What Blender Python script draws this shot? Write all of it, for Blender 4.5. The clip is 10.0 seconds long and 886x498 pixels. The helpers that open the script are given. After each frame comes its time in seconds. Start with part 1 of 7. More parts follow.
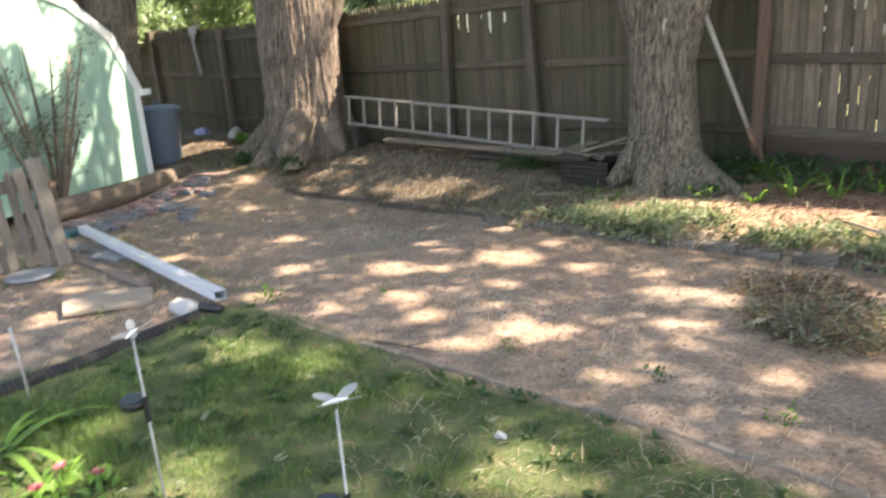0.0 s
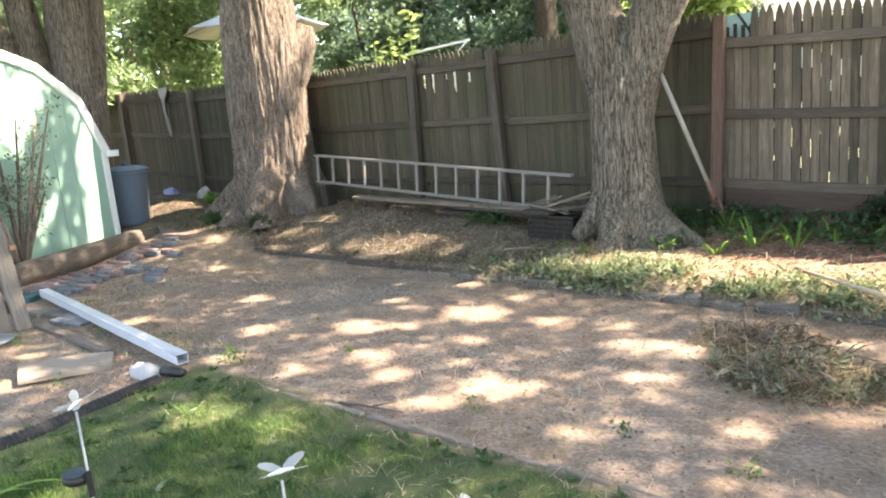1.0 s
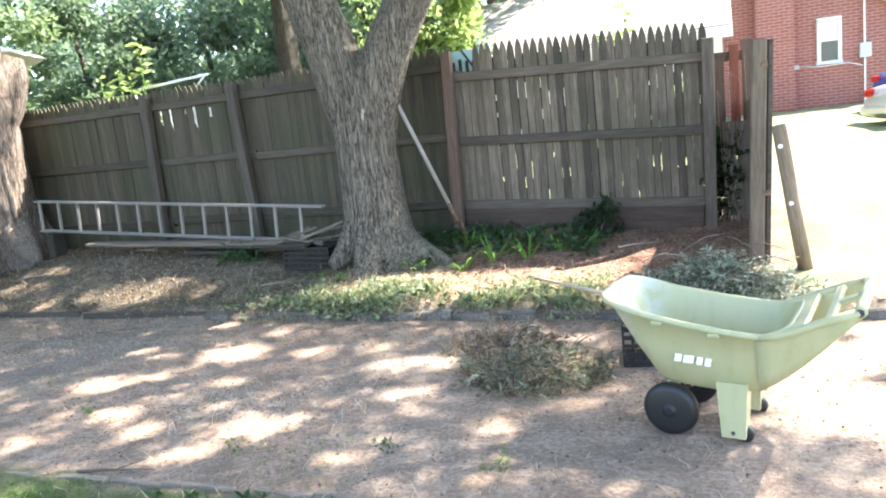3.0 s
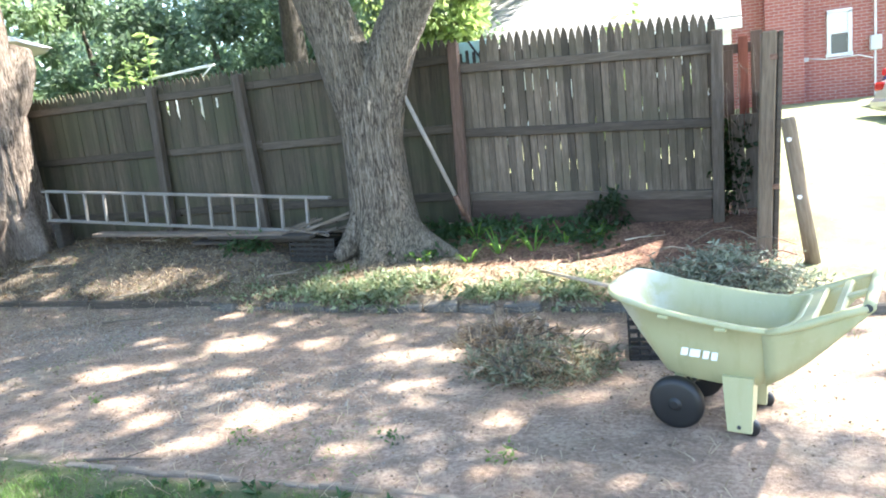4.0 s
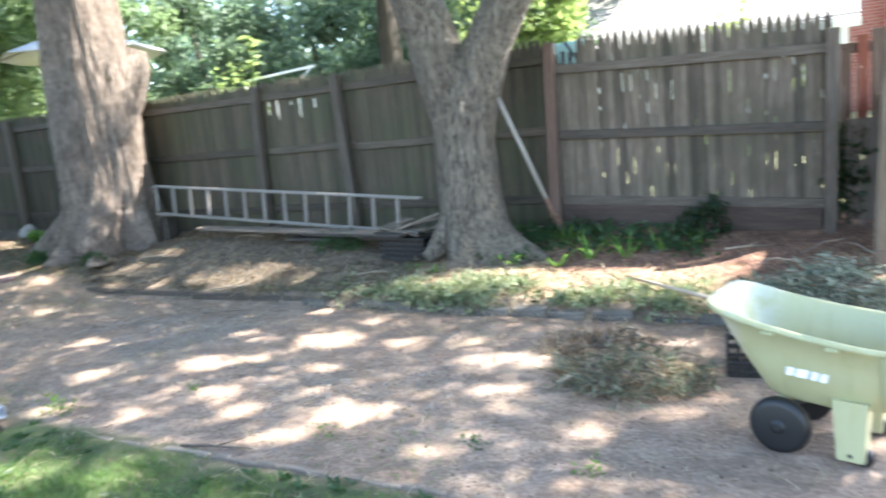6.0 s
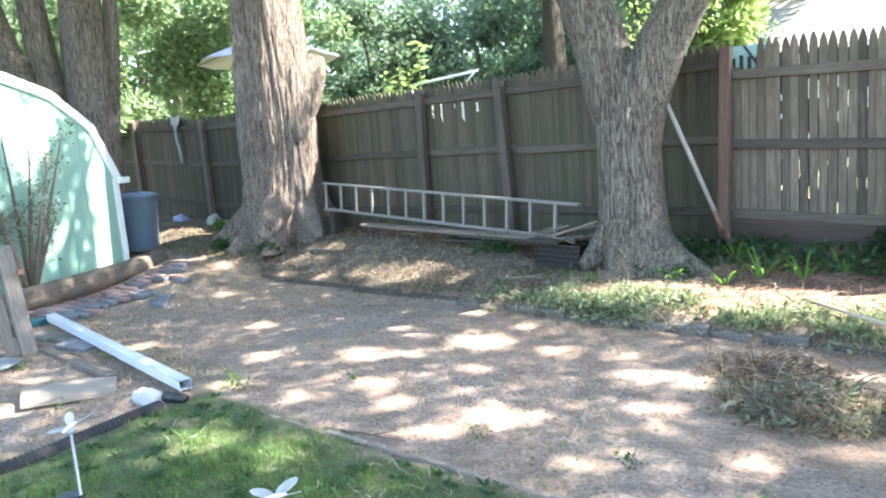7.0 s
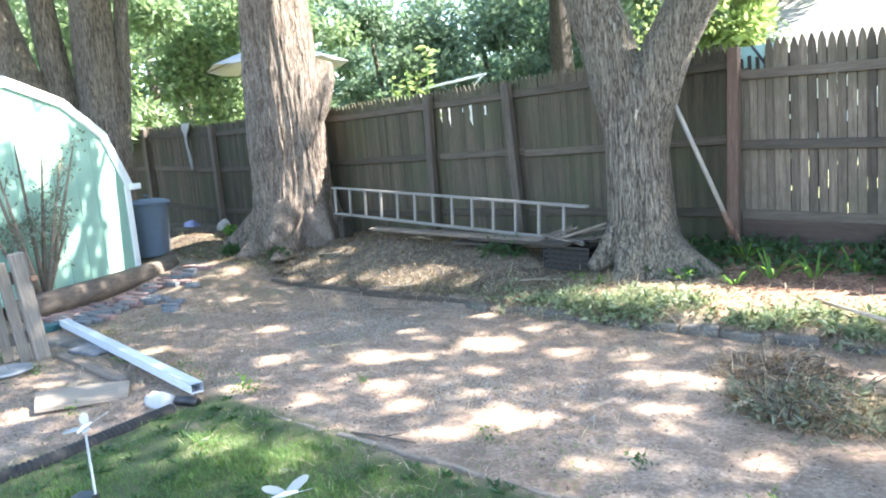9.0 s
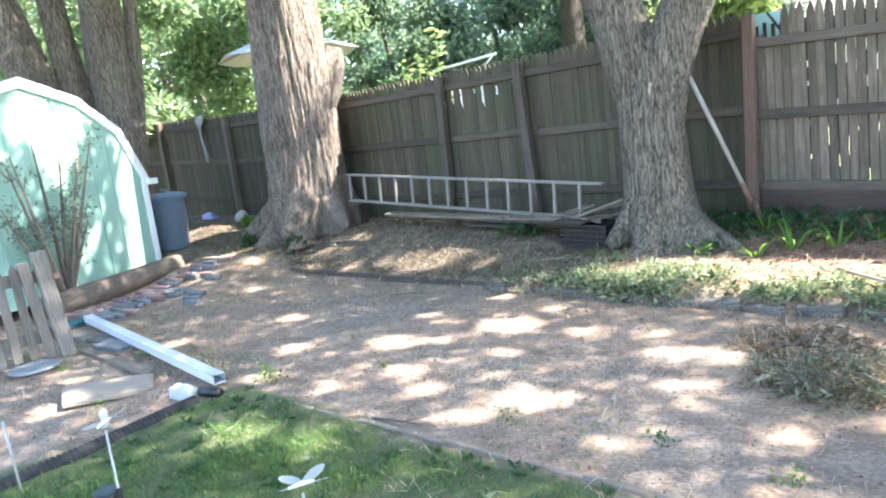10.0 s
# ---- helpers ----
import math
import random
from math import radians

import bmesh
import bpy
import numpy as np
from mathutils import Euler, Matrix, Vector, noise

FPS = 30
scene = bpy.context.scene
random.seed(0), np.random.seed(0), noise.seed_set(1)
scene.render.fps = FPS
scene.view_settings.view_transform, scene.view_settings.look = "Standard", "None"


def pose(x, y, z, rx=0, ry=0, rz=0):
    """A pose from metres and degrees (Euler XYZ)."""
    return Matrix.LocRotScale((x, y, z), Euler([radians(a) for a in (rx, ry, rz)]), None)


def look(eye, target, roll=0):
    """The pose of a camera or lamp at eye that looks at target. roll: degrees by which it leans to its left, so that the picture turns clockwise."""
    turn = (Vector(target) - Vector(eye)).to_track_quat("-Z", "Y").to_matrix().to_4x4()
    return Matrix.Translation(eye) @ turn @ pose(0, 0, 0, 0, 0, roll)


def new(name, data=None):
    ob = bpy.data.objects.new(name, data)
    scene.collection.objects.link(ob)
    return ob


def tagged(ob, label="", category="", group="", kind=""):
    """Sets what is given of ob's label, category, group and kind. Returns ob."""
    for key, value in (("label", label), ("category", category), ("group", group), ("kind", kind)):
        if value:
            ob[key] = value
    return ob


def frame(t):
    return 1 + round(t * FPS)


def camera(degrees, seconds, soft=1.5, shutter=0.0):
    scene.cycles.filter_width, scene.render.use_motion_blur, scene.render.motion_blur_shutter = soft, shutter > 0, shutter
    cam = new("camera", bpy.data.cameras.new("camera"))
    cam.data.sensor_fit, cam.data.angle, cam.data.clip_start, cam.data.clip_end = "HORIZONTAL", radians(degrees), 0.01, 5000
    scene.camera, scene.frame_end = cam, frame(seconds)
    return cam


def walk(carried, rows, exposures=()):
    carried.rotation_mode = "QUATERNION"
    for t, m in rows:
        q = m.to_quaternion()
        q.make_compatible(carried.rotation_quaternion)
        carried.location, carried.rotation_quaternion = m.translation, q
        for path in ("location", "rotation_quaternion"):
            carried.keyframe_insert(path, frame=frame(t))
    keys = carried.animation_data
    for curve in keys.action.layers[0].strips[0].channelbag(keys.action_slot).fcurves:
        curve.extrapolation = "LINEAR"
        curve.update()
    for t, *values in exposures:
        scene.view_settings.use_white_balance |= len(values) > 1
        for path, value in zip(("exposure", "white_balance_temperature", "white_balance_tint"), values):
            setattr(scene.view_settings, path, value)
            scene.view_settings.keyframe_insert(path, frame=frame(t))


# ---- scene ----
# The yard's frame: x runs along the board fence, y towards it, z up; the path starts near the origin.
cam = camera(64.7, 10.0, soft=1.95, shutter=0.5)
PATH = [
    (0, -0.053, -0.076, 1.551, 42.89, -15.17, 4.15),
    (0.5, -0.012, -0.035, 1.559, 40.38, -11.82, 4.85),
    (1, -0.003, -0.027, 1.565, 40.68, -10.91, 4.78),
    (1.5, 0.031, -0.018, 1.579, 35.98, -10.75, 6.14),
    (1.7, 0.024, -0.045, 1.550, 30.26, -9.84, 5.93),
    (1.9, 0.050, -0.043, 1.529, 25.87, -9.22, 5.64),
    (2, 0.059, -0.027, 1.518, 24.07, -8.91, 5.54),
    (2.2, 0.073, -0.003, 1.522, 20.81, -8.82, 5.74),
    (2.5, 0.087, -0.010, 1.520, 19.06, -9.07, 5.09),
    (3, 0.084, -0.007, 1.517, 21.00, -9.96, 6.30),
    (4.5, 0.079, -0.001, 1.520, 21.58, -10.60, 6.11),
    (5, 0.085, -0.000, 1.521, 21.80, -10.45, 6.30),
    (5.5, 0.084, 0.007, 1.520, 22.56, -10.41, 6.16),
    (5.8, 0.077, 0.013, 1.526, 25.60, -10.09, 6.12),
    (6, 0.054, 0.031, 1.525, 28.91, -9.77, 5.63),
    (6.2, 0.032, 0.022, 1.531, 33.04, -9.39, 5.06),
    (7.3, 0.011, -0.007, 1.550, 42.13, -8.22, 4.50),
    (7.5, 0.015, -0.002, 1.551, 42.26, -8.05, 4.46),
    (8, 0.013, 0.003, 1.542, 42.63, -7.93, 4.25),
    (8.5, 0.018, -0.017, 1.547, 42.54, -7.84, 4.05),
    (9, 0.026, -0.017, 1.538, 42.19, -8.03, 4.98),
    (9.5, 0.035, 0.002, 1.526, 42.16, -8.61, 6.03),
    (10, 0.034, 0.014, 1.537, 43.40, -9.31, 7.32),
]
EXPOSURES = [(0.0, 2.29, 7900, 17), (0.5, 2.49, 7800, 17), (1.0, 2.61, 7750, 16), (1.5, 2.65, 7650, 15), (2.0, 2.78, 7200, 14), (2.5, 2.81, 6900, 13), (3.0, 2.76, 6600, 12), (4.5, 2.76, 6300, 10), (6.0, 2.79, 6300, 11), (7.5, 2.95, 6300, 11), (10.0, 2.95, 6300, 11)]
walk(cam, [(t, pose(x, y, z, 90 + p, r, yaw)) for t, x, y, z, yaw, p, r in PATH], EXPOSURES)

# ---- light: a clear morning, the sun behind the fence and to the east ----
SUN_AZ, SUN_EL = radians(50), radians(48)
TO_SUN = Vector((math.sin(SUN_AZ) * math.cos(SUN_EL), math.cos(SUN_AZ) * math.cos(SUN_EL), math.sin(SUN_EL)))
world = bpy.data.worlds.new("world")
scene.world = world
world.use_nodes = True
wn = world.node_tree
sky = wn.nodes.new("ShaderNodeTexSky")
sky.sky_type = "NISHITA"
sky.sun_disc = False
sky.sun_elevation, sky.sun_rotation = SUN_EL, SUN_AZ
sky.air_density, sky.dust_density, sky.ozone_density = 1.0, 1.0, 1.0
wn.nodes["Background"].inputs[1].default_value = 0.15
wn.links.new(sky.outputs[0], wn.nodes["Background"].inputs[0])
sun_data = bpy.data.lights.new("sun", "SUN")
sun_data.energy, sun_data.angle, sun_data.color = 4.6, radians(0.53), (1.0, 0.94, 0.84)
sun = new("sun", sun_data)
sun.matrix_world = look(TO_SUN * 60, (0, 0, 0))


# ---- materials ----
class Nodes:
    """Short hand for one material's nodes."""

    def __init__(self, name, rough=0.85, metal=0.0):
        self.m = bpy.data.materials.new(name)
        self.m.use_nodes = True
        self.t = self.m.node_tree
        self.bsdf = self.t.nodes["Principled BSDF"]
        self.bsdf.inputs["Roughness"].default_value = rough
        self.bsdf.inputs["Metallic"].default_value = metal
        self.coord = None

    def add(self, kind):
        return self.t.nodes.new(kind)

    def put(self, socket, value):
        if isinstance(value, bpy.types.NodeSocket):
            self.t.links.new(value, socket)
        else:
            socket.default_value = value

    def place(self, stretch=(1, 1, 1), space="Object"):
        if space == "World":
            src = self.add("ShaderNodeNewGeometry").outputs["Position"]
        else:
            src = self.add("ShaderNodeTexCoord").outputs[space]
        mp = self.add("ShaderNodeMapping")
        mp.inputs["Scale"].default_value = stretch
        self.t.links.new(src, mp.inputs["Vector"])
        return mp.outputs[0]

    def noise(self, vec, scale, detail=5.0, rough=0.6, twist=0.0):
        n = self.add("ShaderNodeTexNoise")
        self.put(n.inputs["Vector"], vec)
        n.inputs["Scale"].default_value, n.inputs["Detail"].default_value = scale, detail
        n.inputs["Roughness"].default_value, n.inputs["Distortion"].default_value = rough, twist
        return n.outputs["Fac"]

    def cells(self, vec, scale, feature="F1"):
        n = self.add("ShaderNodeTexVoronoi")
        n.feature = feature
        self.put(n.inputs["Vector"], vec)
        n.inputs["Scale"].default_value = scale
        return n.outputs["Distance"]

    def ramp(self, fac, stops):
        r = self.add("ShaderNodeValToRGB")
        self.put(r.inputs[0], fac)
        els = r.color_ramp.elements
        while len(els) < len(stops):
            els.new(0.5)
        for e, (p, c) in zip(els, stops):
            e.position, e.color = p, (*c, 1)
        return r.outputs[0]

    def mask(self, fac, lo, hi):
        r = self.add("ShaderNodeMapRange")
        r.interpolation_type = "SMOOTHSTEP"
        self.put(r.inputs[0], fac)
        r.inputs[1].default_value, r.inputs[2].default_value = lo, hi
        return r.outputs[0]

    def math(self, op, a, b=0.0):
        n = self.add("ShaderNodeMath")
        n.operation = op
        self.put(n.inputs[0], a)
        self.put(n.inputs[1], b)
        return n.outputs[0]

    def mix(self, fac, a, b, mode="MIX"):
        n = self.add("ShaderNodeMix")
        n.data_type, n.blend_type = "RGBA", mode
        self.put(n.inputs[0], fac)
        for s, v in ((n.inputs[6], a), (n.inputs[7], b)):
            self.put(s, (*v, 1) if isinstance(v, tuple) and len(v) == 3 else v)
        return n.outputs[2]

    def vary(self, colour, amount=0.3, island=False):
        """Lighter and darker from piece to piece."""
        if island:
            rnd = self.add("ShaderNodeNewGeometry").outputs["Random Per Island"]
        else:
            rnd = self.add("ShaderNodeObjectInfo").outputs["Random"]
        h = self.add("ShaderNodeHueSaturation")
        r = self.add("ShaderNodeMapRange")
        self.put(r.inputs[0], rnd)
        r.inputs[3].default_value, r.inputs[4].default_value = 1 - amount, 1 + amount
        self.put(h.inputs["Value"], r.outputs[0])
        self.put(h.inputs["Color"], colour)
        return h.outputs[0]

    def done(self, colour, bump=None, strength=0.4, depth=0.01, rough=None):
        self.put(self.bsdf.inputs["Base Color"], colour if not isinstance(colour, tuple) else (*colour, 1))
        if rough is not None:
            self.put(self.bsdf.inputs["Roughness"], rough)
        if bump is not None:
            b = self.add("ShaderNodeBump")
            b.inputs["Strength"].default_value, b.inputs["Distance"].default_value = strength, depth
            self.put(b.inputs["Height"], bump)
            self.t.links.new(b.outputs[0], self.bsdf.inputs["Normal"])
        return self.m


def surface(name, dark, mid, light, scale=8.0, stretch=(1, 1, 1), rough=0.85, metal=0.0, bump=0.3, depth=0.006, vary=0.12, fine=6.0):
    """A surface with patches, grain and relief."""
    n = Nodes(name, rough, metal)
    v = n.place(stretch)
    a, b = n.noise(v, scale), n.noise(v, scale * fine, 4.0)
    both = n.math("ADD", n.math("MULTIPLY", a, 0.65), n.math("MULTIPLY", b, 0.35))
    col = n.ramp(both, [(0.3, dark), (0.5, mid), (0.7, light)])
    return n.done(n.vary(col, vary) if vary else col, both, bump, depth)


def old_wood(name, dark, mid, light, along="z", vary=0.3, moss=None):
    """Weathered board: long grain, streaks, stains."""
    st = {"x": (1, 14, 14), "y": (14, 1, 14), "z": (14, 14, 1)}[along]
    n = Nodes(name, 0.9)
    info = n.add("ShaderNodeObjectInfo")
    v = n.place(st)
    sh = n.add("ShaderNodeVectorMath")
    sh.operation = "MULTIPLY_ADD"
    n.put(sh.inputs[0], info.outputs["Random"])
    sh.inputs[1].default_value = (37.0, 19.0, 53.0)
    n.put(sh.inputs[2], v)
    vv = sh.outputs[0]
    g, s = n.noise(vv, 2.2, 8.0, 0.65, 0.4), n.noise(vv, 9.0, 3.0)
    both = n.math("ADD", n.math("MULTIPLY", g, 0.6), n.math("MULTIPLY", s, 0.4))
    col = n.ramp(both, [(0.28, dark), (0.5, mid), (0.74, light)])
    if moss:
        patch = n.mask(n.noise(n.place((1, 1, 1), "World"), 1.3, 4.0), 0.42, 0.62)
        col = n.mix(n.math("MULTIPLY", patch, 0.75), col, moss)
    return n.done(n.vary(col, vary), both, 0.5, 0.006)


def leafy(name, dark, light, glow, rough=0.55):
    """A leaf: some of the light comes through it."""
    n = Nodes(name, rough)
    rnd = n.add("ShaderNodeNewGeometry").outputs["Random Per Island"]
    col = n.ramp(rnd, [(0.0, dark), (1.0, light)])
    n.done(col)
    tr = n.add("ShaderNodeBsdfTranslucent")
    n.put(tr.inputs["Color"], n.mix(0.5, col, glow))
    ms = n.add("ShaderNodeMixShader")
    ms.inputs[0].default_value = 0.42
    n.t.links.new(n.bsdf.outputs[0], ms.inputs[1])
    n.t.links.new(tr.outputs[0], ms.inputs[2])
    n.t.links.new(ms.outputs[0], n.t.nodes["Material Output"].inputs[0])
    return n.m


def surface_island(name, dark, light):
    """Small stones, each of its own grey."""
    n = Nodes(name, 0.9)
    rnd = n.add("ShaderNodeNewGeometry").outputs["Random Per Island"]
    return n.done(n.ramp(rnd, [(0.0, dark), (1.0, light)]))


def bark(name, dark, mid, light, moss, tall=0.2):
    """Long interlaced ridges with dark furrows between them."""
    n = Nodes(name, 0.95)
    v = n.place((1, 1, tall))
    cuts = []
    for scale, twist, wide in ((29.0, 0.6, 0.06), (54.0, 0.5, 0.1)):
        off = n.math("ABSOLUTE", n.math("SUBTRACT", n.noise(v, scale, 3.0, 0.55, twist), 0.5))
        cuts.append(n.mask(off, 0.0, wide))
    ridge = n.math("ADD", n.math("MULTIPLY", cuts[0], 0.55), n.math("MULTIPLY", cuts[1], 0.45))
    wob = n.noise(n.place((1, 1, 0.5)), 40.0, 6.0, 0.75)
    h = n.math("ADD", n.math("MULTIPLY", ridge, 0.5), n.math("MULTIPLY", wob, 0.5))
    col = n.ramp(h, [(0.3, dark), (0.62, mid), (0.86, light)])
    patch = n.mask(n.noise(n.place((1, 1, 0.6)), 1.7, 5.0), 0.45, 0.75)
    col = n.mix(n.math("MULTIPLY", patch, 0.35), col, moss)
    return n.done(col, h, 1.0, 0.04)


def plain(name, colour, rough=0.6, metal=0.0, wear=0.12, scale=12.0):
    """Paint, plastic or sheet metal with faint dirt."""
    n = Nodes(name, rough, metal)
    v = n.place()
    a, b = n.noise(v, scale), n.noise(v, scale * 9, 3.0)
    col = n.mix(n.math("MULTIPLY", n.mask(a, 0.45, 0.8), wear * 2), tuple(colour), tuple(c * 0.55 for c in colour))
    col = n.mix(n.math("MULTIPLY", n.mask(b, 0.5, 0.8), wear), col, tuple(min(1.0, c * 1.25) for c in colour))
    return n.done(col, a, 0.1, 0.002)


def ground_material():
    n = Nodes("earth", 0.95)
    g = n.add("ShaderNodeNewGeometry").outputs["Position"]
    sep = n.add("ShaderNodeSeparateXYZ")
    n.put(sep.inputs[0], g)
    wob = n.noise(g, 1.6, 4.0)
    wob2 = n.noise(g, 7.0, 4.0)
    shift = n.math("ADD", n.math("MULTIPLY", n.math("SUBTRACT", wob, 0.5), 0.8), n.math("MULTIPLY", n.math("SUBTRACT", wob2, 0.5), 0.25))
    x, y = n.math("ADD", sep.outputs[0], shift), n.math("ADD", sep.outputs[1], n.math("MULTIPLY", shift, 0.6))
    big, mid, fine, grit = n.noise(g, 0.9, 5.0), n.noise(g, 5.0, 6.0), n.noise(g, 40.0, 4.0), n.noise(g, 160.0, 3.0)
    dirt = n.ramp(n.math("ADD", n.math("MULTIPLY", mid, 0.5), n.math("MULTIPLY", fine, 0.5)), [(0.35, (0.165, 0.112, 0.079)), (0.5, (0.30, 0.208, 0.151)), (0.64, (0.42, 0.31, 0.232))])
    grey = n.ramp(fine, [(0.3, (0.12, 0.10, 0.085)), (0.55, (0.25, 0.22, 0.19)), (0.72, (0.40, 0.365, 0.33))])
    col = n.mix(n.math("MULTIPLY", n.mask(big, 0.46, 0.64), 0.45), dirt, grey)
    col = n.mix(n.math("MULTIPLY", n.mask(grit, 0.58, 0.72), 0.25), col, (0.44, 0.37, 0.30))
    col = n.mix(n.math("MULTIPLY", n.mask(n.noise(g, 75.0, 3.0), 0.56, 0.66), 0.28), col, (0.10, 0.08, 0.064))
    clod = n.mask(n.noise(g, 16.0, 5.0, 0.7), 0.5, 0.7)
    col = n.mix(n.math("MULTIPLY", clod, 0.35), col, (0.15, 0.11, 0.085))
    tread = n.mask(n.noise(n.place((1.0, 3.2, 1.0), "World"), 3.4, 6.0, 0.7), 0.47, 0.63)
    col = n.mix(n.math("MULTIPLY", tread, 0.5), col, (0.165, 0.122, 0.092))
    col = n.mix(n.math("MULTIPLY", n.mask(n.noise(g, 1.9, 5.0, 0.65), 0.52, 0.68), 0.4), col, (0.30, 0.25, 0.18))
    # the bank behind the edging: darker soil with straw
    soil = n.ramp(n.math("ADD", n.math("MULTIPLY", mid, 0.5), n.math("MULTIPLY", fine, 0.5)), [(0.34, (0.045, 0.034, 0.026)), (0.5, (0.12, 0.09, 0.067)), (0.64, (0.29, 0.235, 0.165))])
    soil = n.mix(n.math("MULTIPLY", n.mask(n.noise(g, 24.0, 5.0, 0.75), 0.52, 0.66), 0.8), soil, (0.045, 0.034, 0.025))
    soil = n.mix(n.math("MULTIPLY", n.mask(n.noise(g, 2.6, 5.0, 0.7), 0.46, 0.64), 0.65), soil, (0.085, 0.066, 0.048))
    soil = n.mix(n.math("MULTIPLY", n.mask(n.noise(n.place((1, 0.4, 1), "World"), 60.0, 3.0), 0.6, 0.68), 0.6), soil, (0.42, 0.35, 0.24))
    bank = n.mask(y, 4.95, 5.12)
    col = n.mix(bank, col, soil)
    # dry straw litter between the dirt and the mulch
    straw = n.ramp(n.math("ADD", n.math("MULTIPLY", mid, 0.35), n.math("MULTIPLY", fine, 0.65)), [(0.36, (0.16, 0.105, 0.062)), (0.5, (0.38, 0.285, 0.185)), (0.64, (0.56, 0.46, 0.33))])
    col = n.mix(n.math("MULTIPLY", n.mask(y, 5.0, 5.2), n.mask(x, -3.7, -3.2)), col, straw)
    # red bark mulch at the fence's end
    mulch = n.ramp(n.math("ADD", n.math("MULTIPLY", mid, 0.4), n.math("MULTIPLY", fine, 0.6)), [(0.34, (0.05, 0.025, 0.018)), (0.5, (0.185, 0.095, 0.065)), (0.65, (0.42, 0.25, 0.17))])
    col = n.mix(n.math("MULTIPLY", n.mask(y, 5.45, 5.75), n.mask(x, -2.7, -2.0)), col, mulch)
    # soil under the lawn
    lawn = n.ramp(mid, [(0.3, (0.032, 0.06, 0.018)), (0.58, (0.09, 0.105, 0.04)), (0.76, (0.23, 0.185, 0.115))])
    inside = n.math("MULTIPLY", n.mask(n.math("MULTIPLY", y, -1.0), -2.4, -2.2), n.mask(x, -4.5, -4.2))
    col = n.mix(inside, col, lawn)
    # the neighbour's dry lawn
    far = n.ramp(n.noise(g, 2.5, 6.0), [(0.3, (0.12, 0.145, 0.055)), (0.55, (0.215, 0.22, 0.11)), (0.75, (0.31, 0.29, 0.19))])
    col = n.mix(n.mask(sep.outputs[1], 7.2, 7.9), col, far)
    right = n.math("MULTIPLY", n.mask(x, 0.35, 0.65), n.mask(y, 5.0, 5.4))
    col = n.mix(right, col, far)
    return n.done(col, n.math("ADD", n.math("MULTIPLY", fine, 0.7), n.math("MULTIPLY", grit, 0.3)), 0.6, 0.022)


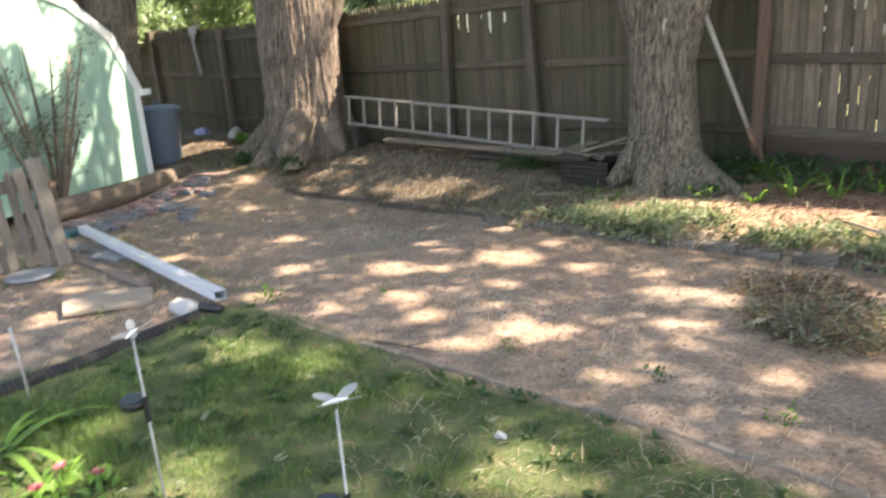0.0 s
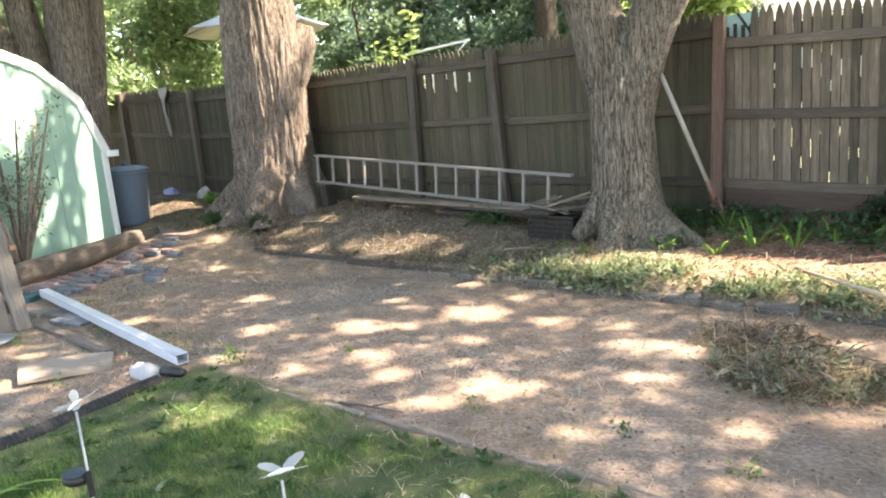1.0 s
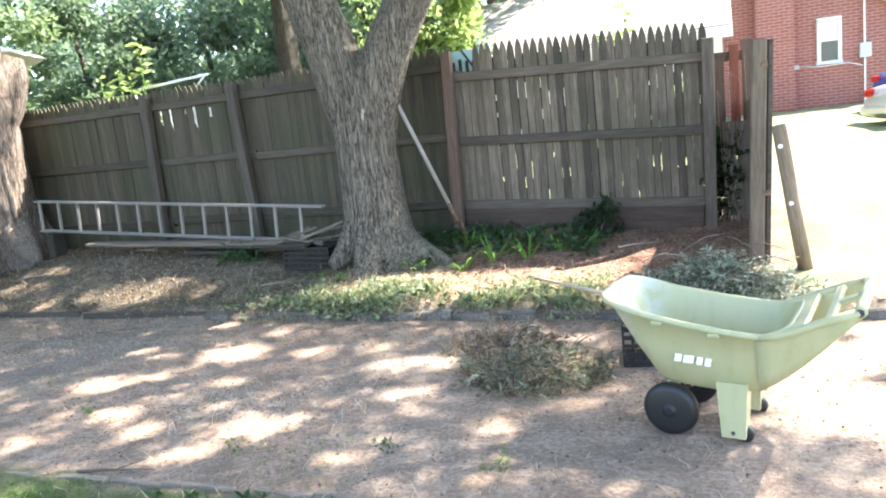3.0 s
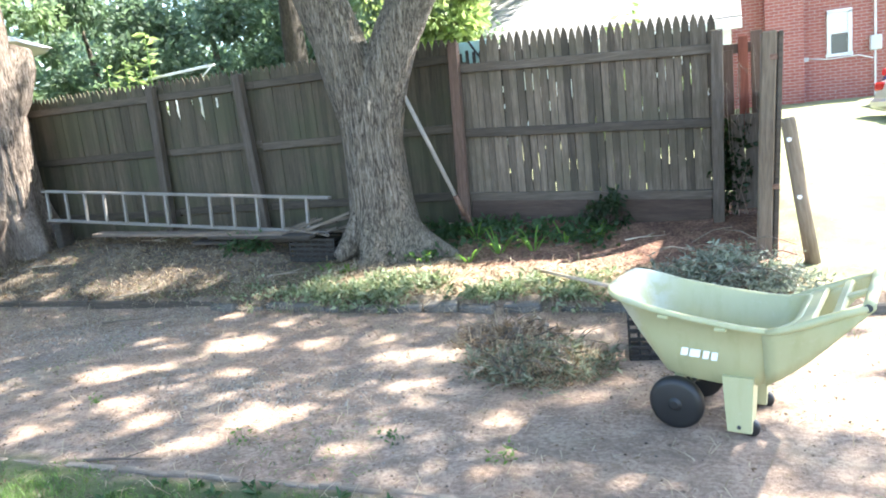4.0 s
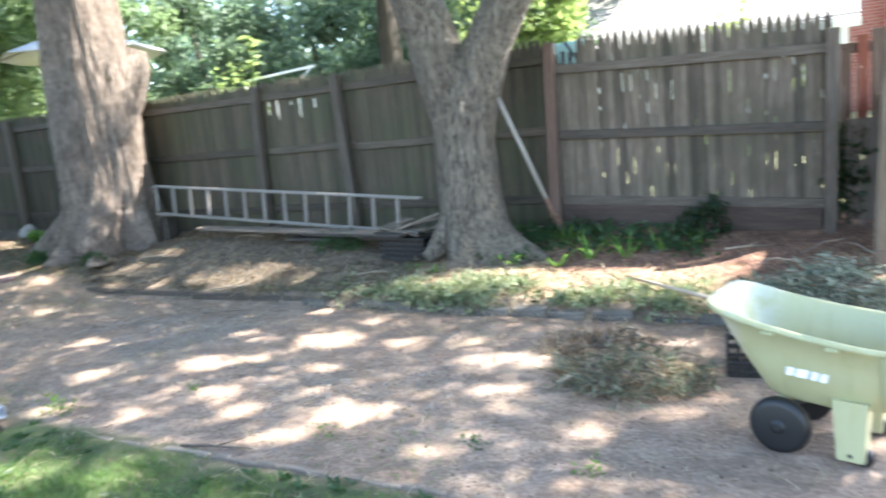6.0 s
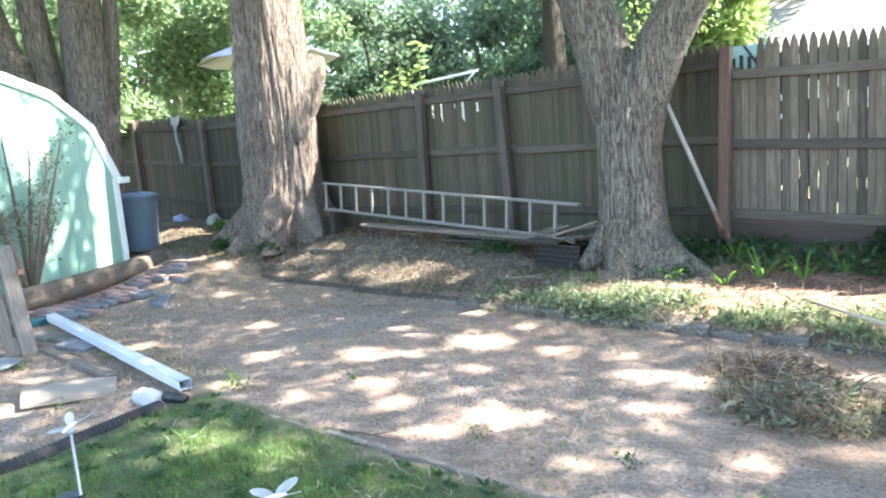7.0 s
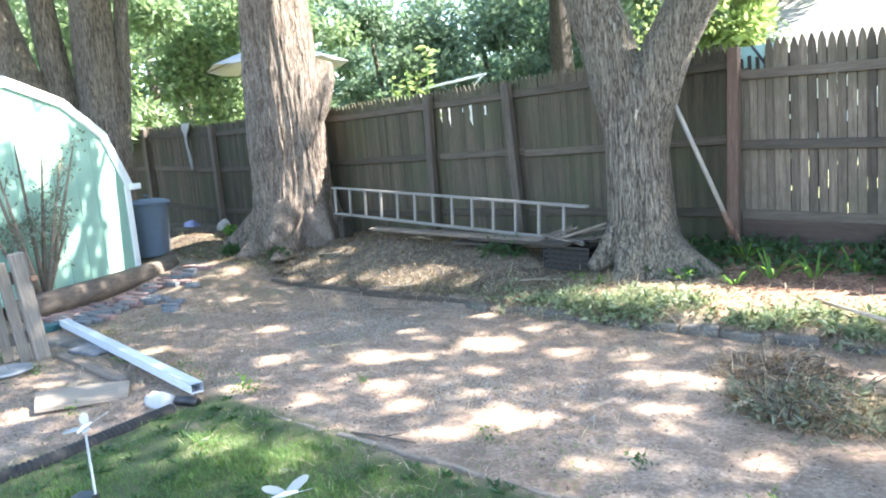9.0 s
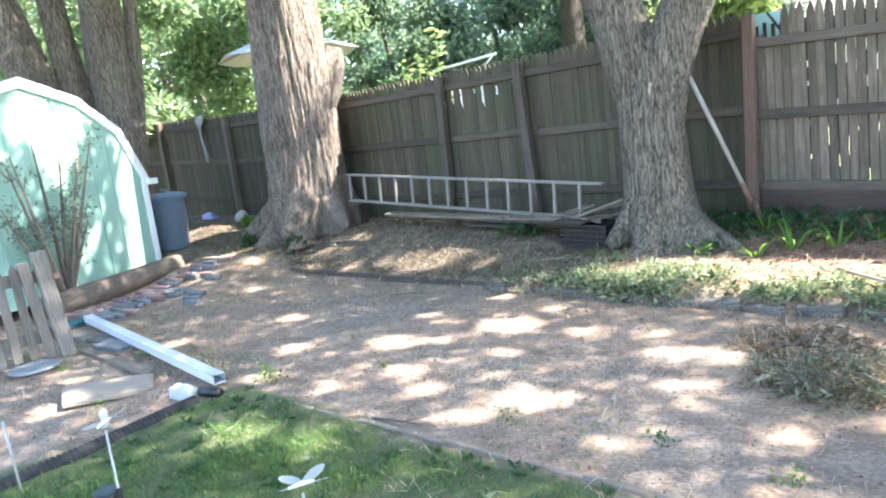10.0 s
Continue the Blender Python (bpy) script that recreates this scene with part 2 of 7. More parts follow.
M = dict(
    ground=ground_material(),
    fence_left=old_wood("brown_fence_wood", (0.035, 0.027, 0.018), (0.077, 0.062, 0.041), (0.13, 0.105, 0.073), vary=0.22, moss=(0.062, 0.063, 0.034)),
    fence_right=old_wood("grey_fence_wood", (0.038, 0.03, 0.022), (0.115, 0.09, 0.067), (0.225, 0.182, 0.142), vary=0.42, moss=(0.075, 0.065, 0.043)),
    rail=old_wood("fence_rail_wood", (0.04, 0.032, 0.024), (0.088, 0.07, 0.054), (0.155, 0.128, 0.1), along="x"),
    dark_rail=old_wood("dark_fence_rail_wood", (0.032, 0.026, 0.019), (0.075, 0.06, 0.044), (0.125, 0.102, 0.077), along="x"),
    post=old_wood("fence_post_wood", (0.055, 0.043, 0.033), (0.115, 0.092, 0.072), (0.19, 0.158, 0.128)),
    end_post=old_wood("dark_end_post_wood", (0.035, 0.027, 0.021), (0.08, 0.063, 0.049), (0.14, 0.114, 0.092)),
    red_wood=old_wood("red_stained_wood", (0.11, 0.034, 0.022), (0.22, 0.068, 0.043), (0.32, 0.115, 0.075), vary=0.15),
    red_post=old_wood("reddish_post_wood", (0.06, 0.038, 0.028), (0.125, 0.078, 0.058), (0.20, 0.135, 0.105), vary=0.1),
    kick_wood=old_wood("kick_board_wood", (0.03, 0.02, 0.015), (0.062, 0.041, 0.031), (0.105, 0.074, 0.058), along="x", vary=0.1),
    pale_wood=old_wood("pale_cut_wood", (0.24, 0.19, 0.14), (0.40, 0.33, 0.25), (0.56, 0.48, 0.385), along="x"),
    plank=old_wood("damp_plank_wood", (0.06, 0.046, 0.035), (0.14, 0.11, 0.086), (0.24, 0.195, 0.158), along="x"),
    picket_grey=old_wood("grey_picket_wood", (0.07, 0.06, 0.05), (0.145, 0.126, 0.106), (0.24, 0.212, 0.185)),
    log=old_wood("barked_log", (0.045, 0.034, 0.027), (0.11, 0.086, 0.068), (0.19, 0.155, 0.126), along="y"),
    bark_brown=bark("brown_bark", (0.06, 0.042, 0.033), (0.235, 0.185, 0.15), (0.41, 0.34, 0.285), (0.28, 0.23, 0.19), 0.1),
    bark_grey=bark("grey_bark", (0.045, 0.035, 0.026), (0.178, 0.149, 0.115), (0.365, 0.313, 0.25), (0.19, 0.17, 0.125), 0.09),
    shed_green=plain("mint_green_siding", (0.265, 0.43, 0.35), 0.6, 0.0, 0.1, 3.0),
    white_paint=plain("white_trim_paint", (0.80, 0.82, 0.82), 0.5),
    white_metal=plain("white_enamelled_aluminium", (0.52, 0.54, 0.58), 0.38, 0.0, 0.15),
    alu=plain("dull_aluminium", (0.24, 0.22, 0.2), 0.55, 0.12, 0.3, 20.0),
    roof_edge=plain("shed_roofing", (0.20, 0.20, 0.20), 0.9),
    sage=None,
    black=plain("black_plastic", (0.014, 0.014, 0.015), 0.45, 0.0, 0.2),
    pipe_black=plain("dusty_black_plastic", (0.022, 0.021, 0.02), 0.85, 0.0, 0.3, 30.0),
    dark_grey=plain("dark_grey_plastic", (0.05, 0.05, 0.052), 0.6, 0.0, 0.25),
    blue_can=plain("blue_grey_plastic", (0.115, 0.155, 0.21), 0.55, 0.0, 0.15),
    white=plain("white_plastic", (0.85, 0.85, 0.84), 0.45, 0.0, 0.06),
    rust=surface("rusty_steel", (0.07, 0.04, 0.03), (0.17, 0.095, 0.065), (0.28, 0.19, 0.14), 14.0, rough=0.7, metal=0.3),
    steel=plain("stake_steel", (0.36, 0.36, 0.35), 0.5, 0.4, 0.15),
    concrete=surface("weathered_concrete", (0.055, 0.048, 0.04), (0.115, 0.104, 0.09), (0.2, 0.185, 0.163), 9.0, bump=0.5),
    edge_wood=old_wood("edging_timber", (0.12, 0.09, 0.066), (0.24, 0.185, 0.138), (0.40, 0.335, 0.26), along="x", vary=0.15),
    dark_edge=old_wood("dark_edging_timber", (0.03, 0.024, 0.018), (0.07, 0.055, 0.042), (0.13, 0.103, 0.08), along="x", vary=0.15),
    shade_dark_wood=old_wood("wood_darkened_as_shade", (0.018, 0.014, 0.011), (0.042, 0.034, 0.027), (0.085, 0.068, 0.054), along="x", vary=0.3),
    plywood=old_wood("weathered_plywood", (0.17, 0.135, 0.10), (0.25, 0.205, 0.16), (0.33, 0.28, 0.225), along="x", vary=0.1),
    brick_red=surface("red_paving_brick", (0.11, 0.07, 0.062), (0.21, 0.132, 0.118), (0.31, 0.215, 0.195), 18.0, vary=0.25, bump=0.5),
    brick_grey=surface("grey_paving_brick", (0.07, 0.073, 0.08), (0.145, 0.15, 0.16), (0.24, 0.24, 0.25), 18.0, vary=0.25, bump=0.5),
    stone=surface("pale_stone", (0.24, 0.22, 0.19), (0.40, 0.37, 0.33), (0.55, 0.52, 0.47), 14.0, bump=0.5),
    soft_green=leafy("lawn_blade", (0.026, 0.072, 0.018), (0.14, 0.225, 0.058), (0.26, 0.45, 0.08)),
    weed=leafy("grey_green_weed_leaf", (0.035, 0.062, 0.026), (0.38, 0.43, 0.27), (0.34, 0.43, 0.18)),
    silver_weed=leafy("silvery_weed_leaf", (0.045, 0.062, 0.042), (0.34, 0.38, 0.31), (0.24, 0.29, 0.19)),
    straw=leafy("dry_stem", (0.20, 0.148, 0.1), (0.58, 0.49, 0.35), (0.4, 0.31, 0.18), 0.9),
    ivy=leafy("groundcover_leaf", (0.02, 0.048, 0.02), (0.06, 0.11, 0.045), (0.13, 0.28, 0.05)),
    lily=leafy("lily_leaf", (0.06, 0.15, 0.025), (0.17, 0.32, 0.06), (0.30, 0.55, 0.07)),
    bush=leafy("dark_bush_leaf", (0.012, 0.028, 0.012), (0.03, 0.055, 0.022), (0.05, 0.10, 0.02)),
    # far, lit and mid leaf: one foliage, with shade or sunlight put into its colour
    far_leaf=leafy("leaf_coloured_shaded", (0.045, 0.08, 0.05), (0.21, 0.29, 0.195), (0.28, 0.42, 0.2)),
    lit_leaf=leafy("leaf_coloured_sunlit", (0.12, 0.19, 0.06), (0.34, 0.43, 0.17), (0.6, 0.75, 0.25)),
    mid_leaf=leafy("leaf_coloured_half_lit", (0.085, 0.14, 0.07), (0.27, 0.36, 0.2), (0.42, 0.58, 0.26)),
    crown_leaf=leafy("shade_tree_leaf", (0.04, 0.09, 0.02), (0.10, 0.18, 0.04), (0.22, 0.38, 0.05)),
    pink=leafy("pink_petal", (0.42, 0.10, 0.13), (0.6, 0.22, 0.26), (0.8, 0.3, 0.3)),
    roof=surface("pale_asphalt_shingle", (0.2, 0.193, 0.18), (0.29, 0.28, 0.26), (0.37, 0.36, 0.34), 6.0, bump=0.4),
    car_blue=plain("blue_car_paint", (0.02, 0.06, 0.30), 0.22, 0.2, 0.03),
    car_silver=plain("pale_silver_car_paint", (0.62, 0.62, 0.63), 0.28, 0.4, 0.03),
    red_lens=plain("red_lamp_lens", (0.55, 0.02, 0.02), 0.2, 0.0, 0.02),
    glass_dark=plain("window_glass", (0.05, 0.065, 0.075), 0.08, 0.0, 0.02),
    teal=plain("pale_teal_sheet", (0.42, 0.62, 0.58), 0.5, 0.0, 0.1),
    tray=plain("teal_plastic", (0.02, 0.10, 0.12), 0.5, 0.0, 0.1),
    stone_grey=plain("grey_metal", (0.22, 0.23, 0.24), 0.6, 0.0, 0.2),
    stone_grey2=plain("pale_grey_enamel", (0.62, 0.64, 0.65), 0.5, 0.0, 0.08),
    gravel=surface_island("gravel_chip", (0.11, 0.093, 0.076), (0.39, 0.35, 0.30)),
    clod=surface_island("soil_crumb", (0.07, 0.052, 0.04), (0.24, 0.18, 0.135)),
    litter=leafy("dead_leaf", (0.09, 0.06, 0.04), (0.30, 0.22, 0.145), (0.25, 0.16, 0.08), 0.9),
    frosted=leafy("white_translucent_sheet", (0.78, 0.8, 0.8), (0.82, 0.84, 0.84), (0.95, 0.95, 0.95), 0.6),
    pile_leaf=leafy("wilted_weed_leaf", (0.04, 0.044, 0.026), (0.31, 0.325, 0.225), (0.18, 0.21, 0.11)),
    bark_dark=bark("dark_bark", (0.03, 0.024, 0.019), (0.06, 0.049, 0.04), (0.1, 0.083, 0.068), (0.06, 0.055, 0.04)),
    stick=old_wood("old_split_wood", (0.05, 0.04, 0.031), (0.13, 0.104, 0.08), (0.26, 0.215, 0.172), along="x", vary=0.45),
    gate_wood=old_wood("gate_post_wood", (0.065, 0.05, 0.035), (0.14, 0.108, 0.078), (0.225, 0.18, 0.135), vary=0.15),
    stub_wood=old_wood("leaning_post_wood", (0.08, 0.058, 0.04), (0.19, 0.145, 0.102), (0.30, 0.24, 0.18), vary=0.1),
    worn_handle=old_wood("worn_tool_handle", (0.16, 0.14, 0.118), (0.27, 0.243, 0.212), (0.38, 0.35, 0.315), vary=0.1),
    dark_fill=plain("dark_filler", (0.03, 0.025, 0.02), 0.95),
    pile_core=surface("matted_stems", (0.04, 0.03, 0.023), (0.105, 0.083, 0.062), (0.22, 0.18, 0.135), 26.0, bump=0.8, depth=0.02),
    canvas=plain("cream_canvas", (0.50, 0.51, 0.54), 0.9, 0.0, 0.1, 4.0),
    cloth=plain("white_cloth", (0.44, 0.425, 0.41), 0.95, 0.0, 0.15, 20.0),
    blue_bag=plain("blue_and_white_bag", (0.36, 0.38, 0.62), 0.6, 0.0, 0.3, 30.0),
)


def brick_wall():
    n = Nodes("red_brickwork", 0.9)
    v = n.place()
    b = n.add("ShaderNodeTexBrick")
    mp = n.add("ShaderNodeMapping")
    mp.inputs["Rotation"].default_value = (radians(90), 0, 0)
    n.t.links.new(v, mp.inputs["Vector"])
    n.t.links.new(mp.outputs[0], b.inputs["Vector"])
    b.inputs["Scale"].default_value = 1.0
    b.inputs["Brick Width"].default_value, b.inputs["Row Height"].default_value, b.inputs["Mortar Size"].default_value = 0.22, 0.075, 0.009
    b.inputs["Color1"].default_value, b.inputs["Color2"].default_value, b.inputs["Mortar"].default_value = (0.38, 0.125, 0.10, 1), (0.30, 0.09, 0.075, 1), (0.45, 0.34, 0.30, 1)
    col = n.mix(n.math("MULTIPLY", n.noise(v, 3.0), 0.4), b.outputs["Color"], (0.34, 0.12, 0.10))
    return n.done(col, b.outputs["Fac"], -0.4, 0.01)


def sage_plastic():
    n = Nodes("sage_green_plastic", 0.42)
    v = n.place()
    st = n.noise(n.place((9, 9, 1.2)), 2.0, 5.0)
    col = n.mix(n.math("MULTIPLY", n.mask(st, 0.45, 0.75), 0.5), (0.44, 0.43, 0.245), (0.355, 0.34, 0.175))
    col = n.mix(n.math("MULTIPLY", n.mask(n.noise(v, 45.0, 4.0), 0.55, 0.75), 0.3), col, (0.50, 0.49, 0.33))
    sep = n.add("ShaderNodeSeparateXYZ")
    n.put(sep.inputs[0], v)
    nose = n.math("MULTIPLY", n.mask(n.math("MULTIPLY", sep.outputs[0], -1.0), 0.08, 0.24), n.mask(n.noise(v, 7.0, 5.0), 0.4, 0.6))
    col = n.mix(n.math("MULTIPLY", nose, 0.55), col, (0.60, 0.61, 0.55))
    return n.done(col, n.noise(v, 90.0, 2.0), 0.08, 0.002)


def clear_wing():
    """Thin frosted plastic that lets half of what lies behind show through."""
    m = leafy("clear_frosted_plastic", (0.55, 0.57, 0.57), (0.65, 0.67, 0.67), (0.75, 0.77, 0.77), 0.3)
    t = m.node_tree
    out = t.nodes["Material Output"]
    tr, mx = t.nodes.new("ShaderNodeBsdfTransparent"), t.nodes.new("ShaderNodeMixShader")
    mx.inputs[0].default_value = 0.45
    t.links.new(out.inputs[0].links[0].from_socket, mx.inputs[1])
    t.links.new(tr.outputs[0], mx.inputs[2])
    t.links.new(mx.outputs[0], out.inputs[0])
    return m


M["wing"] = clear_wing()
M["brickwork"] = brick_wall()
M["sage"] = sage_plastic()


# ---- building ----
class Geo:
    """Collects vertices and faces of one mesh."""

    def __init__(self):
        self.v, self.f = [], []

    def add(self, verts, faces):
        k = len(self.v)
        self.v.extend([tuple(p) for p in verts])
        self.f.extend([tuple(i + k for i in f) for f in faces])
        return self

    def box(self, size, m=None, bevel=0.0):
        """A box about its centre, with chamfered edges where a bevel is given."""
        h = [s / 2 for s in size]
        m = m or Matrix.Identity(4)
        if bevel <= 0:
            vs = [Vector((sx * h[0], sy * h[1], sz * h[2])) for sx in (-1, 1) for sy in (-1, 1) for sz in (-1, 1)]
            fs = [(0, 1, 3, 2), (4, 6, 7, 5), (0, 4, 5, 1), (2, 3, 7, 6), (0, 2, 6, 4), (1, 5, 7, 3)]
            return self.add([m @ p for p in vs], fs)
        b = min(bevel, min(h) * 0.9)
        ids, vs = {}, []
        for s in [(sx, sy, sz) for sx in (-1, 1) for sy in (-1, 1) for sz in (-1, 1)]:
            for k in range(3):
                ids[s, k] = len(vs)
                vs.append(Vector([s[a] * (h[a] if a == k else h[a] - b) for a in range(3)]))
        fs = []
        for k in range(3):
            a, c = (k + 1) % 3, (k + 2) % 3
            for sg in (-1, 1):
                ring = []
                for sa, sc in ((-1, -1), (1, -1), (1, 1), (-1, 1)):
                    s = [0, 0, 0]
                    s[k], s[a], s[c] = sg, sa, sc
                    ring.append(ids[tuple(s), k])
                fs.append(tuple(ring if sg > 0 else ring[::-1]))
            for sa in (-1, 1):
                for sc in (-1, 1):
                    lo, hi = [0, 0, 0], [0, 0, 0]
                    lo[k], lo[a], lo[c] = -1, sa, sc
                    hi[k], hi[a], hi[c] = 1, sa, sc
                    q = [ids[tuple(lo), a], ids[tuple(hi), a], ids[tuple(hi), c], ids[tuple(lo), c]]
                    fs.append(tuple(q if sa * sc < 0 else q[::-1]))
        for s in [(sx, sy, sz) for sx in (-1, 1) for sy in (-1, 1) for sz in (-1, 1)]:
            q = [ids[s, 0], ids[s, 1], ids[s, 2]]
            fs.append(tuple(q if s[0] * s[1] * s[2] > 0 else q[::-1]))
        return self.add([m @ p for p in vs], fs)

    def tube(self, path, radii, seg=10, caps=True, squash=1.0):
        """A round bar along a path."""
        path = [Vector(p) for p in path]
        if not hasattr(radii, "__len__"):
            radii = [radii] * len(path)
        k, n = len(self.v), len(path)
        ref = None
        for i, p in enumerate(path):
            d = (path[min(i + 1, n - 1)] - path[max(i - 1, 0)]).normalized()
            if ref is None:
                ref = d.orthogonal().normalized()
            ref = (ref - d * ref.dot(d)).normalized()
            side = d.cross(ref)
            for j in range(seg):
                a = 2 * math.pi * j / seg
                self.v.append(tuple(p + (ref * math.cos(a) + side * math.sin(a) * squash) * radii[i]))
        for i in range(n - 1):
            for j in range(seg):
                a, b = k + i * seg + j, k + i * seg + (j + 1) % seg
                self.f.append((a, b, b + seg, a + seg))
        if caps:
            self.f.append(tuple(k + j for j in range(seg))[::-1])
            self.f.append(tuple(k + (n - 1) * seg + j for j in range(seg)))
        return self

    def prism(self, outline, thick, m=None):
        """A flat outline (x, z) given a thickness along y."""
        m = m or Matrix.Identity(4)
        n = len(outline)
        vs = [m @ Vector((x, -thick / 2, z)) for x, z in outline] + [m @ Vector((x, thick / 2, z)) for x, z in outline]
        fs = [tuple(range(n)), tuple(range(2 * n - 1, n - 1, -1))] + [(i, i + n, (i + 1) % n + n, (i + 1) % n) for i in range(n)]
        return self.add(vs, fs)

    def mesh(self, name, material, smooth=False, fix=True):
        me = bpy.data.meshes.new(name)
        me.from_pydata(self.v, [], self.f)
        if fix and len(self.f) < 20000:
            bm = bmesh.new()
            bm.from_mesh(me)
            bmesh.ops.recalc_face_normals(bm, faces=bm.faces)
            bm.to_mesh(me)
            bm.free()
        me.materials.append(material)
        if smooth:
            me.polygons.foreach_set("use_smooth", [True] * len(me.polygons))
        return me


def link(ob, parent=None):
    if parent is not None:
        ob.parent = parent
    return ob


def part(name, geo, material, parent, label="", smooth=False, m=None):
    """One mesh under a thing or under a part."""
    ob = link(new(name, geo.mesh(name, material, smooth)), parent)
    if m is not None:
        ob.matrix_basis = m
    return tagged(ob, label)


def thing(name, m, label, category, group="", kind=""):
    ob = new(name)
    ob.empty_display_size = 0.1
    ob.matrix_basis = m
    return tagged(ob, label, category, group, kind)


def single(name, geo, material, m, label, category, group="", kind="", smooth=False):
    ob = new(name, geo.mesh(name, material, smooth))
    ob.matrix_basis = m
    return tagged(ob, label, category, group, kind)


def value_noise(x, y, scale, seed):
    """Smooth lattice noise, -1 to 1."""
    rng = np.random.RandomState(seed)
    lat = rng.uniform(-1, 1, (64, 64))
    px, py = x * scale, y * scale
    ix, iy = np.floor(px).astype(int), np.floor(py).astype(int)
    fx, fy = px - ix, py - iy
    fx, fy = fx * fx * (3 - 2 * fx), fy * fy * (3 - 2 * fy)
    g = lambda a, b: lat[a % 64, b % 64]
    return (g(ix, iy) * (1 - fx) + g(ix + 1, iy) * fx) * (1 - fy) + (g(ix, iy + 1) * (1 - fx) + g(ix + 1, iy + 1) * fx) * fy


def step(a, b, x):
    t = np.clip((x - a) / (b - a), 0, 1)
    return t * t * (3 - 2 * t)


FENCE_Y, EDGE_Y, LAWN_Y = 6.85, 5.02, 2.33


def height(x, y):
    """The ground's height: level dirt, a bank up to the fence, the neighbour's lawn rising behind."""
    x, y = np.asarray(x, float), np.asarray(y, float)
    bank = 0.10 * step(EDGE_Y - 0.02, EDGE_Y + 0.06, y) + 0.175 * np.clip(y - EDGE_Y, 0, 1.83)
    lift = step(-8.2, -7.3, x) * step(-3.85, -4.5, x)
    bank = bank * (1 - lift) + lift * np.where(y > EDGE_Y - 0.02, 0.10 * step(EDGE_Y - 0.02, EDGE_Y + 0.06, y) + (0.33 + 0.06 * step(-4.8, -6.6, x)) * step(EDGE_Y + 0.05, 6.05, y), 0.0)
    left = 0.47 * step(3.2, 6.7, y) + 0.06 * step(-9.5, -12.5, x)
    w = step(-7.3, -8.8, x)
    z = bank * (1 - w) + left * w
    z = z + 0.13 * np.exp(-((x + 10.7) / 0.8) ** 2 - ((y - 5.6) / 0.4) ** 2)
    z = z - 0.06 * step(-1.8, -0.9, x) * step(5.5, 6.1, y) * step(7.4, 7.0, y)
    z = z + 0.043 * np.clip(y - FENCE_Y, 0, 14)
    z = z + 0.02 * step(LAWN_Y - 0.02, LAWN_Y - 0.1, y) * step(-4.4, -4.2, x)
    z = z + 0.012 * value_noise(x, y, 1.1, 3) + 0.006 * value_noise(x, y, 4.3, 5) + 0.02 * step(EDGE_Y, EDGE_Y + 0.3, y) * value_noise(x, y, 2.2, 8)
    return z


def ground_at(x, y):
    return float(height(x, y))


def leaf_mesh(name, p, d, length, width, material, seed=0, fold=0.25):
    """Many leaves in one mesh: p roots, d directions, lengths and widths."""
    rng = np.random.RandomState(seed)
    n = len(p)
    d = d / np.linalg.norm(d, axis=1, keepdims=True)
    r = rng.normal(size=(n, 3))
    s = np.cross(d, r)
    s /= np.linalg.norm(s, axis=1, keepdims=True) + 1e-9
    u = np.cross(s, d)
    length, width = np.broadcast_to(length, n)[:, None], np.broadcast_to(width, n)[:, None]
    mid = p + d * length * 0.45
    verts = np.stack([p, mid + s * width / 2 + u * width * fold, p + d * length, mid - s * width / 2 + u * width * fold], 1).reshape(-1, 3)
    k = np.arange(n)[:, None] * 4
    faces = np.concatenate([k + [0, 1, 2], k + [0, 2, 3]], 1).reshape(-1, 3)
    me = bpy.data.meshes.new(name)
    me.from_pydata(verts.tolist(), [], faces.tolist())
    me.materials.append(material)
    return me


def ball(n, rng, flat=1.0):
    """Points through a ball, denser towards its skin."""
    v = rng.normal(size=(n, 3))
    v /= np.linalg.norm(v, axis=1, keepdims=True)
    v *= (rng.uniform(0, 1, (n, 1)) ** 0.45)
    v[:, 2] *= flat
    return v


def tufts(centres, radii, per, length, width, seed, flat=0.8, out=1.0):
    """Leaf roots and directions for clumps."""
    rng = np.random.RandomState(seed)
    ps, ds = [], []
    for c, r in zip(centres, radii):
        b = ball(per, rng, flat)
        ps.append(np.array(c) + b * r)
        ds.append(b * out + rng.normal(size=(per, 3)) * 0.6 - [0, 0, 0.25])
    p, d = np.concatenate(ps), np.concatenate(ds)
    n = len(p)
    return p, d, length * rng.uniform(0.6, 1.3, n), width * rng.uniform(0.6, 1.3, n)


# ---- ground ----
def axis(lo, hi, fine, reach):
    inner = np.arange(lo, hi + 1e-6, fine)
    grow = np.cumsum(fine * 1.45 ** np.arange(1, 22))
    grow = grow[grow < reach]
    return np.concatenate([(lo - grow)[::-1], inner, hi + grow])


def build_ground():
    xs, ys = axis(-15.0, 4.0, 0.075, 260), axis(-1.0, 9.0, 0.07, 260)
    ys = np.unique(np.concatenate([ys, [EDGE_Y - 0.02, EDGE_Y + 0.06]]))
    gx, gy = np.meshgrid(xs, ys)
    gz = height(gx, gy)
    nx, ny = len(xs), len(ys)
    v = np.stack([gx, gy, gz], 2).reshape(-1, 3)
    i = (np.arange(ny - 1)[:, None] * nx + np.arange(nx - 1)[None]).reshape(-1, 1)
    f = np.concatenate([i, i + 1, i + 1 + nx, i + nx], 1)
    me = bpy.data.meshes.new("ground")
    me.from_pydata(v.tolist(), [], f.tolist())
    me.materials.append(M["ground"])
    me.polygons.foreach_set("use_smooth", [True] * len(me.polygons))
    return tagged(new("ground", me), "bare trodden dirt yard with bank, lawn patch and mulch", "ground", kind="structure")


build_ground()


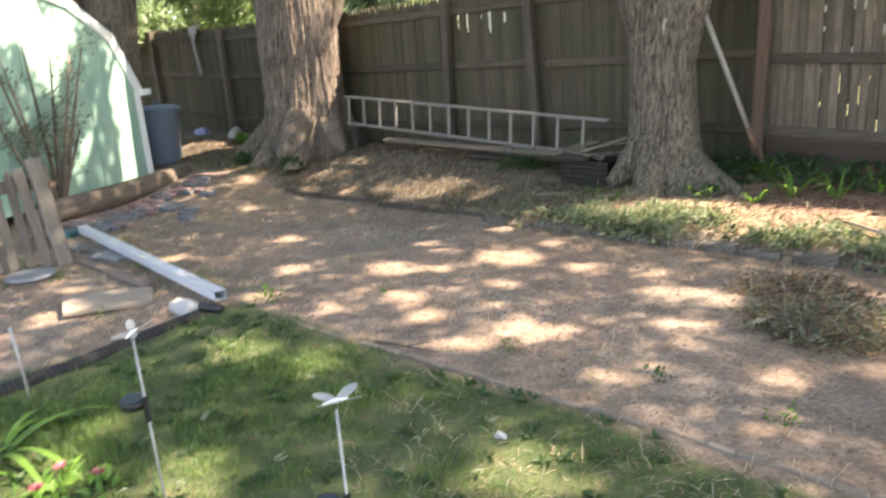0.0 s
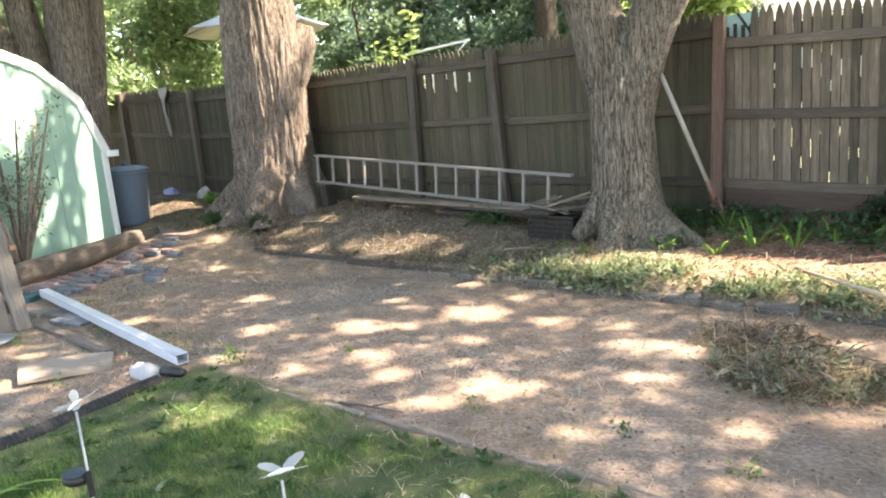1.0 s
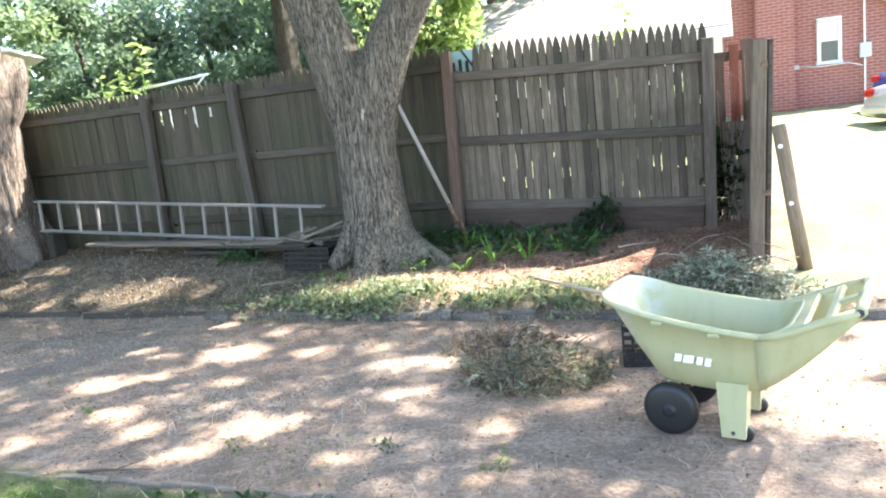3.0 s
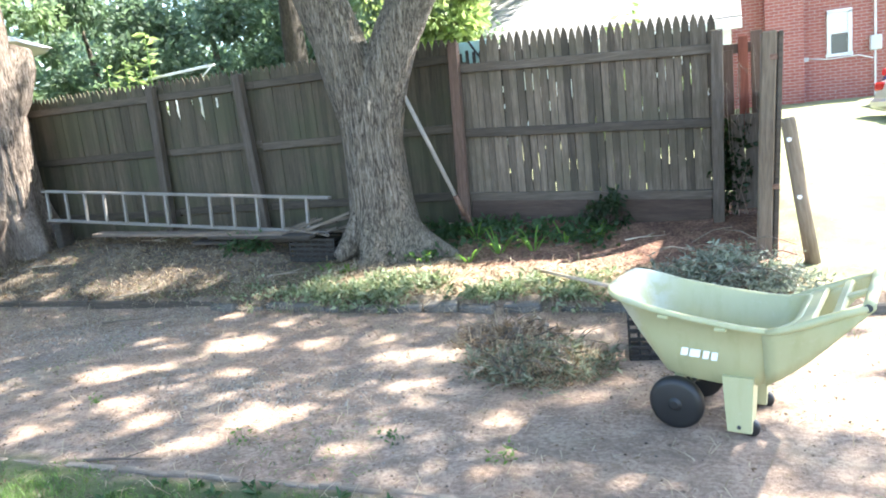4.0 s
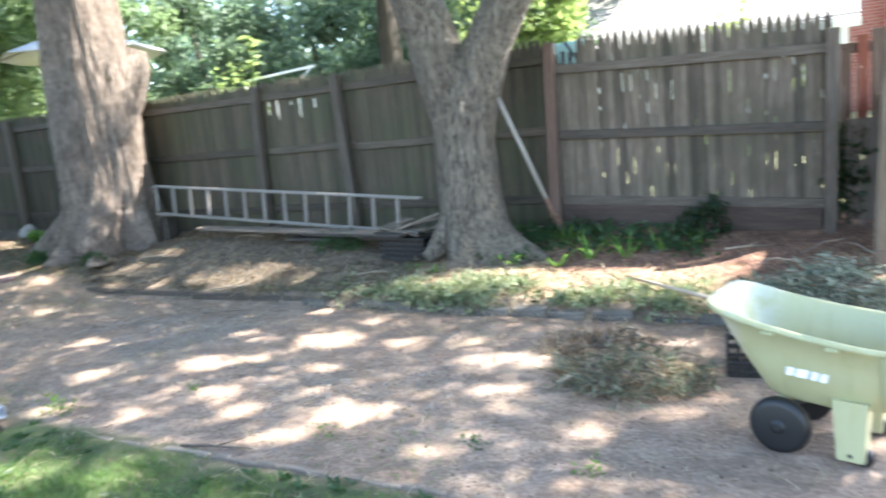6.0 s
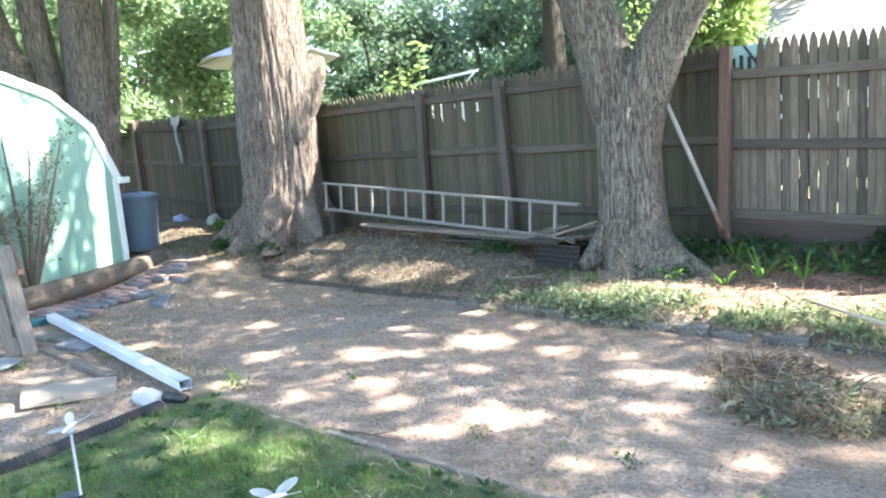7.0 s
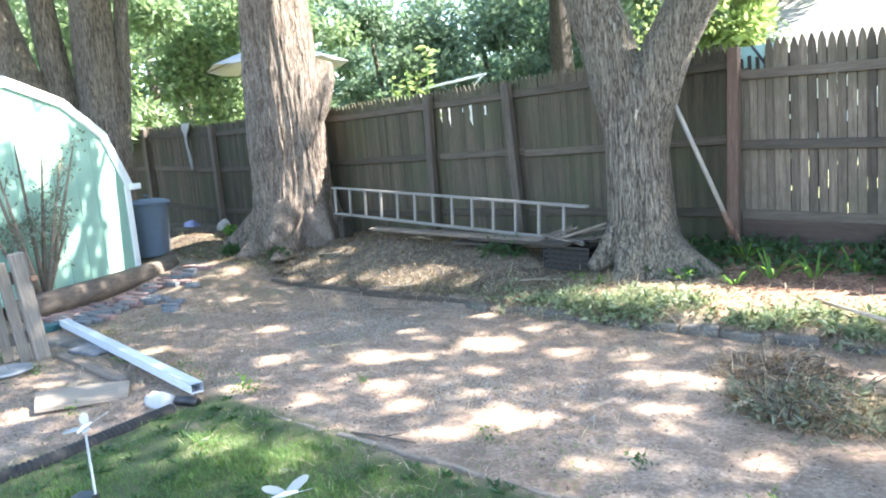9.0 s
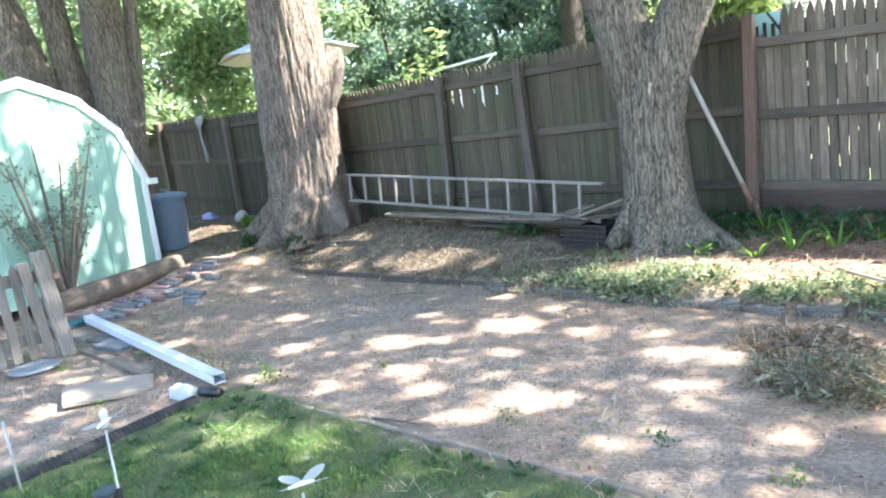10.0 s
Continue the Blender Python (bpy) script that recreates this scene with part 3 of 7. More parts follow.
# ---- board fence ----
def fence_top(x):
    return float(np.interp(x, [-16, -14.5, -12.0, -8.4, -2.2, 0.0], [2.58, 2.56, 2.40, 2.34, 2.30, 2.18]))


def picket_mesh(w, h, material, name="picket", cut=None):
    """A pointed board; a cut is a worn or split stretch of its edge."""
    g = Geo()
    side = [(-w / 2, 0), (w / 2, 0)]
    if cut:
        za, zb, c, tail = cut
        if tail:
            side += [(w / 2, za - tail), (w / 2 - c * 0.22, za - tail + 0.02), (w / 2 - c * 0.1, za - tail * 0.6), (w / 2 - c * 0.3, za - tail * 0.3)]
        else:
            side += [(w / 2, za)]
        side += [ (w / 2 - c, za + 0.012), (w / 2 - c * 0.8, (za + zb) / 2), (w / 2 - c, zb - 0.012), (w / 2, zb)]
    g.prism(side + [(w / 2, h - 0.12), (w * 0.42, h - 0.07), (w * 0.16, h - 0.015), (0, h), (-w * 0.16, h - 0.015), (-w * 0.42, h - 0.07), (-w / 2, h - 0.12)], 0.014)
    return g.mesh(name, material)


def fence_panel(fence, x0, x1, material, label, rng, rails, gaps, holes=(), slits=(), open_joints=False):
    """Pointed boards on three rails between two posts."""
    base = min(ground_at(x, FENCE_Y) for x in (x0, (x0 + x1) / 2, x1))
    span = x1 - x0
    ob = link(new("panel"), fence)
    ob.matrix_basis = pose(x0, FENCE_Y, base)
    tagged(ob, label)
    for dz in rails:
        za, zb = fence_top(x0) - dz - base, fence_top(x1) - dz - base
        ang = math.degrees(math.atan2(zb - za, span))
        part("rail", Geo().box((span, 0.04, 0.085), pose(0, 0, 0, 0, -ang, 0), 0.004), M["rail" if open_joints else "dark_rail"], ob, "", False, pose(span / 2, 0.0, (za + zb) / 2))
    low = base + 0.02
    shapes = {}
    x, i = 0.032, 0
    while x < span + 0.005:
        w = (0.07, 0.066, 0.068)[int(rng.randint(3))] if open_joints else (0.076, 0.079, 0.073)[int(rng.randint(3))]
        if w not in shapes:
            shapes[w] = picket_mesh(w, fence_top(x0) - base + 0.02, material)
        h = fence_top(x0) - base + 0.02
        top = fence_top(x0 + x) - base + rng.uniform(-0.015, 0.012)
        if not any(abs(x0 + x - hx) < 0.05 for hx in holes):
            sh, down = shapes[w], base + top - h
            near = [s for s in slits if abs(x0 + x + w / 2 - s[0]) < 0.04]
            if near:
                sh = picket_mesh(w, h, material, cut=(near[0][1] - down, near[0][2] - down, near[0][3], near[0][4]))
            p = link(new("picket", sh), ob)
            p.matrix_basis = pose(x, 0.028 + rng.uniform(-0.002, 0.002) + (0.0012 if i % 2 else -0.0012), top - h, rng.uniform(-0.2, 0.2), rng.uniform(-0.15, 0.15), rng.uniform(-1.0, 1.0))
        else:
            sh = Geo().box((w, 0.018, h - 0.26), pose(0, 0, (h - 0.26) / 2)).mesh("picket", material)
            p = link(new("picket", sh), ob)
            p.matrix_basis = pose(x, 0.03, top - h)
        if open_joints:
            # added dark strips stop the light in the joints, broken here and there
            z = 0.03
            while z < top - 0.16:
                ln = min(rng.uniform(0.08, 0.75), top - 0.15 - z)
                part("backing_strip", Geo().box((0.034, 0.006, ln)), M["dark_fill"], ob, "", False, pose(x + w / 2 + 0.003, 0.046, z + ln / 2))
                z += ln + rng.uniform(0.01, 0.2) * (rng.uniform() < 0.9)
        x += w + gaps[int(rng.randint(len(gaps)))]
        i += 1
    return ob


def fence_post(fence, x, lean, material, label, top=None, w=0.1):
    z = ground_at(x, FENCE_Y - 0.07)
    h = (top or fence_top(x) - 0.06) - z + 0.05
    return part("post", Geo().box((w, 0.09, h), pose(0, 0, h / 2 - 0.05), 0.006), material, fence, label, False, pose(x, FENCE_Y - 0.07, z, 0, lean, 0))


def build_fence():
    rng = np.random.RandomState(4)
    fence = thing("board_fence", pose(0, 0, 0), "long weathered wooden privacy fence with pointed boards", "fence", kind="structure")
    tight, loose = [-0.002, -0.003, -0.0015], [0.003, 0.007, 0.004, 0.009, 0.004]
    # x, bottom, top and width of the bright gaps, and the length of the split below
    slits = [(-6.17, 1.95, 2.085, 0.05, 0.27), (-6.03, 1.93, 2.085, 0.05, 0.4), (-5.82, 1.99, 2.06, 0.035, 0.0), (-5.66, 1.88, 2.075, 0.055, 0.22), (-5.44, 1.92, 2.045, 0.05, 0.0)]
    edges = [-16.9, -14.45, -11.8, -9.1, -6.25]
    for a, b in zip(edges, edges[1:]):
        fence_panel(fence, a, b, M["fence_left"], "dark brown weathered boards", rng, (0.2, 0.86, 1.62), tight)
    fence_panel(fence, -6.25, -4.88, M["fence_left"], "brown boards with bright gaps", rng, (0.2, 0.87, 1.6), tight, slits=slits)
    fence_panel(fence, -4.88, -2.45, M["fence_left"], "mossy dark boards", rng, (0.2, 0.9, 1.6), tight)
    fence_panel(fence, -2.45, 0.0, M["fence_right"], "grey weathered boards with thin gaps", rng, (0.31, 0.955, 1.61), loose, holes=(-2.31, -2.25), open_joints=True)
    # a kick board closes the foot of the last panel
    for x, ln, z in ((-1.79, 1.2, 0.505), (-0.62, 1.12, 0.445)):
        part("kick_board", Geo().box((ln, 0.02, 0.24), None, 0.003), M["kick_wood"], fence, "reddish brown board along the ground", False, pose(x, FENCE_Y - 0.008, z, 0, 2.8, 0))
    for x in edges[:-1]:
        fence_post(fence, x, 0.0, M["post"], "dark weathered square post")
    fence_post(fence, -6.38, 1.6, M["post"], "weathered post leaning sideways", w=0.11)
    fence_post(fence, -4.97, -2.6, M["post"], "dark weathered square post", w=0.11)
    fence_post(fence, -2.46, 1.6, M["red_post"], "reddish brown square post", w=0.1)
    fence_post(fence, 0.005, 1.0, M["end_post"], "dark weathered end post", top=2.02, w=0.1)


build_fence()


# ---- edging between dirt and bank, and along the lawn ----
def build_edging():
    rng = np.random.RandomState(9)
    ob = thing("bed_edging", pose(0, EDGE_Y, 0), "low row of weathered concrete edging blocks", "edging", kind="structure")
    shapes = [Geo().box((0.29, 0.09, 0.13), None, 0.012).mesh("edging_block", M["concrete"]) for _ in range(2)]
    x = -4.25
    while x < 1.6:
        b = link(new("edging_block", shapes[int(rng.randint(2))]), ob)
        b.matrix_basis = pose(x, rng.uniform(-0.03, 0.02), rng.uniform(-0.035, 0.025), rng.uniform(-9, 9), rng.uniform(-4, 4), rng.uniform(-7, 7))
        x += 0.3 + (rng.uniform(0.05, 0.3) if rng.rand() < 0.3 else 0.01)
    tim = thing("timber_edging", pose(0, EDGE_Y, 0), "dark half-buried timber edging at the foot of the bank", "edging", kind="structure")
    for x0, x1, dz in ((-7.75, -6.0, 0.008), (-5.95, -4.4, 0.004)):
        g = Geo().box((x1 - x0, 0.055, 0.14), None, 0.012)
        part("timber", g, M["dark_edge"], tim, "", False, pose((x0 + x1) / 2, 0.03, dz, 3, 0.4, 0.6))
    lawn = thing("lawn_edging", pose(0, LAWN_Y, 0), "thin pale wooden lawn edging set flush in the soil", "edging", kind="structure")
    for x0, x1, y0, y1 in ((-4.15, -2.75, -0.13, -0.02), (-2.72, -1.3, -0.02, 0.04), (-1.27, 0.3, 0.05, 0.06), (0.33, 2.2, 0.06, 0.03)):
        g = Geo()
        n = 14
        path = [(x0 + (x1 - x0) * i / n, y0 + (y1 - y0) * i / n + 0.008 * math.sin(i * 1.7), -0.009 + 0.012 * math.sin(i * 2.3) + 0.007 * math.sin(i * 0.9 + x0)) for i in range(n + 1)]
        for a, b in zip(path, path[1:]):
            g.box(((b[0] - a[0]) * 1.02, 0.036, 0.045), pose((a[0] + b[0]) / 2, (a[1] + b[1]) / 2, (a[2] + b[2]) / 2, 0, 0, math.degrees(math.atan2(b[1] - a[1], b[0] - a[0]))), 0.006)
        part("board", g, M["edge_wood"], lawn)


build_edging()


# ---- trees ----
def limb(geo, path, radii, seg, rough, seed, flare=0.0, flare_h=0.5, rings=60, lobes=6, ridge=0.0, fine=7.0):
    """A tapered, uneven trunk or limb; flare spreads its foot into roots, ridge cuts furrows into its bark."""
    rng = np.random.RandomState(seed)
    path = np.array(path, float)
    t = np.linspace(0, 1, len(path))
    tt = np.linspace(0, 1, rings)
    c = np.stack([np.interp(tt, t, path[:, k]) for k in range(3)], 1)
    for _ in range(max(2, rings // 12)):
        c[1:-1] = (c[:-2] + 2 * c[1:-1] + c[2:]) / 4
    r = np.interp(tt, t, radii)
    ph = rng.uniform(0, 6.28, 12)
    k0 = len(geo.v)
    ref = Vector((1, 0, 0))
    for i in range(rings):
        d = Vector(c[min(i + 1, rings - 1)] - c[max(i - 1, 0)]).normalized()
        ref = (ref - d * ref.dot(d)).normalized()
        side = d.cross(ref)
        z = c[i, 2] - c[0, 2]
        f = flare * math.exp(-max(z, 0) / flare_h * 2.2)
        for j in range(seg):
            a = 2 * math.pi * j / seg
            w = 1 + rough * (0.5 * math.sin(3 * a + ph[0] + z * 0.9) + 0.4 * math.sin(5 * a + ph[1] - z * 1.3) + 0.35 * noise.noise(Vector((math.cos(a) * 2.5, math.sin(a) * 2.5, z * 1.1 + seed))))
            w += rough * 0.45 * noise.noise(Vector((math.cos(a) * 9, math.sin(a) * 9, z * 1.6 + seed * 3))) + rough * 0.4 * noise.noise(Vector((math.cos(a) * 5, math.sin(a) * 5, z * 0.35 + seed * 7)))
            if ridge:
                cut = abs(noise.noise(Vector((math.cos(a) * fine, math.sin(a) * fine, z * 0.9 + seed * 5)))) / 0.16
                cut2 = abs(noise.noise(Vector((math.cos(a) * fine * 1.9, math.sin(a) * fine * 1.9, z * 1.7 + seed * 11)))) / 0.2
                w -= ridge * (max(0.0, 1 - cut) + 0.5 * max(0.0, 1 - cut2))
            root = f * (0.6 + 0.34 * math.sin(lobes * a + ph[2]) + 0.26 * math.sin((lobes - 3) * a + ph[3]))
            p = Vector(c[i]) + (ref * math.cos(a) + side * math.sin(a)) * r[i] * (w + root)
            geo.v.append(tuple(p))
    for i in range(rings - 1):
        for j in range(seg):
            a, b = k0 + i * seg + j, k0 + i * seg + (j + 1) % seg
            geo.f.append((a, b, b + seg, a + seg))
    geo.f.append(tuple(k0 + (rings - 1) * seg + j for j in range(seg)))


# gaps in the crowns: the places on the ground, and their half widths, that the sun reaches
DIRT_SPOTS = [
    (-3.42, 4.08, 0.27), (-2.74, 4.16, 0.17), (-1.99, 3.95, 0.18), (-4.04, 3.4, 0.22), (-3.99, 3.98, 0.12), (-3.7, 3.64, 0.13), (-3.29, 3.34, 0.1), (-3.04, 3.57, 0.15),
    (-3.4, 2.99, 0.16), (-3.06, 2.85, 0.15), (-2.87, 3.19, 0.1), (-2.39, 2.97, 0.2), (-2.59, 2.63, 0.14), (-2.21, 3.07, 0.12), (-1.66, 2.7, 0.12), (-1.56, 2.93, 0.11),
    (-1.69, 3.5, 0.15), (-1.54, 3.27, 0.1), (-3.69, 2.56, 0.14), (-1.01, 3.09, 0.13), (-1.82, 4.11, 0.13), (-0.83, 4.54, 0.13), (-0.6, 3.47, 0.09), (-5.62, 3.58, 0.18),
    (-4.71, 2.95, 0.17), (-1.66, 4.01, 0.15), (-4.35, 2.43, 0.14), (-3.34, 4.61, 0.12), (-4.34, 4.12, 0.12), (-2.26, 4.31, 0.12), (-6.06, 2.56, 0.18),
]
OTHER_SPOTS = [
    (-3.59, 1.76, 0.26), (-3.07, 1.92, 0.2), (-1.54, 1.75, 0.24), (-2.58, 0.98, 0.24), (-3.07, 0.55, 0.26), (-3.3, 0.85, 0.14), (-5.3, 1.34, 0.2), (-5.9, 1.7, 0.13),
    (-6.73, 5.14, 0.17), (-6.29, 5.2, 0.17), (-5.94, 5.27, 0.18), (-5.55, 5.31, 0.18), (-5.3, 5.38, 0.15), (-7.22, 5.48, 0.24), (-7.62, 5.33, 0.18), (-7.35, 4.98, 0.14), (-5.73, 5.13, 0.15), (-5.47, 5.2, 0.15), (-4.9, 5.3, 0.13), (-4.15, 4.88, 0.24), (-4.6, 4.75, 0.15),
    (-8.75, 4.2, 0.17), (-9.22, 4.62, 0.19), (-8.5, 4.76, 0.2), (-7.4, 4.25, 0.17), (-11.5, 5.25, 0.42), (-11.0, 5.25, 0.42), (-10.5, 5.3, 0.3),
    (-0.8, 3.95, 0.15), (-0.78, 5.7, 0.16), (-0.68, 5.98, 0.14),
    (-11.15, 2.05, 0.38), (-11.3, 1.5, 0.38), (-11.55, 2.15, 0.3), (-10.72, 2.3, 0.13), (-10.45, 3.05, 0.18), (-10.2, 2.93, 0.13), (-11.9, 1.7, 0.35),
]
SUN_SPOTS = DIRT_SPOTS + OTHER_SPOTS


def canopy(seed, n, lo, hi, size, keep):
    """Leaves high above the yard, placed so that what they shade lies between lo and hi."""
    rng = np.random.RandomState(seed)
    gx, gy = rng.uniform(lo[0], hi[0], n), rng.uniform(lo[1], hi[1], n)
    ok = keep(gx, gy, rng)
    gx, gy = gx[ok], gy[ok]
    z = rng.uniform(6.2, 10.5, len(gx))
    s = TO_SUN / TO_SUN.z
    p = np.stack([gx + s.x * z, gy + s.y * z, z], 1)
    d = rng.normal(size=p.shape) - [0, 0, 0.4]
    return p, d, size * rng.uniform(0.6, 1.4, len(p)), size * 0.62 * rng.uniform(0.7, 1.2, len(p))


def shade_rule(x, y, rng):
    """How much of the sun the crowns stop, place by place."""
    f = 0.55 * value_noise(x, y, 1.25, 21) + 0.5 * value_noise(x * 0.7 + 3, y, 2.6, 22)
    dens = 1.2 - 0.35 * step(0.3, 0.6, f)
    dens = np.where((x < -8.6) & (y < 4.8), 1.2, dens)
    dens = np.where((x > -3.5) & (y > 4.97) & (y < 5.9), 0.3 - 0.3 * step(-0.1, 0.1, f), dens)
    dens = np.where((x > -2.9) & (y > 4.97), 0.0, dens)
    dens = np.where((x > -0.78) & (x < 0.05) & (y > 5.0), 1.2, dens)
    dens = np.where((x > -1.4) & (y > 2.3) & (y < 3.6), 1.2, dens)
    reach = (1.4 + 1.3 * value_noise(x, y, 0.7, 26)) * step(1.9, 1.1, y)
    dens = dens * (1 - step(0.02, 0.24, x - reach + 0.1 * value_noise(x, y, 3.0, 25))) * step(-4.6, -3.2, y + 1.2 * value_noise(x, y, 0.8, 27))
    dens = np.where((x > 0.2) & (x < 2.2) & (y > 2.0) & (y < 5.0), 0.85 * step(0.02, 0.3, 0.6 * value_noise(x, y * 1.5, 1.9, 28) + 0.5 * value_noise(x, y * 1.6, 4.2, 29)), dens)
    along = (x + 8.9) * 0.669 - (y - 5.6) * 0.743
    dens = np.where((along < 0.36 + 0.35 * f) & (along > -0.62) & (x < -8.15) & (x > -11.6) & (f < 0.6), 0.0, dens)
    beside = np.abs((x + 3.02) * 0.643 - (y - 6.17) * 0.766)
    dens = np.where((beside < 0.5) & (x > -4.15) & (x < -3.0), 1.2, dens)
    for sx, sy, sr in SUN_SPOTS:
        q = np.hypot((x - sx) / 1.2, y - sy) / (0.9 * sr)
        dens = dens * step(0.75, 1.2, q)
    return rng.uniform(0, 1.2, len(x)) < dens


def let_sun_in(p, d, ln, wd, base, seed):
    """Leaves of a crown that leave the crowns' gaps open."""
    q = p + np.array(base)
    s = TO_SUN / TO_SUN.z
    rng = np.random.RandomState(seed)
    ok = shade_rule(q[:, 0] - s.x * q[:, 2], q[:, 1] - s.y * q[:, 2], rng)
    return p[ok], d[ok], ln[ok], wd[ok]


def build_tree_two():
    x0, y0 = -3.09, 6.17
    z0 = ground_at(x0, y0) - 0.12
    ob = thing("shade_tree", pose(x0, y0, z0), "large grey-barked tree forking low beside the fence", "tree", "yard trees")
    # trunk, fork and roots grown together
    g = Geo()
    limb(g, [(0.03, 0, 0), (0.01, 0, 0.5), (-0.01, 0, 0.95), (-0.02, 0.0, 1.4), (-0.02, 0, 1.7), (0.02, 0.0, 1.98)], [0.31, 0.305, 0.295, 0.29, 0.26, 0.1], 150, 0.05, 2, 1.35, 0.55, 150, 5, 0.05)
    g.f.append(tuple(range(150))[::-1])
    for path, rad, sd in (([(-0.02, -0.01, 0.8), (-0.05, -0.02, 1.35), (-0.14, -0.04, 1.8), (-0.23, -0.06, 2.2), (-0.35, -0.1, 2.6), (-0.53, -0.16, 3.3), (-0.7, -0.2, 4.0)], [0.18, 0.25, 0.265, 0.255, 0.245, 0.22, 0.19], 5),
                          ([(0.0, 0.0, 0.8), (0.05, 0.01, 1.35), (0.18, 0.03, 1.8), (0.31, 0.05, 2.12), (0.51, 0.1, 2.46), (0.85, 0.2, 3.0), (1.2, 0.34, 3.6)], [0.18, 0.24, 0.235, 0.225, 0.212, 0.2, 0.185], 7),
                          ([(0.08, -0.06, 0.55), (0.3, -0.12, 0.33), (0.52, -0.16, 0.2), (0.82, -0.2, 0.08)], [0.17, 0.15, 0.11, 0.05], 9),
                          ([(-0.1, -0.1, 0.5), (-0.24, -0.22, 0.26), (-0.36, -0.38, 0.12)], [0.17, 0.14, 0.06], 12)):
        k0 = len(g.v)
        limb(g, path, rad, 110, 0.05, sd, rings=110, ridge=0.055)
        g.f.append(tuple(range(k0, k0 + 110))[::-1])
    trunk = part("trunk", g, M["bark_grey"], ob, "", True)
    grow = trunk.modifiers.new("grow", "REMESH")
    grow.mode, grow.voxel_size, grow.use_smooth_shade = "VOXEL", 0.014, True
    ease = trunk.modifiers.new("ease", "SMOOTH")
    ease.factor, ease.iterations = 0.5, 2
    # a pale sliver on the bark paints the sun dapple below the fork
    part("wound", Geo().prism([(-0.018, -0.03), (0.0, -0.065), (0.01, -0.03), (0.006, -0.01), (0.02, 0.015), (0.012, 0.04), (-0.004, 0.03), (-0.008, 0.0)], 0.05, pose(0.12, -0.262, 1.545, 6, 0, 24)), M["pale_wood"], ob, "pale fleck standing for sunlight on the bark")
    for path, rad, sd in (([(-0.66, -0.19, 3.8), (-0.8, -0.22, 4.5), (-0.7, 0.4, 7.5), (-0.4, 1.0, 9.5)], [0.19, 0.17, 0.12, 0.05], 5), ([(1.1, 0.3, 3.4), (1.42, 0.45, 4.0), (2.6, 1.2, 6.5), (4.2, 2.4, 8.5)], [0.185, 0.175, 0.12, 0.05], 7)):
        g = Geo()
        limb(g, path, rad, 32, 0.05, sd, rings=40)
        part("limb", g, M["bark_grey"], ob, "", True)
    for k, (a, b) in enumerate((((0.97, 0.25, 3.2), (2.6, -0.6, 7.5)), ((-0.72, -0.2, 4.2), (-3.0, 1.6, 8.0)), ((1.4, 0.45, 4.0), (2.0, 4.2, 8.4)))):
        g = Geo()
        limb(g, [a, tuple((p + q) / 2 for p, q in zip(a, b)), b], [0.12, 0.09, 0.03], 16, 0.05, 11 + k, rings=20)
        part("limb", g, M["bark_grey"], ob, "", True)
    p, d, ln, wd = canopy(31, 195000, (-16, -4.5), (3.0, 7.2), 0.125, shade_rule)
    crown = new("crown", leaf_mesh("crown", p - [x0, y0, z0], d, ln, wd, M["crown_leaf"], 1))
    link(crown, ob)


def build_tree_one():
    x0, y0 = -8.62, 6.2
    z0 = ground_at(x0, y0) - 0.15
    ob = thing("old_tree", pose(x0, y0, z0), "massive old brown-barked tree with a broken branch stub", "tree", "yard trees")
    g = Geo()
    limb(g, [(-0.04, 0, 0), (-0.03, 0, 0.7), (0, 0, 1.7), (-0.02, 0.02, 2.6), (-0.06, 0.02, 3.6), (-0.1, 0.05, 6), (-0.1, 0.3, 9)], [0.58, 0.565, 0.56, 0.54, 0.475, 0.42, 0.15], 260, 0.1, 9, 1.05, 0.62, 300, 9, 0.045, 9.0)
    for path, rad, sd in (([(-0.3, -0.1, 0.62), (-0.62, -0.35, 0.34), (-0.82, -0.55, 0.16), (-0.98, -0.72, 0.06)], [0.26, 0.22, 0.15, 0.06], 61), ([(0.25, -0.35, 0.6), (0.35, -0.62, 0.3), (0.42, -0.85, 0.1)], [0.22, 0.19, 0.08], 63), ([(0.4, 0.0, 0.6), (0.68, -0.1, 0.32), (0.95, -0.2, 0.1)], [0.2, 0.17, 0.07], 65)):
        limb(g, path, rad, 48, 0.1, sd, rings=40, ridge=0.05)
    part("trunk", g, M["bark_brown"], ob, "", True)
    g = Geo()
    limb(g, [(0.12, 0.12, 1.75), (0.24, 0.28, 2.12), (0.33, 0.42, 2.46), (0.37, 0.48, 2.68)], [0.27, 0.27, 0.22, 0.13], 70, 0.14, 13, rings=50, ridge=0.06)
    part("branch_stub", g, M["bark_brown"], ob, "", True)
    for k, (a, b) in enumerate((((-0.1, 0, 5.0), (3.0, 1.2, 8.5)), ((-0.1, 0, 5.4), (-3.0, 2.0, 9.0)), ((-0.1, 0.1, 5.8), (0.5, 4.0, 9.5)))):
        g = Geo()
        limb(g, [a, tuple((p + q) / 2 for p, q in zip(a, b)), b], [0.22, 0.15, 0.04], 16, 0.05, 21 + k, rings=20)
        part("limb", g, M["bark_brown"], ob, "", True)
    rng = np.random.RandomState(8)
    cs = [(rng.uniform(-5, 4), rng.uniform(-1, 5), rng.uniform(8.5, 11)) for _ in range(26)]
    p, d, ln, wd = tufts(cs, [rng.uniform(0.8, 1.4) for _ in cs], 260, 0.16, 0.1, 5)
    p, d, ln, wd = let_sun_in(p, d, ln, wd, (x0, y0, z0), 55)
    link(new("crown", leaf_mesh("crown", p, d, ln, wd, M["crown_leaf"], 2)), ob)


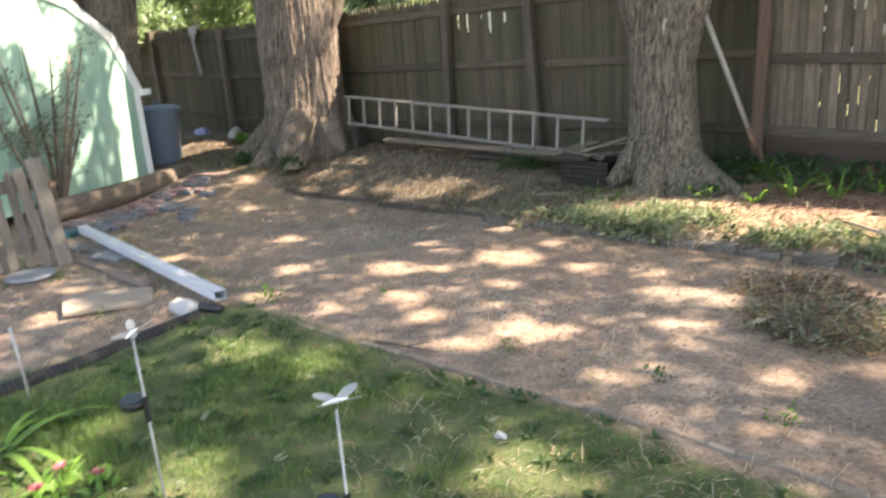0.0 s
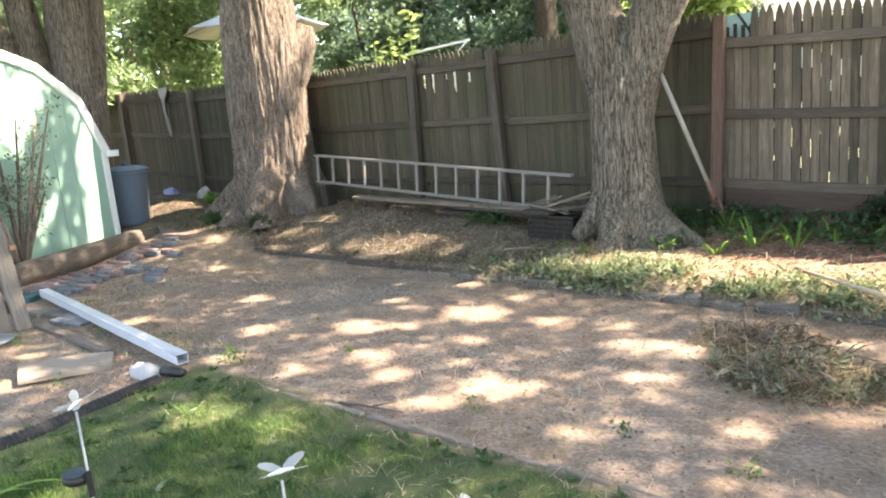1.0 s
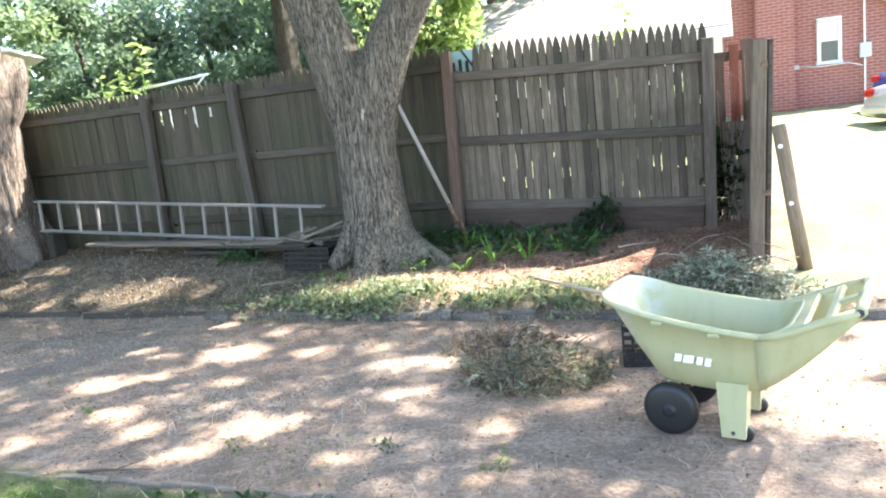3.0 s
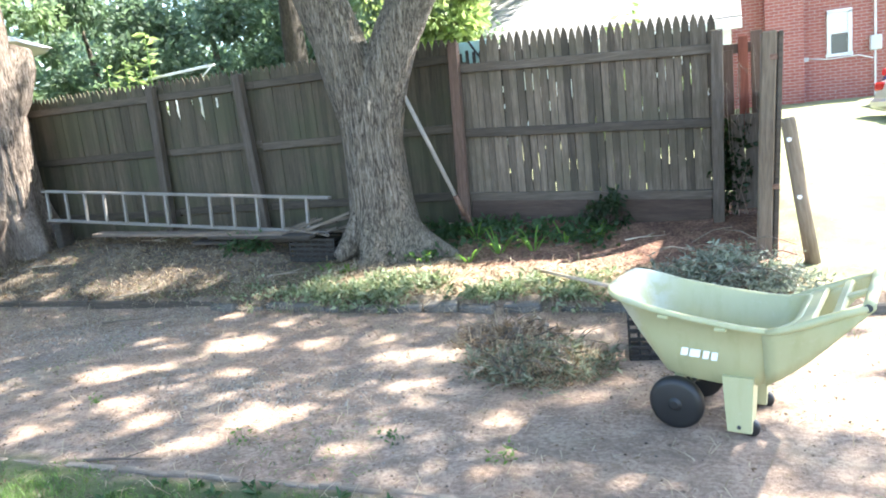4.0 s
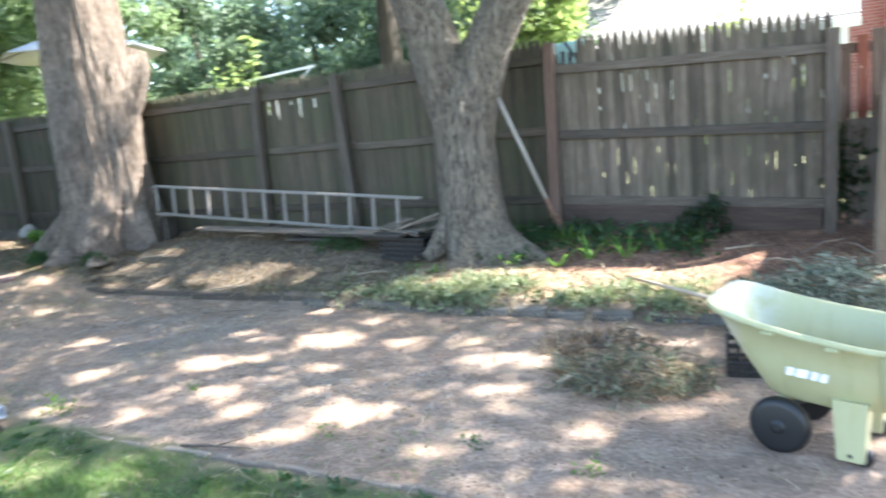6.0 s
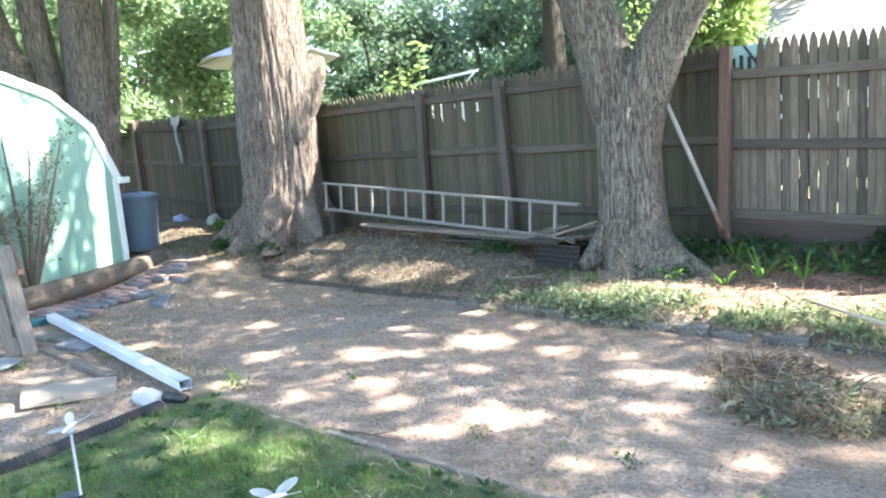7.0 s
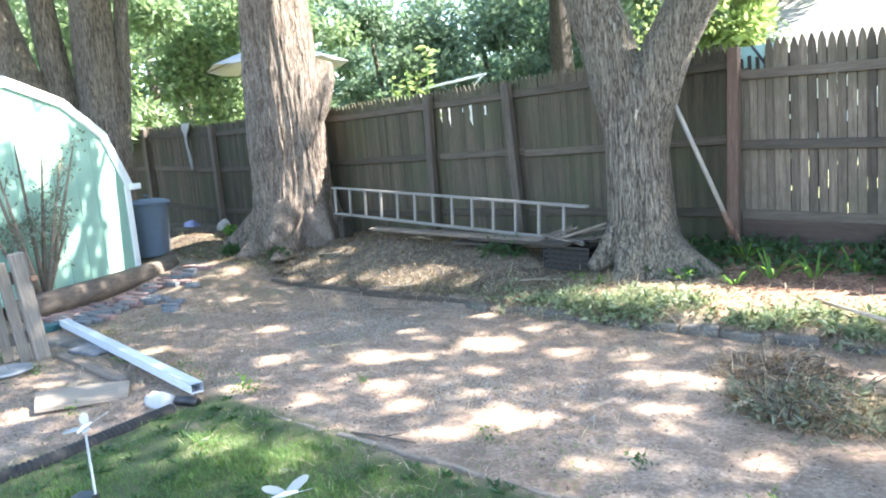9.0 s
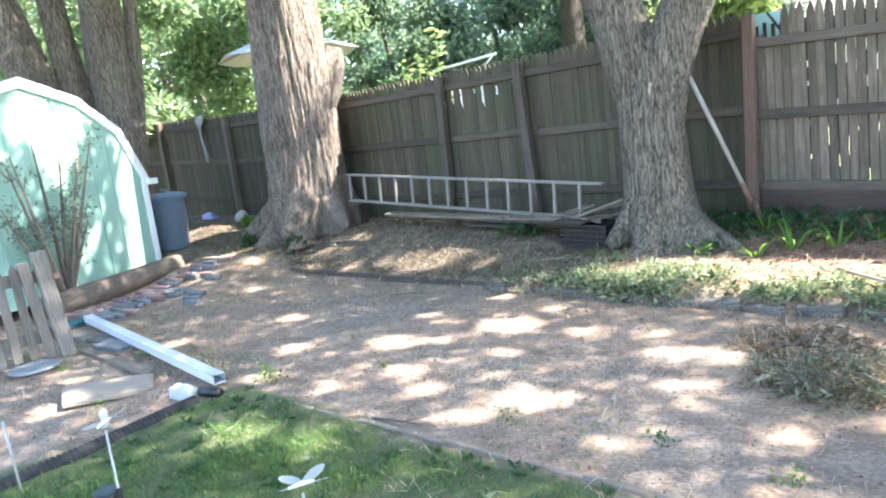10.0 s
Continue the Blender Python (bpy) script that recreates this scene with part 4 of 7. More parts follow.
def build_back_tree():
    """The many-stemmed tree behind the shed."""
    x0, y0 = -12.9, 4.75
    z0 = ground_at(x0, y0) - 0.1
    ob = thing("many_stemmed_tree", pose(x0, y0, z0), "old tree with several thick grey stems behind the shed", "tree", "yard trees")
    stems = [([(0.05, -0.1, 0), (0.0, -0.35, 1.6), (-0.15, -0.75, 3.6), (-0.3, -1.2, 6.0)], [0.42, 0.38, 0.33, 0.22]),
             ([(0.1, 0.1, 0), (0.05, 0.1, 1.6), (0.0, -0.1, 3.4), (0.0, -0.25, 6.5)], [0.30, 0.27, 0.23, 0.16]),
             ([(0.2, 0.35, 0), (0.3, 0.45, 1.6), (0.3, 0.5, 3.6), (0.35, 0.6, 7.0)], [0.42, 0.40, 0.36, 0.22]),
             ([(0.4, 0.7, 2.0), (0.5, 0.85, 3.2), (0.6, 1.0, 5.0)], [0.14, 0.13, 0.1])]
    for k, (path, rad) in enumerate(stems):
        g = Geo()
        limb(g, path, rad, 40, 0.07, 41 + k, 0.3 if k < 3 else 0.0, 0.5, 50)
        part("stem", g, M["bark_grey"], ob, "", True)
    rng = np.random.RandomState(18)
    cs = [(rng.uniform(-3, 3), rng.uniform(-3, 3), rng.uniform(7, 10)) for _ in range(16)]
    p, d, ln, wd = tufts(cs, [1.2] * len(cs), 160, 0.2, 0.12, 6)
    p, d, ln, wd = let_sun_in(p, d, ln, wd, (x0, y0, z0), 56)
    link(new("crown", leaf_mesh("crown", p, d, ln, wd, M["crown_leaf"], 3)), ob)


build_tree_two()
build_tree_one()
build_back_tree()


# ---- trees and bushes beyond the fence ----
def far_tree(x, y, h, spread, low, leaves, size, material, seed, label, group="neighbouring trees", bark_of="bark_grey", thick=1.0):
    rng = np.random.RandomState(seed)
    z = ground_at(x, y)
    ob = thing("tree", pose(x, y, z - 0.05), label, "tree", group)
    g = Geo()
    lean = rng.uniform(-0.4, 0.4, 2)
    limb(g, [(0, 0, 0), (lean[0] * 0.4, lean[1] * 0.4, h * 0.4), (lean[0], lean[1], h * 0.85)], [(0.12 + h * 0.008) * thick, (0.09 + h * 0.006) * thick, 0.03], 14, 0.06, seed, 0.3, 0.5, 24)
    part("trunk", g, M[bark_of], ob, "", True)
    cs, rs = [], []
    for _ in range(int(22 + spread * 4)):
        a, q = rng.uniform(0, 6.28), rng.uniform(0.15, 1) ** 0.6
        zz = rng.uniform(low, h)
        shape = math.sin(math.pi * min(0.98, max(0.12, (zz - low + 0.6) / (h - low + 1.0)))) ** 0.6
        cs.append((math.cos(a) * q * spread * shape + lean[0] * 0.6, math.sin(a) * q * spread * shape + lean[1] * 0.6, zz))
        rs.append(spread * rng.uniform(0.2, 0.38))
    p, d, ln, wd = tufts(cs, rs, max(20, leaves // len(cs)), size, size * 0.6, seed + 1)
    link(new("crown", leaf_mesh("crown", p, d, ln, wd, material, seed)), ob)
    return ob


def build_far_trees():
    dark, lit = "tall dark green tree in shade beyond the fence", "yellow-green sunlit leafy tree beyond the fence"
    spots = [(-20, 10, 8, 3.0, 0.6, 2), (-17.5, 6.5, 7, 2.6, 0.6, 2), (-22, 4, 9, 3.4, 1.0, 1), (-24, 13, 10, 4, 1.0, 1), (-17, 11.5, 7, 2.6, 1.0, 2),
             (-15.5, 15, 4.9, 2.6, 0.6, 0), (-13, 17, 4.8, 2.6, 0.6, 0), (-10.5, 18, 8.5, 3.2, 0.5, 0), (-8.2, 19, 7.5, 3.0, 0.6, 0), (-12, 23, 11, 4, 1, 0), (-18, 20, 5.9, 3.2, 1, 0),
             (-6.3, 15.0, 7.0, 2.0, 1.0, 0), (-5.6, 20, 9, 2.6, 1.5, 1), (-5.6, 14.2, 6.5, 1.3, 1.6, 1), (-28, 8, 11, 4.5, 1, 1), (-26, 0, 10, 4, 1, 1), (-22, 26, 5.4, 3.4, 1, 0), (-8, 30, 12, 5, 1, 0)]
    # the last number picks the leaf colour: shaded, sunlit or half lit
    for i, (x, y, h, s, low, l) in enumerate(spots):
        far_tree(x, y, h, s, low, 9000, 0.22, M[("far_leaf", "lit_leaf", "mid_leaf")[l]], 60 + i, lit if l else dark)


build_far_trees()


def build_far_woods():
    """The mass of leaves that closes the view."""
    rng = np.random.RandomState(77)
    cs, rs = [], []
    for _ in range(330):
        a = rng.uniform(radians(12), radians(112))
        r = rng.uniform(32, 44)
        high = 5.2 if radians(35) < a < radians(47) else 9.0
        cs.append((-math.sin(a) * r, math.cos(a) * r, rng.uniform(0.5, high)))
        rs.append(rng.uniform(1.2, 2.4))
    p, d, ln, wd = tufts(cs, rs, 190, 0.55, 0.36, 78)
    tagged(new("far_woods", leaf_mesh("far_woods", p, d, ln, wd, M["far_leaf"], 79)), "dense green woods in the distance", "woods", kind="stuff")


build_far_woods()


# ---- shed ----
def build_shed():
    m = pose(-10.335, 4.49, ground_at(-10.3, 4.5) - 0.02, 0, 0, -65.7)
    # local x runs from the corner along the face, y into the yard's left
    base = m.translation.z
    ob = thing("garden_shed", m, "mint green barn-shaped garden shed with white trim", "shed")
    half = 1.80
    prof = [(0.0, 0.0), (0.0, 1.32), (0.36, 2.03), (0.98, 2.45), (half, 2.68), (2 * half - 0.98, 2.45), (2 * half - 0.36, 2.03), (2 * half, 1.32), (2 * half, 0.0)]
    depth = 2.6
    g = Geo()
    n = len(prof)
    v = [(x, 0, z) for x, z in prof] + [(x, -depth, z) for x, z in prof]
    g.add(v, [tuple(range(n)), tuple(range(2 * n - 1, n - 1, -1))] + [(i, i + n, (i + 1) % n + n, (i + 1) % n) for i in range(n)])
    part("wall", g, M["shed_green"], ob)
    for k in range(1, 12):
        x = k * 0.305
        top = float(np.interp(x, [p[0] for p in prof[1:-1]], [p[1] for p in prof[1:-1]]))
        part("batten", Geo().box((0.012, 0.008, top - 0.03), None, 0.0), M["shed_green"], ob, "", False, pose(x, 0.004, top / 2))
    for i in range(1, n - 2):
        (xa, za), (xb, zb) = prof[i], prof[i + 1]
        ln = math.hypot(xb - xa, zb - za)
        ang = math.degrees(math.atan2(zb - za, xb - xa))
        mm = pose((xa + xb) / 2, 0.02, (za + zb) / 2, 0, -ang, 0)
        part("trim_board", Geo().box((ln + 0.05, 0.035, 0.125), pose(0, 0, -0.01), 0.004), M["white_paint"], ob, "white painted trim", False, mm)
        part("roof_sheet", Geo().box((ln + 0.04, depth + 0.04, 0.03), pose(0, -depth / 2 - 0.035, 0.022), 0.004), M["roof_edge"], ob, "", False, mm)
    for x in (0.05, 2 * half - 0.05):
        part("corner_trim", Geo().box((0.10, 0.03, 1.30), None, 0.004), M["white_paint"], ob, "white painted trim", False, pose(x, 0.018, 0.65))
    part("eave_block", Geo().box((0.2, 0.1, 0.09), None, 0.01), M["white_paint"], ob, "white painted trim", False, pose(-0.08, 0.03, 1.27))


build_shed()


# ---- timber log, bricks, downspout and clutter on the left ----
def build_log():
    a, b = Vector((-8.95, 2.45, 0.13)), Vector((-9.98, 4.82, 0.2))
    d = b - a
    g = Geo()
    limb(g, [(0, 0, 0), tuple(d * 0.5 + Vector((0, 0, -0.02))), tuple(d)], [0.15, 0.155, 0.135], 32, 0.11, 51, rings=40)
    g.f.append(tuple(range(24))[::-1])
    single("log", g, M["log"], pose(*a), "thick brown log lying along the front of the shed", "log", smooth=True)


def ladder_thing():
    """Eleven feet and more of aluminium ladder lying on its side."""
    a, b = Vector((-7.55, 6.04, 1.165)), Vector((-3.575, 6.0, 0.866))
    d = (b - a)
    ln = d.length
    ang = math.degrees(math.asin(d.z / ln))
    m = Matrix.Translation(a) @ pose(0, 0, 0, 0, -ang, math.degrees(math.atan2(d.y, d.x)))
    ob = thing("ladder", m, "long dull aluminium ladder lying on its side along the fence", "ladder")
    w = 0.35
    for z in (0.0, -w):
        g = Geo().box((ln if z == 0 else ln - 0.05, 0.07, 0.012), pose(ln / 2, 0, z), 0.002)
        for s in (-1, 1):
            g.box((ln if z == 0 else ln - 0.05, 0.008, 0.024), pose(ln / 2, s * 0.031, z), 0.002)
        part("side_rail", g, M["alu"], ob)
    for k in range(15):
        x = 0.05 + 0.305 * k
        if x < ln - 0.1:
            part("rung", Geo().box((0.03, 0.03, w), None, 0.004), M["alu"], ob, "", False, pose(x, 0, -w / 2))


build_log()
ladder_thing()


def downspout():
    a, b = Vector((-7.95, 2.56, 0.05)), Vector((-4.40, 2.17, 0.05))
    d = b - a
    m = Matrix.Translation(a) @ pose(0, 0, 0, 0, 0, math.degrees(math.atan2(d.y, d.x)))
    ob = thing("downspout", m, "length of white aluminium downspout lying on the dirt", "downspout")
    g = Geo()
    ln, w, h = d.length, 0.085, 0.068
    sec = []
    for (xa, za), (xb, zb) in (((-1, -1), (1, -1)), ((1, -1), (1, 1)), ((1, 1), (-1, 1)), ((-1, 1), (-1, -1))):
        for k in range(12):
            t = k / 12
            px, pz = (xa + (xb - xa) * t) * w / 2, (za + (zb - za) * t) * h / 2
            dent = 0.0035 if k in (3, 4, 7, 8) else 0.0
            nx, nz = (zb - za) / 2, -(xb - xa) / 2
            sec.append((px - nx * dent, pz - nz * dent))
    n = len(sec)
    for k, (x, sc) in enumerate(((0.002, 0.93), (0, 1.0), (ln / 3, 1.0), (ln * 2 / 3, 1.0), (ln, 1.0), (ln - 0.002, 0.93))):
        g.v.extend((x, py * sc, h / 2 + pz * sc) for py, pz in sec)
    for i in range(5):
        for j in range(n):
            g.f.append((i * n + j, i * n + (j + 1) % n, (i + 1) * n + (j + 1) % n, (i + 1) * n + j))
    for j in range(n):
        g.f.append((5 * n + j, 5 * n + (j + 1) % n, (j + 1) % n, j))
    part("tube", g, M["white_metal"], ob)


downspout()


def drain_pipe():
    pts = [(-4.3, -0.3), (-4.13, 0.7), (-4.17, 1.2), (-4.31, 1.7), (-4.34, 1.95)]
    pts = [Vector((x, y, ground_at(x, y) + 0.002)) for x, y in pts]
    n = 260
    g = Geo()
    t = np.linspace(0, len(pts) - 1, n)
    path = [tuple(np.interp(t, range(len(pts)), [p[k] for p in pts])[i] for k in range(3)) for i in range(n)]
    g.tube(path, [0.054 if (i // 2) % 2 else 0.045 for i in range(n)], 12)
    single("drain_pipe", g, M["pipe_black"], pose(0, 0, 0), "black corrugated drain pipe along the edge of the lawn", "pipe", smooth=True)


drain_pipe()


# ---- garden cart ----
def rim_z(x):
    return float(np.interp(x, [-0.34, -0.28, -0.13, 0.01, 0.16, 0.28, 0.39, 0.46, 0.6, 0.735, 0.8], [0.667, 0.645, 0.602, 0.572, 0.553, 0.538, 0.53, 0.55, 0.608, 0.662, 0.688]))


def cart_loop(x0, x1, w0, w1, zf, sq, n=96):
    out = []
    for i in range(n):
        a = 2 * math.pi * i / n
        c, s = math.cos(a), math.sin(a)
        c, s = math.copysign(abs(c) ** (2 / sq), c), math.copysign(abs(s) ** (2 / sq), s)
        x = (x0 + x1) / 2 + (x1 - x0) / 2 * c
        k = (x - x0) / (x1 - x0)
        out.append((x, s * (w0 + (w1 - w0) * k), zf(x, k)))
    return out


def garden_cart():
    ob = thing("garden_cart", pose(-0.10, 3.36, 0.0, 0, 0, -13.0), "sage green plastic garden cart standing on the dirt", "garden cart")
    n = 96
    floor_z = lambda x: float(np.interp(x, [-0.12, 0.05, 0.2, 0.4], [0.257, 0.242, 0.234, 0.25]))
    low = lambda dz: (lambda x, k: floor_z(x) + dz)
    mid = lambda f: (lambda x, k: floor_z(x) * (1 - f) + rim_z(x) * f)
    outer = [cart_loop(-0.07, 0.33, 0.13, 0.16, low(-0.014), 6), cart_loop(-0.095, 0.365, 0.158, 0.19, low(0.004), 6), cart_loop(-0.205, 0.425, 0.198, 0.23, mid(0.5), 6),
             cart_loop(-0.30, 0.475, 0.232, 0.262, mid(0.91), 6), cart_loop(-0.304, 0.478, 0.236, 0.265, mid(0.915), 6), cart_loop(-0.328, 0.498, 0.256, 0.285, mid(0.92), 6),
             cart_loop(-0.336, 0.504, 0.262, 0.290, mid(0.955), 6), cart_loop(-0.334, 0.502, 0.26, 0.288, mid(0.99), 6), cart_loop(-0.322, 0.492, 0.25, 0.278, mid(1.005), 6), cart_loop(-0.302, 0.478, 0.235, 0.263, mid(1.0), 6),
             cart_loop(-0.294, 0.47, 0.228, 0.256, mid(0.975), 6), cart_loop(-0.195, 0.415, 0.19, 0.222, mid(0.5), 6), cart_loop(-0.088, 0.355, 0.15, 0.182, low(0.018), 6)]
    g = Geo()
    for r in outer:
        g.v.extend(r)
    g.f.append(tuple(range(n)))
    for i in range(len(outer) - 1):
        for j in range(n):
            g.f.append((i * n + j, i * n + (j + 1) % n, (i + 1) * n + (j + 1) % n, (i + 1) * n + j))
    g.f.append(tuple((len(outer) - 1) * n + j for j in range(n)))
    part("tub", g, M["sage"], ob, "", True)
    # the handle: deep side cheeks carry on from the rim, with cross bars and a grip
    handle = link(new("handle"), ob)
    top = [0.36, 0.42, 0.48, 0.54, 0.60, 0.66, 0.72, 0.765]
    low_z = lambda x: float(np.interp(x, [0.36, 0.45, 0.56, 0.66, 0.765], [0.25, 0.315, 0.42, 0.535, 0.645]))
    for s in (-1, 1):
        g = Geo()
        rows = []
        for x in top:
            z1, z0 = rim_z(x) - 0.006, min(low_z(x), rim_z(x) - 0.03)
            for k in range(5):
                z = z0 + (z1 - z0) * k / 4
                y = float(np.interp(z, [0.25, 0.56, 0.68], [0.188, 0.274, 0.268]))
                rows.append((x, s * y, z))
        m5 = len(rows)
        g.v = rows + [(x, y - s * 0.012, z) for x, y, z in rows]
        for i in range(len(top) - 1):
            for k in range(4):
                q = i * 5 + k
                g.f += [(q, q + 1, q + 6, q + 5), (m5 + q, m5 + q + 5, m5 + q + 6, m5 + q + 1)]
            for k in (0, 4):
                q = i * 5 + k
                g.f.append((q, q + 5, m5 + q + 5, m5 + q))
        for i in (0, len(top) - 1):
            for k in range(4):
                q = i * 5 + k
                g.f.append((q, q + 1, m5 + q + 1, m5 + q))
        part("cheek", g, M["sage"], handle, "", True)
        xs = [0.38, 0.44, 0.5, 0.58, 0.66, 0.74]
        part("arm", Geo().tube([(x, s * 0.275, rim_z(x) - 0.012) for x in xs], [0.012, 0.016, 0.018, 0.018, 0.018, 0.019], 14), M["sage"], handle, "", True)
    for x, w in ((0.515, 0.085), (0.635, 0.042)):
        part("cross_bar", Geo().box((w, 0.54, 0.026), pose(x, 0, rim_z(x) - 0.016, 0, -22, 0), 0.008), M["sage"], handle)
    part("rib", Geo().box((0.12, 0.06, 0.022), pose(0.68, 0, rim_z(0.68) - 0.016, 0, -22, 0), 0.006), M["sage"], handle)
    part("grip", Geo().tube([(0.74, -0.285, rim_z(0.74) - 0.012), (0.745, -0.1, rim_z(0.745) - 0.006), (0.745, 0.1, rim_z(0.745) - 0.006), (0.74, 0.285, rim_z(0.74) - 0.012)], 0.022, 18), M["sage"], handle, "", True)
    for s in (-1, 1):
        part("grip_end", Geo().tube([(0.74, s * 0.283, rim_z(0.74) - 0.012), (0.74, s * 0.29, rim_z(0.74) - 0.012)], 0.016, 14), M["dark_grey"], handle, "dark open tube end")
    for x in (-0.045, 0.2):
        part("rim_tab", Geo().box((0.05, 0.02, 0.018), None, 0.004), M["sage"], ob, "", False, pose(x, -(0.25 + 0.035 * (x + 0.33) / 0.83), rim_z(x) - 0.032))
    for x, y in ((-0.022, -0.19), (-0.022, 0.19)):
        w = part("wheel", Geo().tube([(0, -0.036, 0), (0, -0.03, 0), (0, -0.012, 0), (0, 0.012, 0), (0, 0.03, 0), (0, 0.036, 0)], [0.095, 0.116, 0.124, 0.124, 0.116, 0.095], 36), M["black"], ob, "black plastic wheel", True, pose(x, y, 0.124))
        part("hub", Geo().tube([(0, -0.046, 0), (0, -0.034, 0), (0, 0.034, 0), (0, 0.046, 0)], [0.018, 0.035, 0.035, 0.018], 18), M["black"], w)
    part("axle", Geo().tube([(-0.022, -0.16, 0.124), (-0.022, 0.16, 0.124)], 0.012, 10), M["dark_grey"], ob)
    for x, y in ((-0.022, -0.12), (-0.022, 0.12)):
        part("axle_bracket", Geo().box((0.05, 0.04, 0.13), None, 0.008), M["sage"], ob, "", False, pose(x, y, 0.18))
    for y in (-0.165, 0.165):
        g = Geo()
        g.add([(-0.05, -0.05, -0.125), (0.05, -0.05, -0.125), (0.05, 0.04, -0.125), (-0.05, 0.04, -0.125), (-0.065, -0.05, 0.13), (0.065, -0.05, 0.13), (0.065, 0.05, 0.13), (-0.065, 0.05, 0.13)],
              [(0, 1, 2, 3), (4, 5, 6, 7), (0, 1, 5, 4), (1, 2, 6, 5), (2, 3, 7, 6), (3, 0, 4, 7)])
        leg = part("leg", g, M["sage"], ob, "", False, pose(0.252, y, 0.155))
        part("foot_wheel", Geo().tube([(0, -0.018, 0), (0, -0.012, 0), (0, 0.012, 0), (0, 0.018, 0)], [0.034, 0.04, 0.04, 0.034], 24), M["black"], leg, "", True, pose(0.038, 0.0, -0.115))
        part("bolt", Geo().tube([(0, -0.056, 0), (0, -0.048, 0)], 0.009, 10), M["dark_grey"], leg, "", False, pose(0.0, 0.0, -0.1))
    # the maker's mark: plain white shapes
    for k, (dx, w) in enumerate(((0.0, 0.03), (0.046, 0.046), (0.094, 0.026), (0.13, 0.026))):
        x = 0.028 + dx
        z = 0.383 - 0.07 * dx
        y = -(0.2015 + 0.045 * (x + 0.1))
        part("mark", Geo().prism([(-w / 2, -0.017), (w / 2, -0.017), (w / 2 + 0.004, 0.017), (-w / 2 + 0.004, 0.017)], 0.003), M["white"], ob, "white printed mark", False, pose(x, y - 0.008, z, -17, 0, -3))


garden_cart()


# ---- things along the fence ----
def shovel():
    foot, top = Vector((-2.28, 6.5, ground_at(-2.28, 6.5))), Vector((-2.745, 6.2, 1.79))
    d = (top - foot).normalized()
    m = Matrix.Translation(foot) @ d.to_track_quat("Z", "Y").to_matrix().to_4x4()
    ob = thing("shovel", m, "long-handled shovel leaning against the tree trunk", "shovel")
    ln = (top - foot).length
    part("handle", Geo().tube([(0, 0, 0.3), (0, 0, ln * 0.6), (0, 0, ln)], [0.02, 0.021, 0.019], 12), M["worn_handle"], ob, "pale grey wooden handle", True)
    part("socket", Geo().tube([(0, 0, 0.2), (0, 0, 0.42)], [0.03, 0.024], 12), M["rust"], ob, "", True)
    g = Geo()
    n = 9
    for i in range(n):
        k = i / (n - 1)
        z = 0.24 - 0.30 * k
        w = 0.095 * (1 - k ** 3.5) + 0.006
        for j in range(7):
            q = j / 3 - 1
            g.v.append((q * w, 0.022 * q * q - 0.02 * k, z))
    for i in range(n - 1):
        for j in range(6):
            a = i * 7 + j
            g.f.append((a, a + 1, a + 8, a + 7))
    bl = part("blade", g, M["rust"], ob, "rusty steel blade", True)
    so = bl.modifiers.new("thick", "SOLIDIFY")
    so.thickness = 0.004


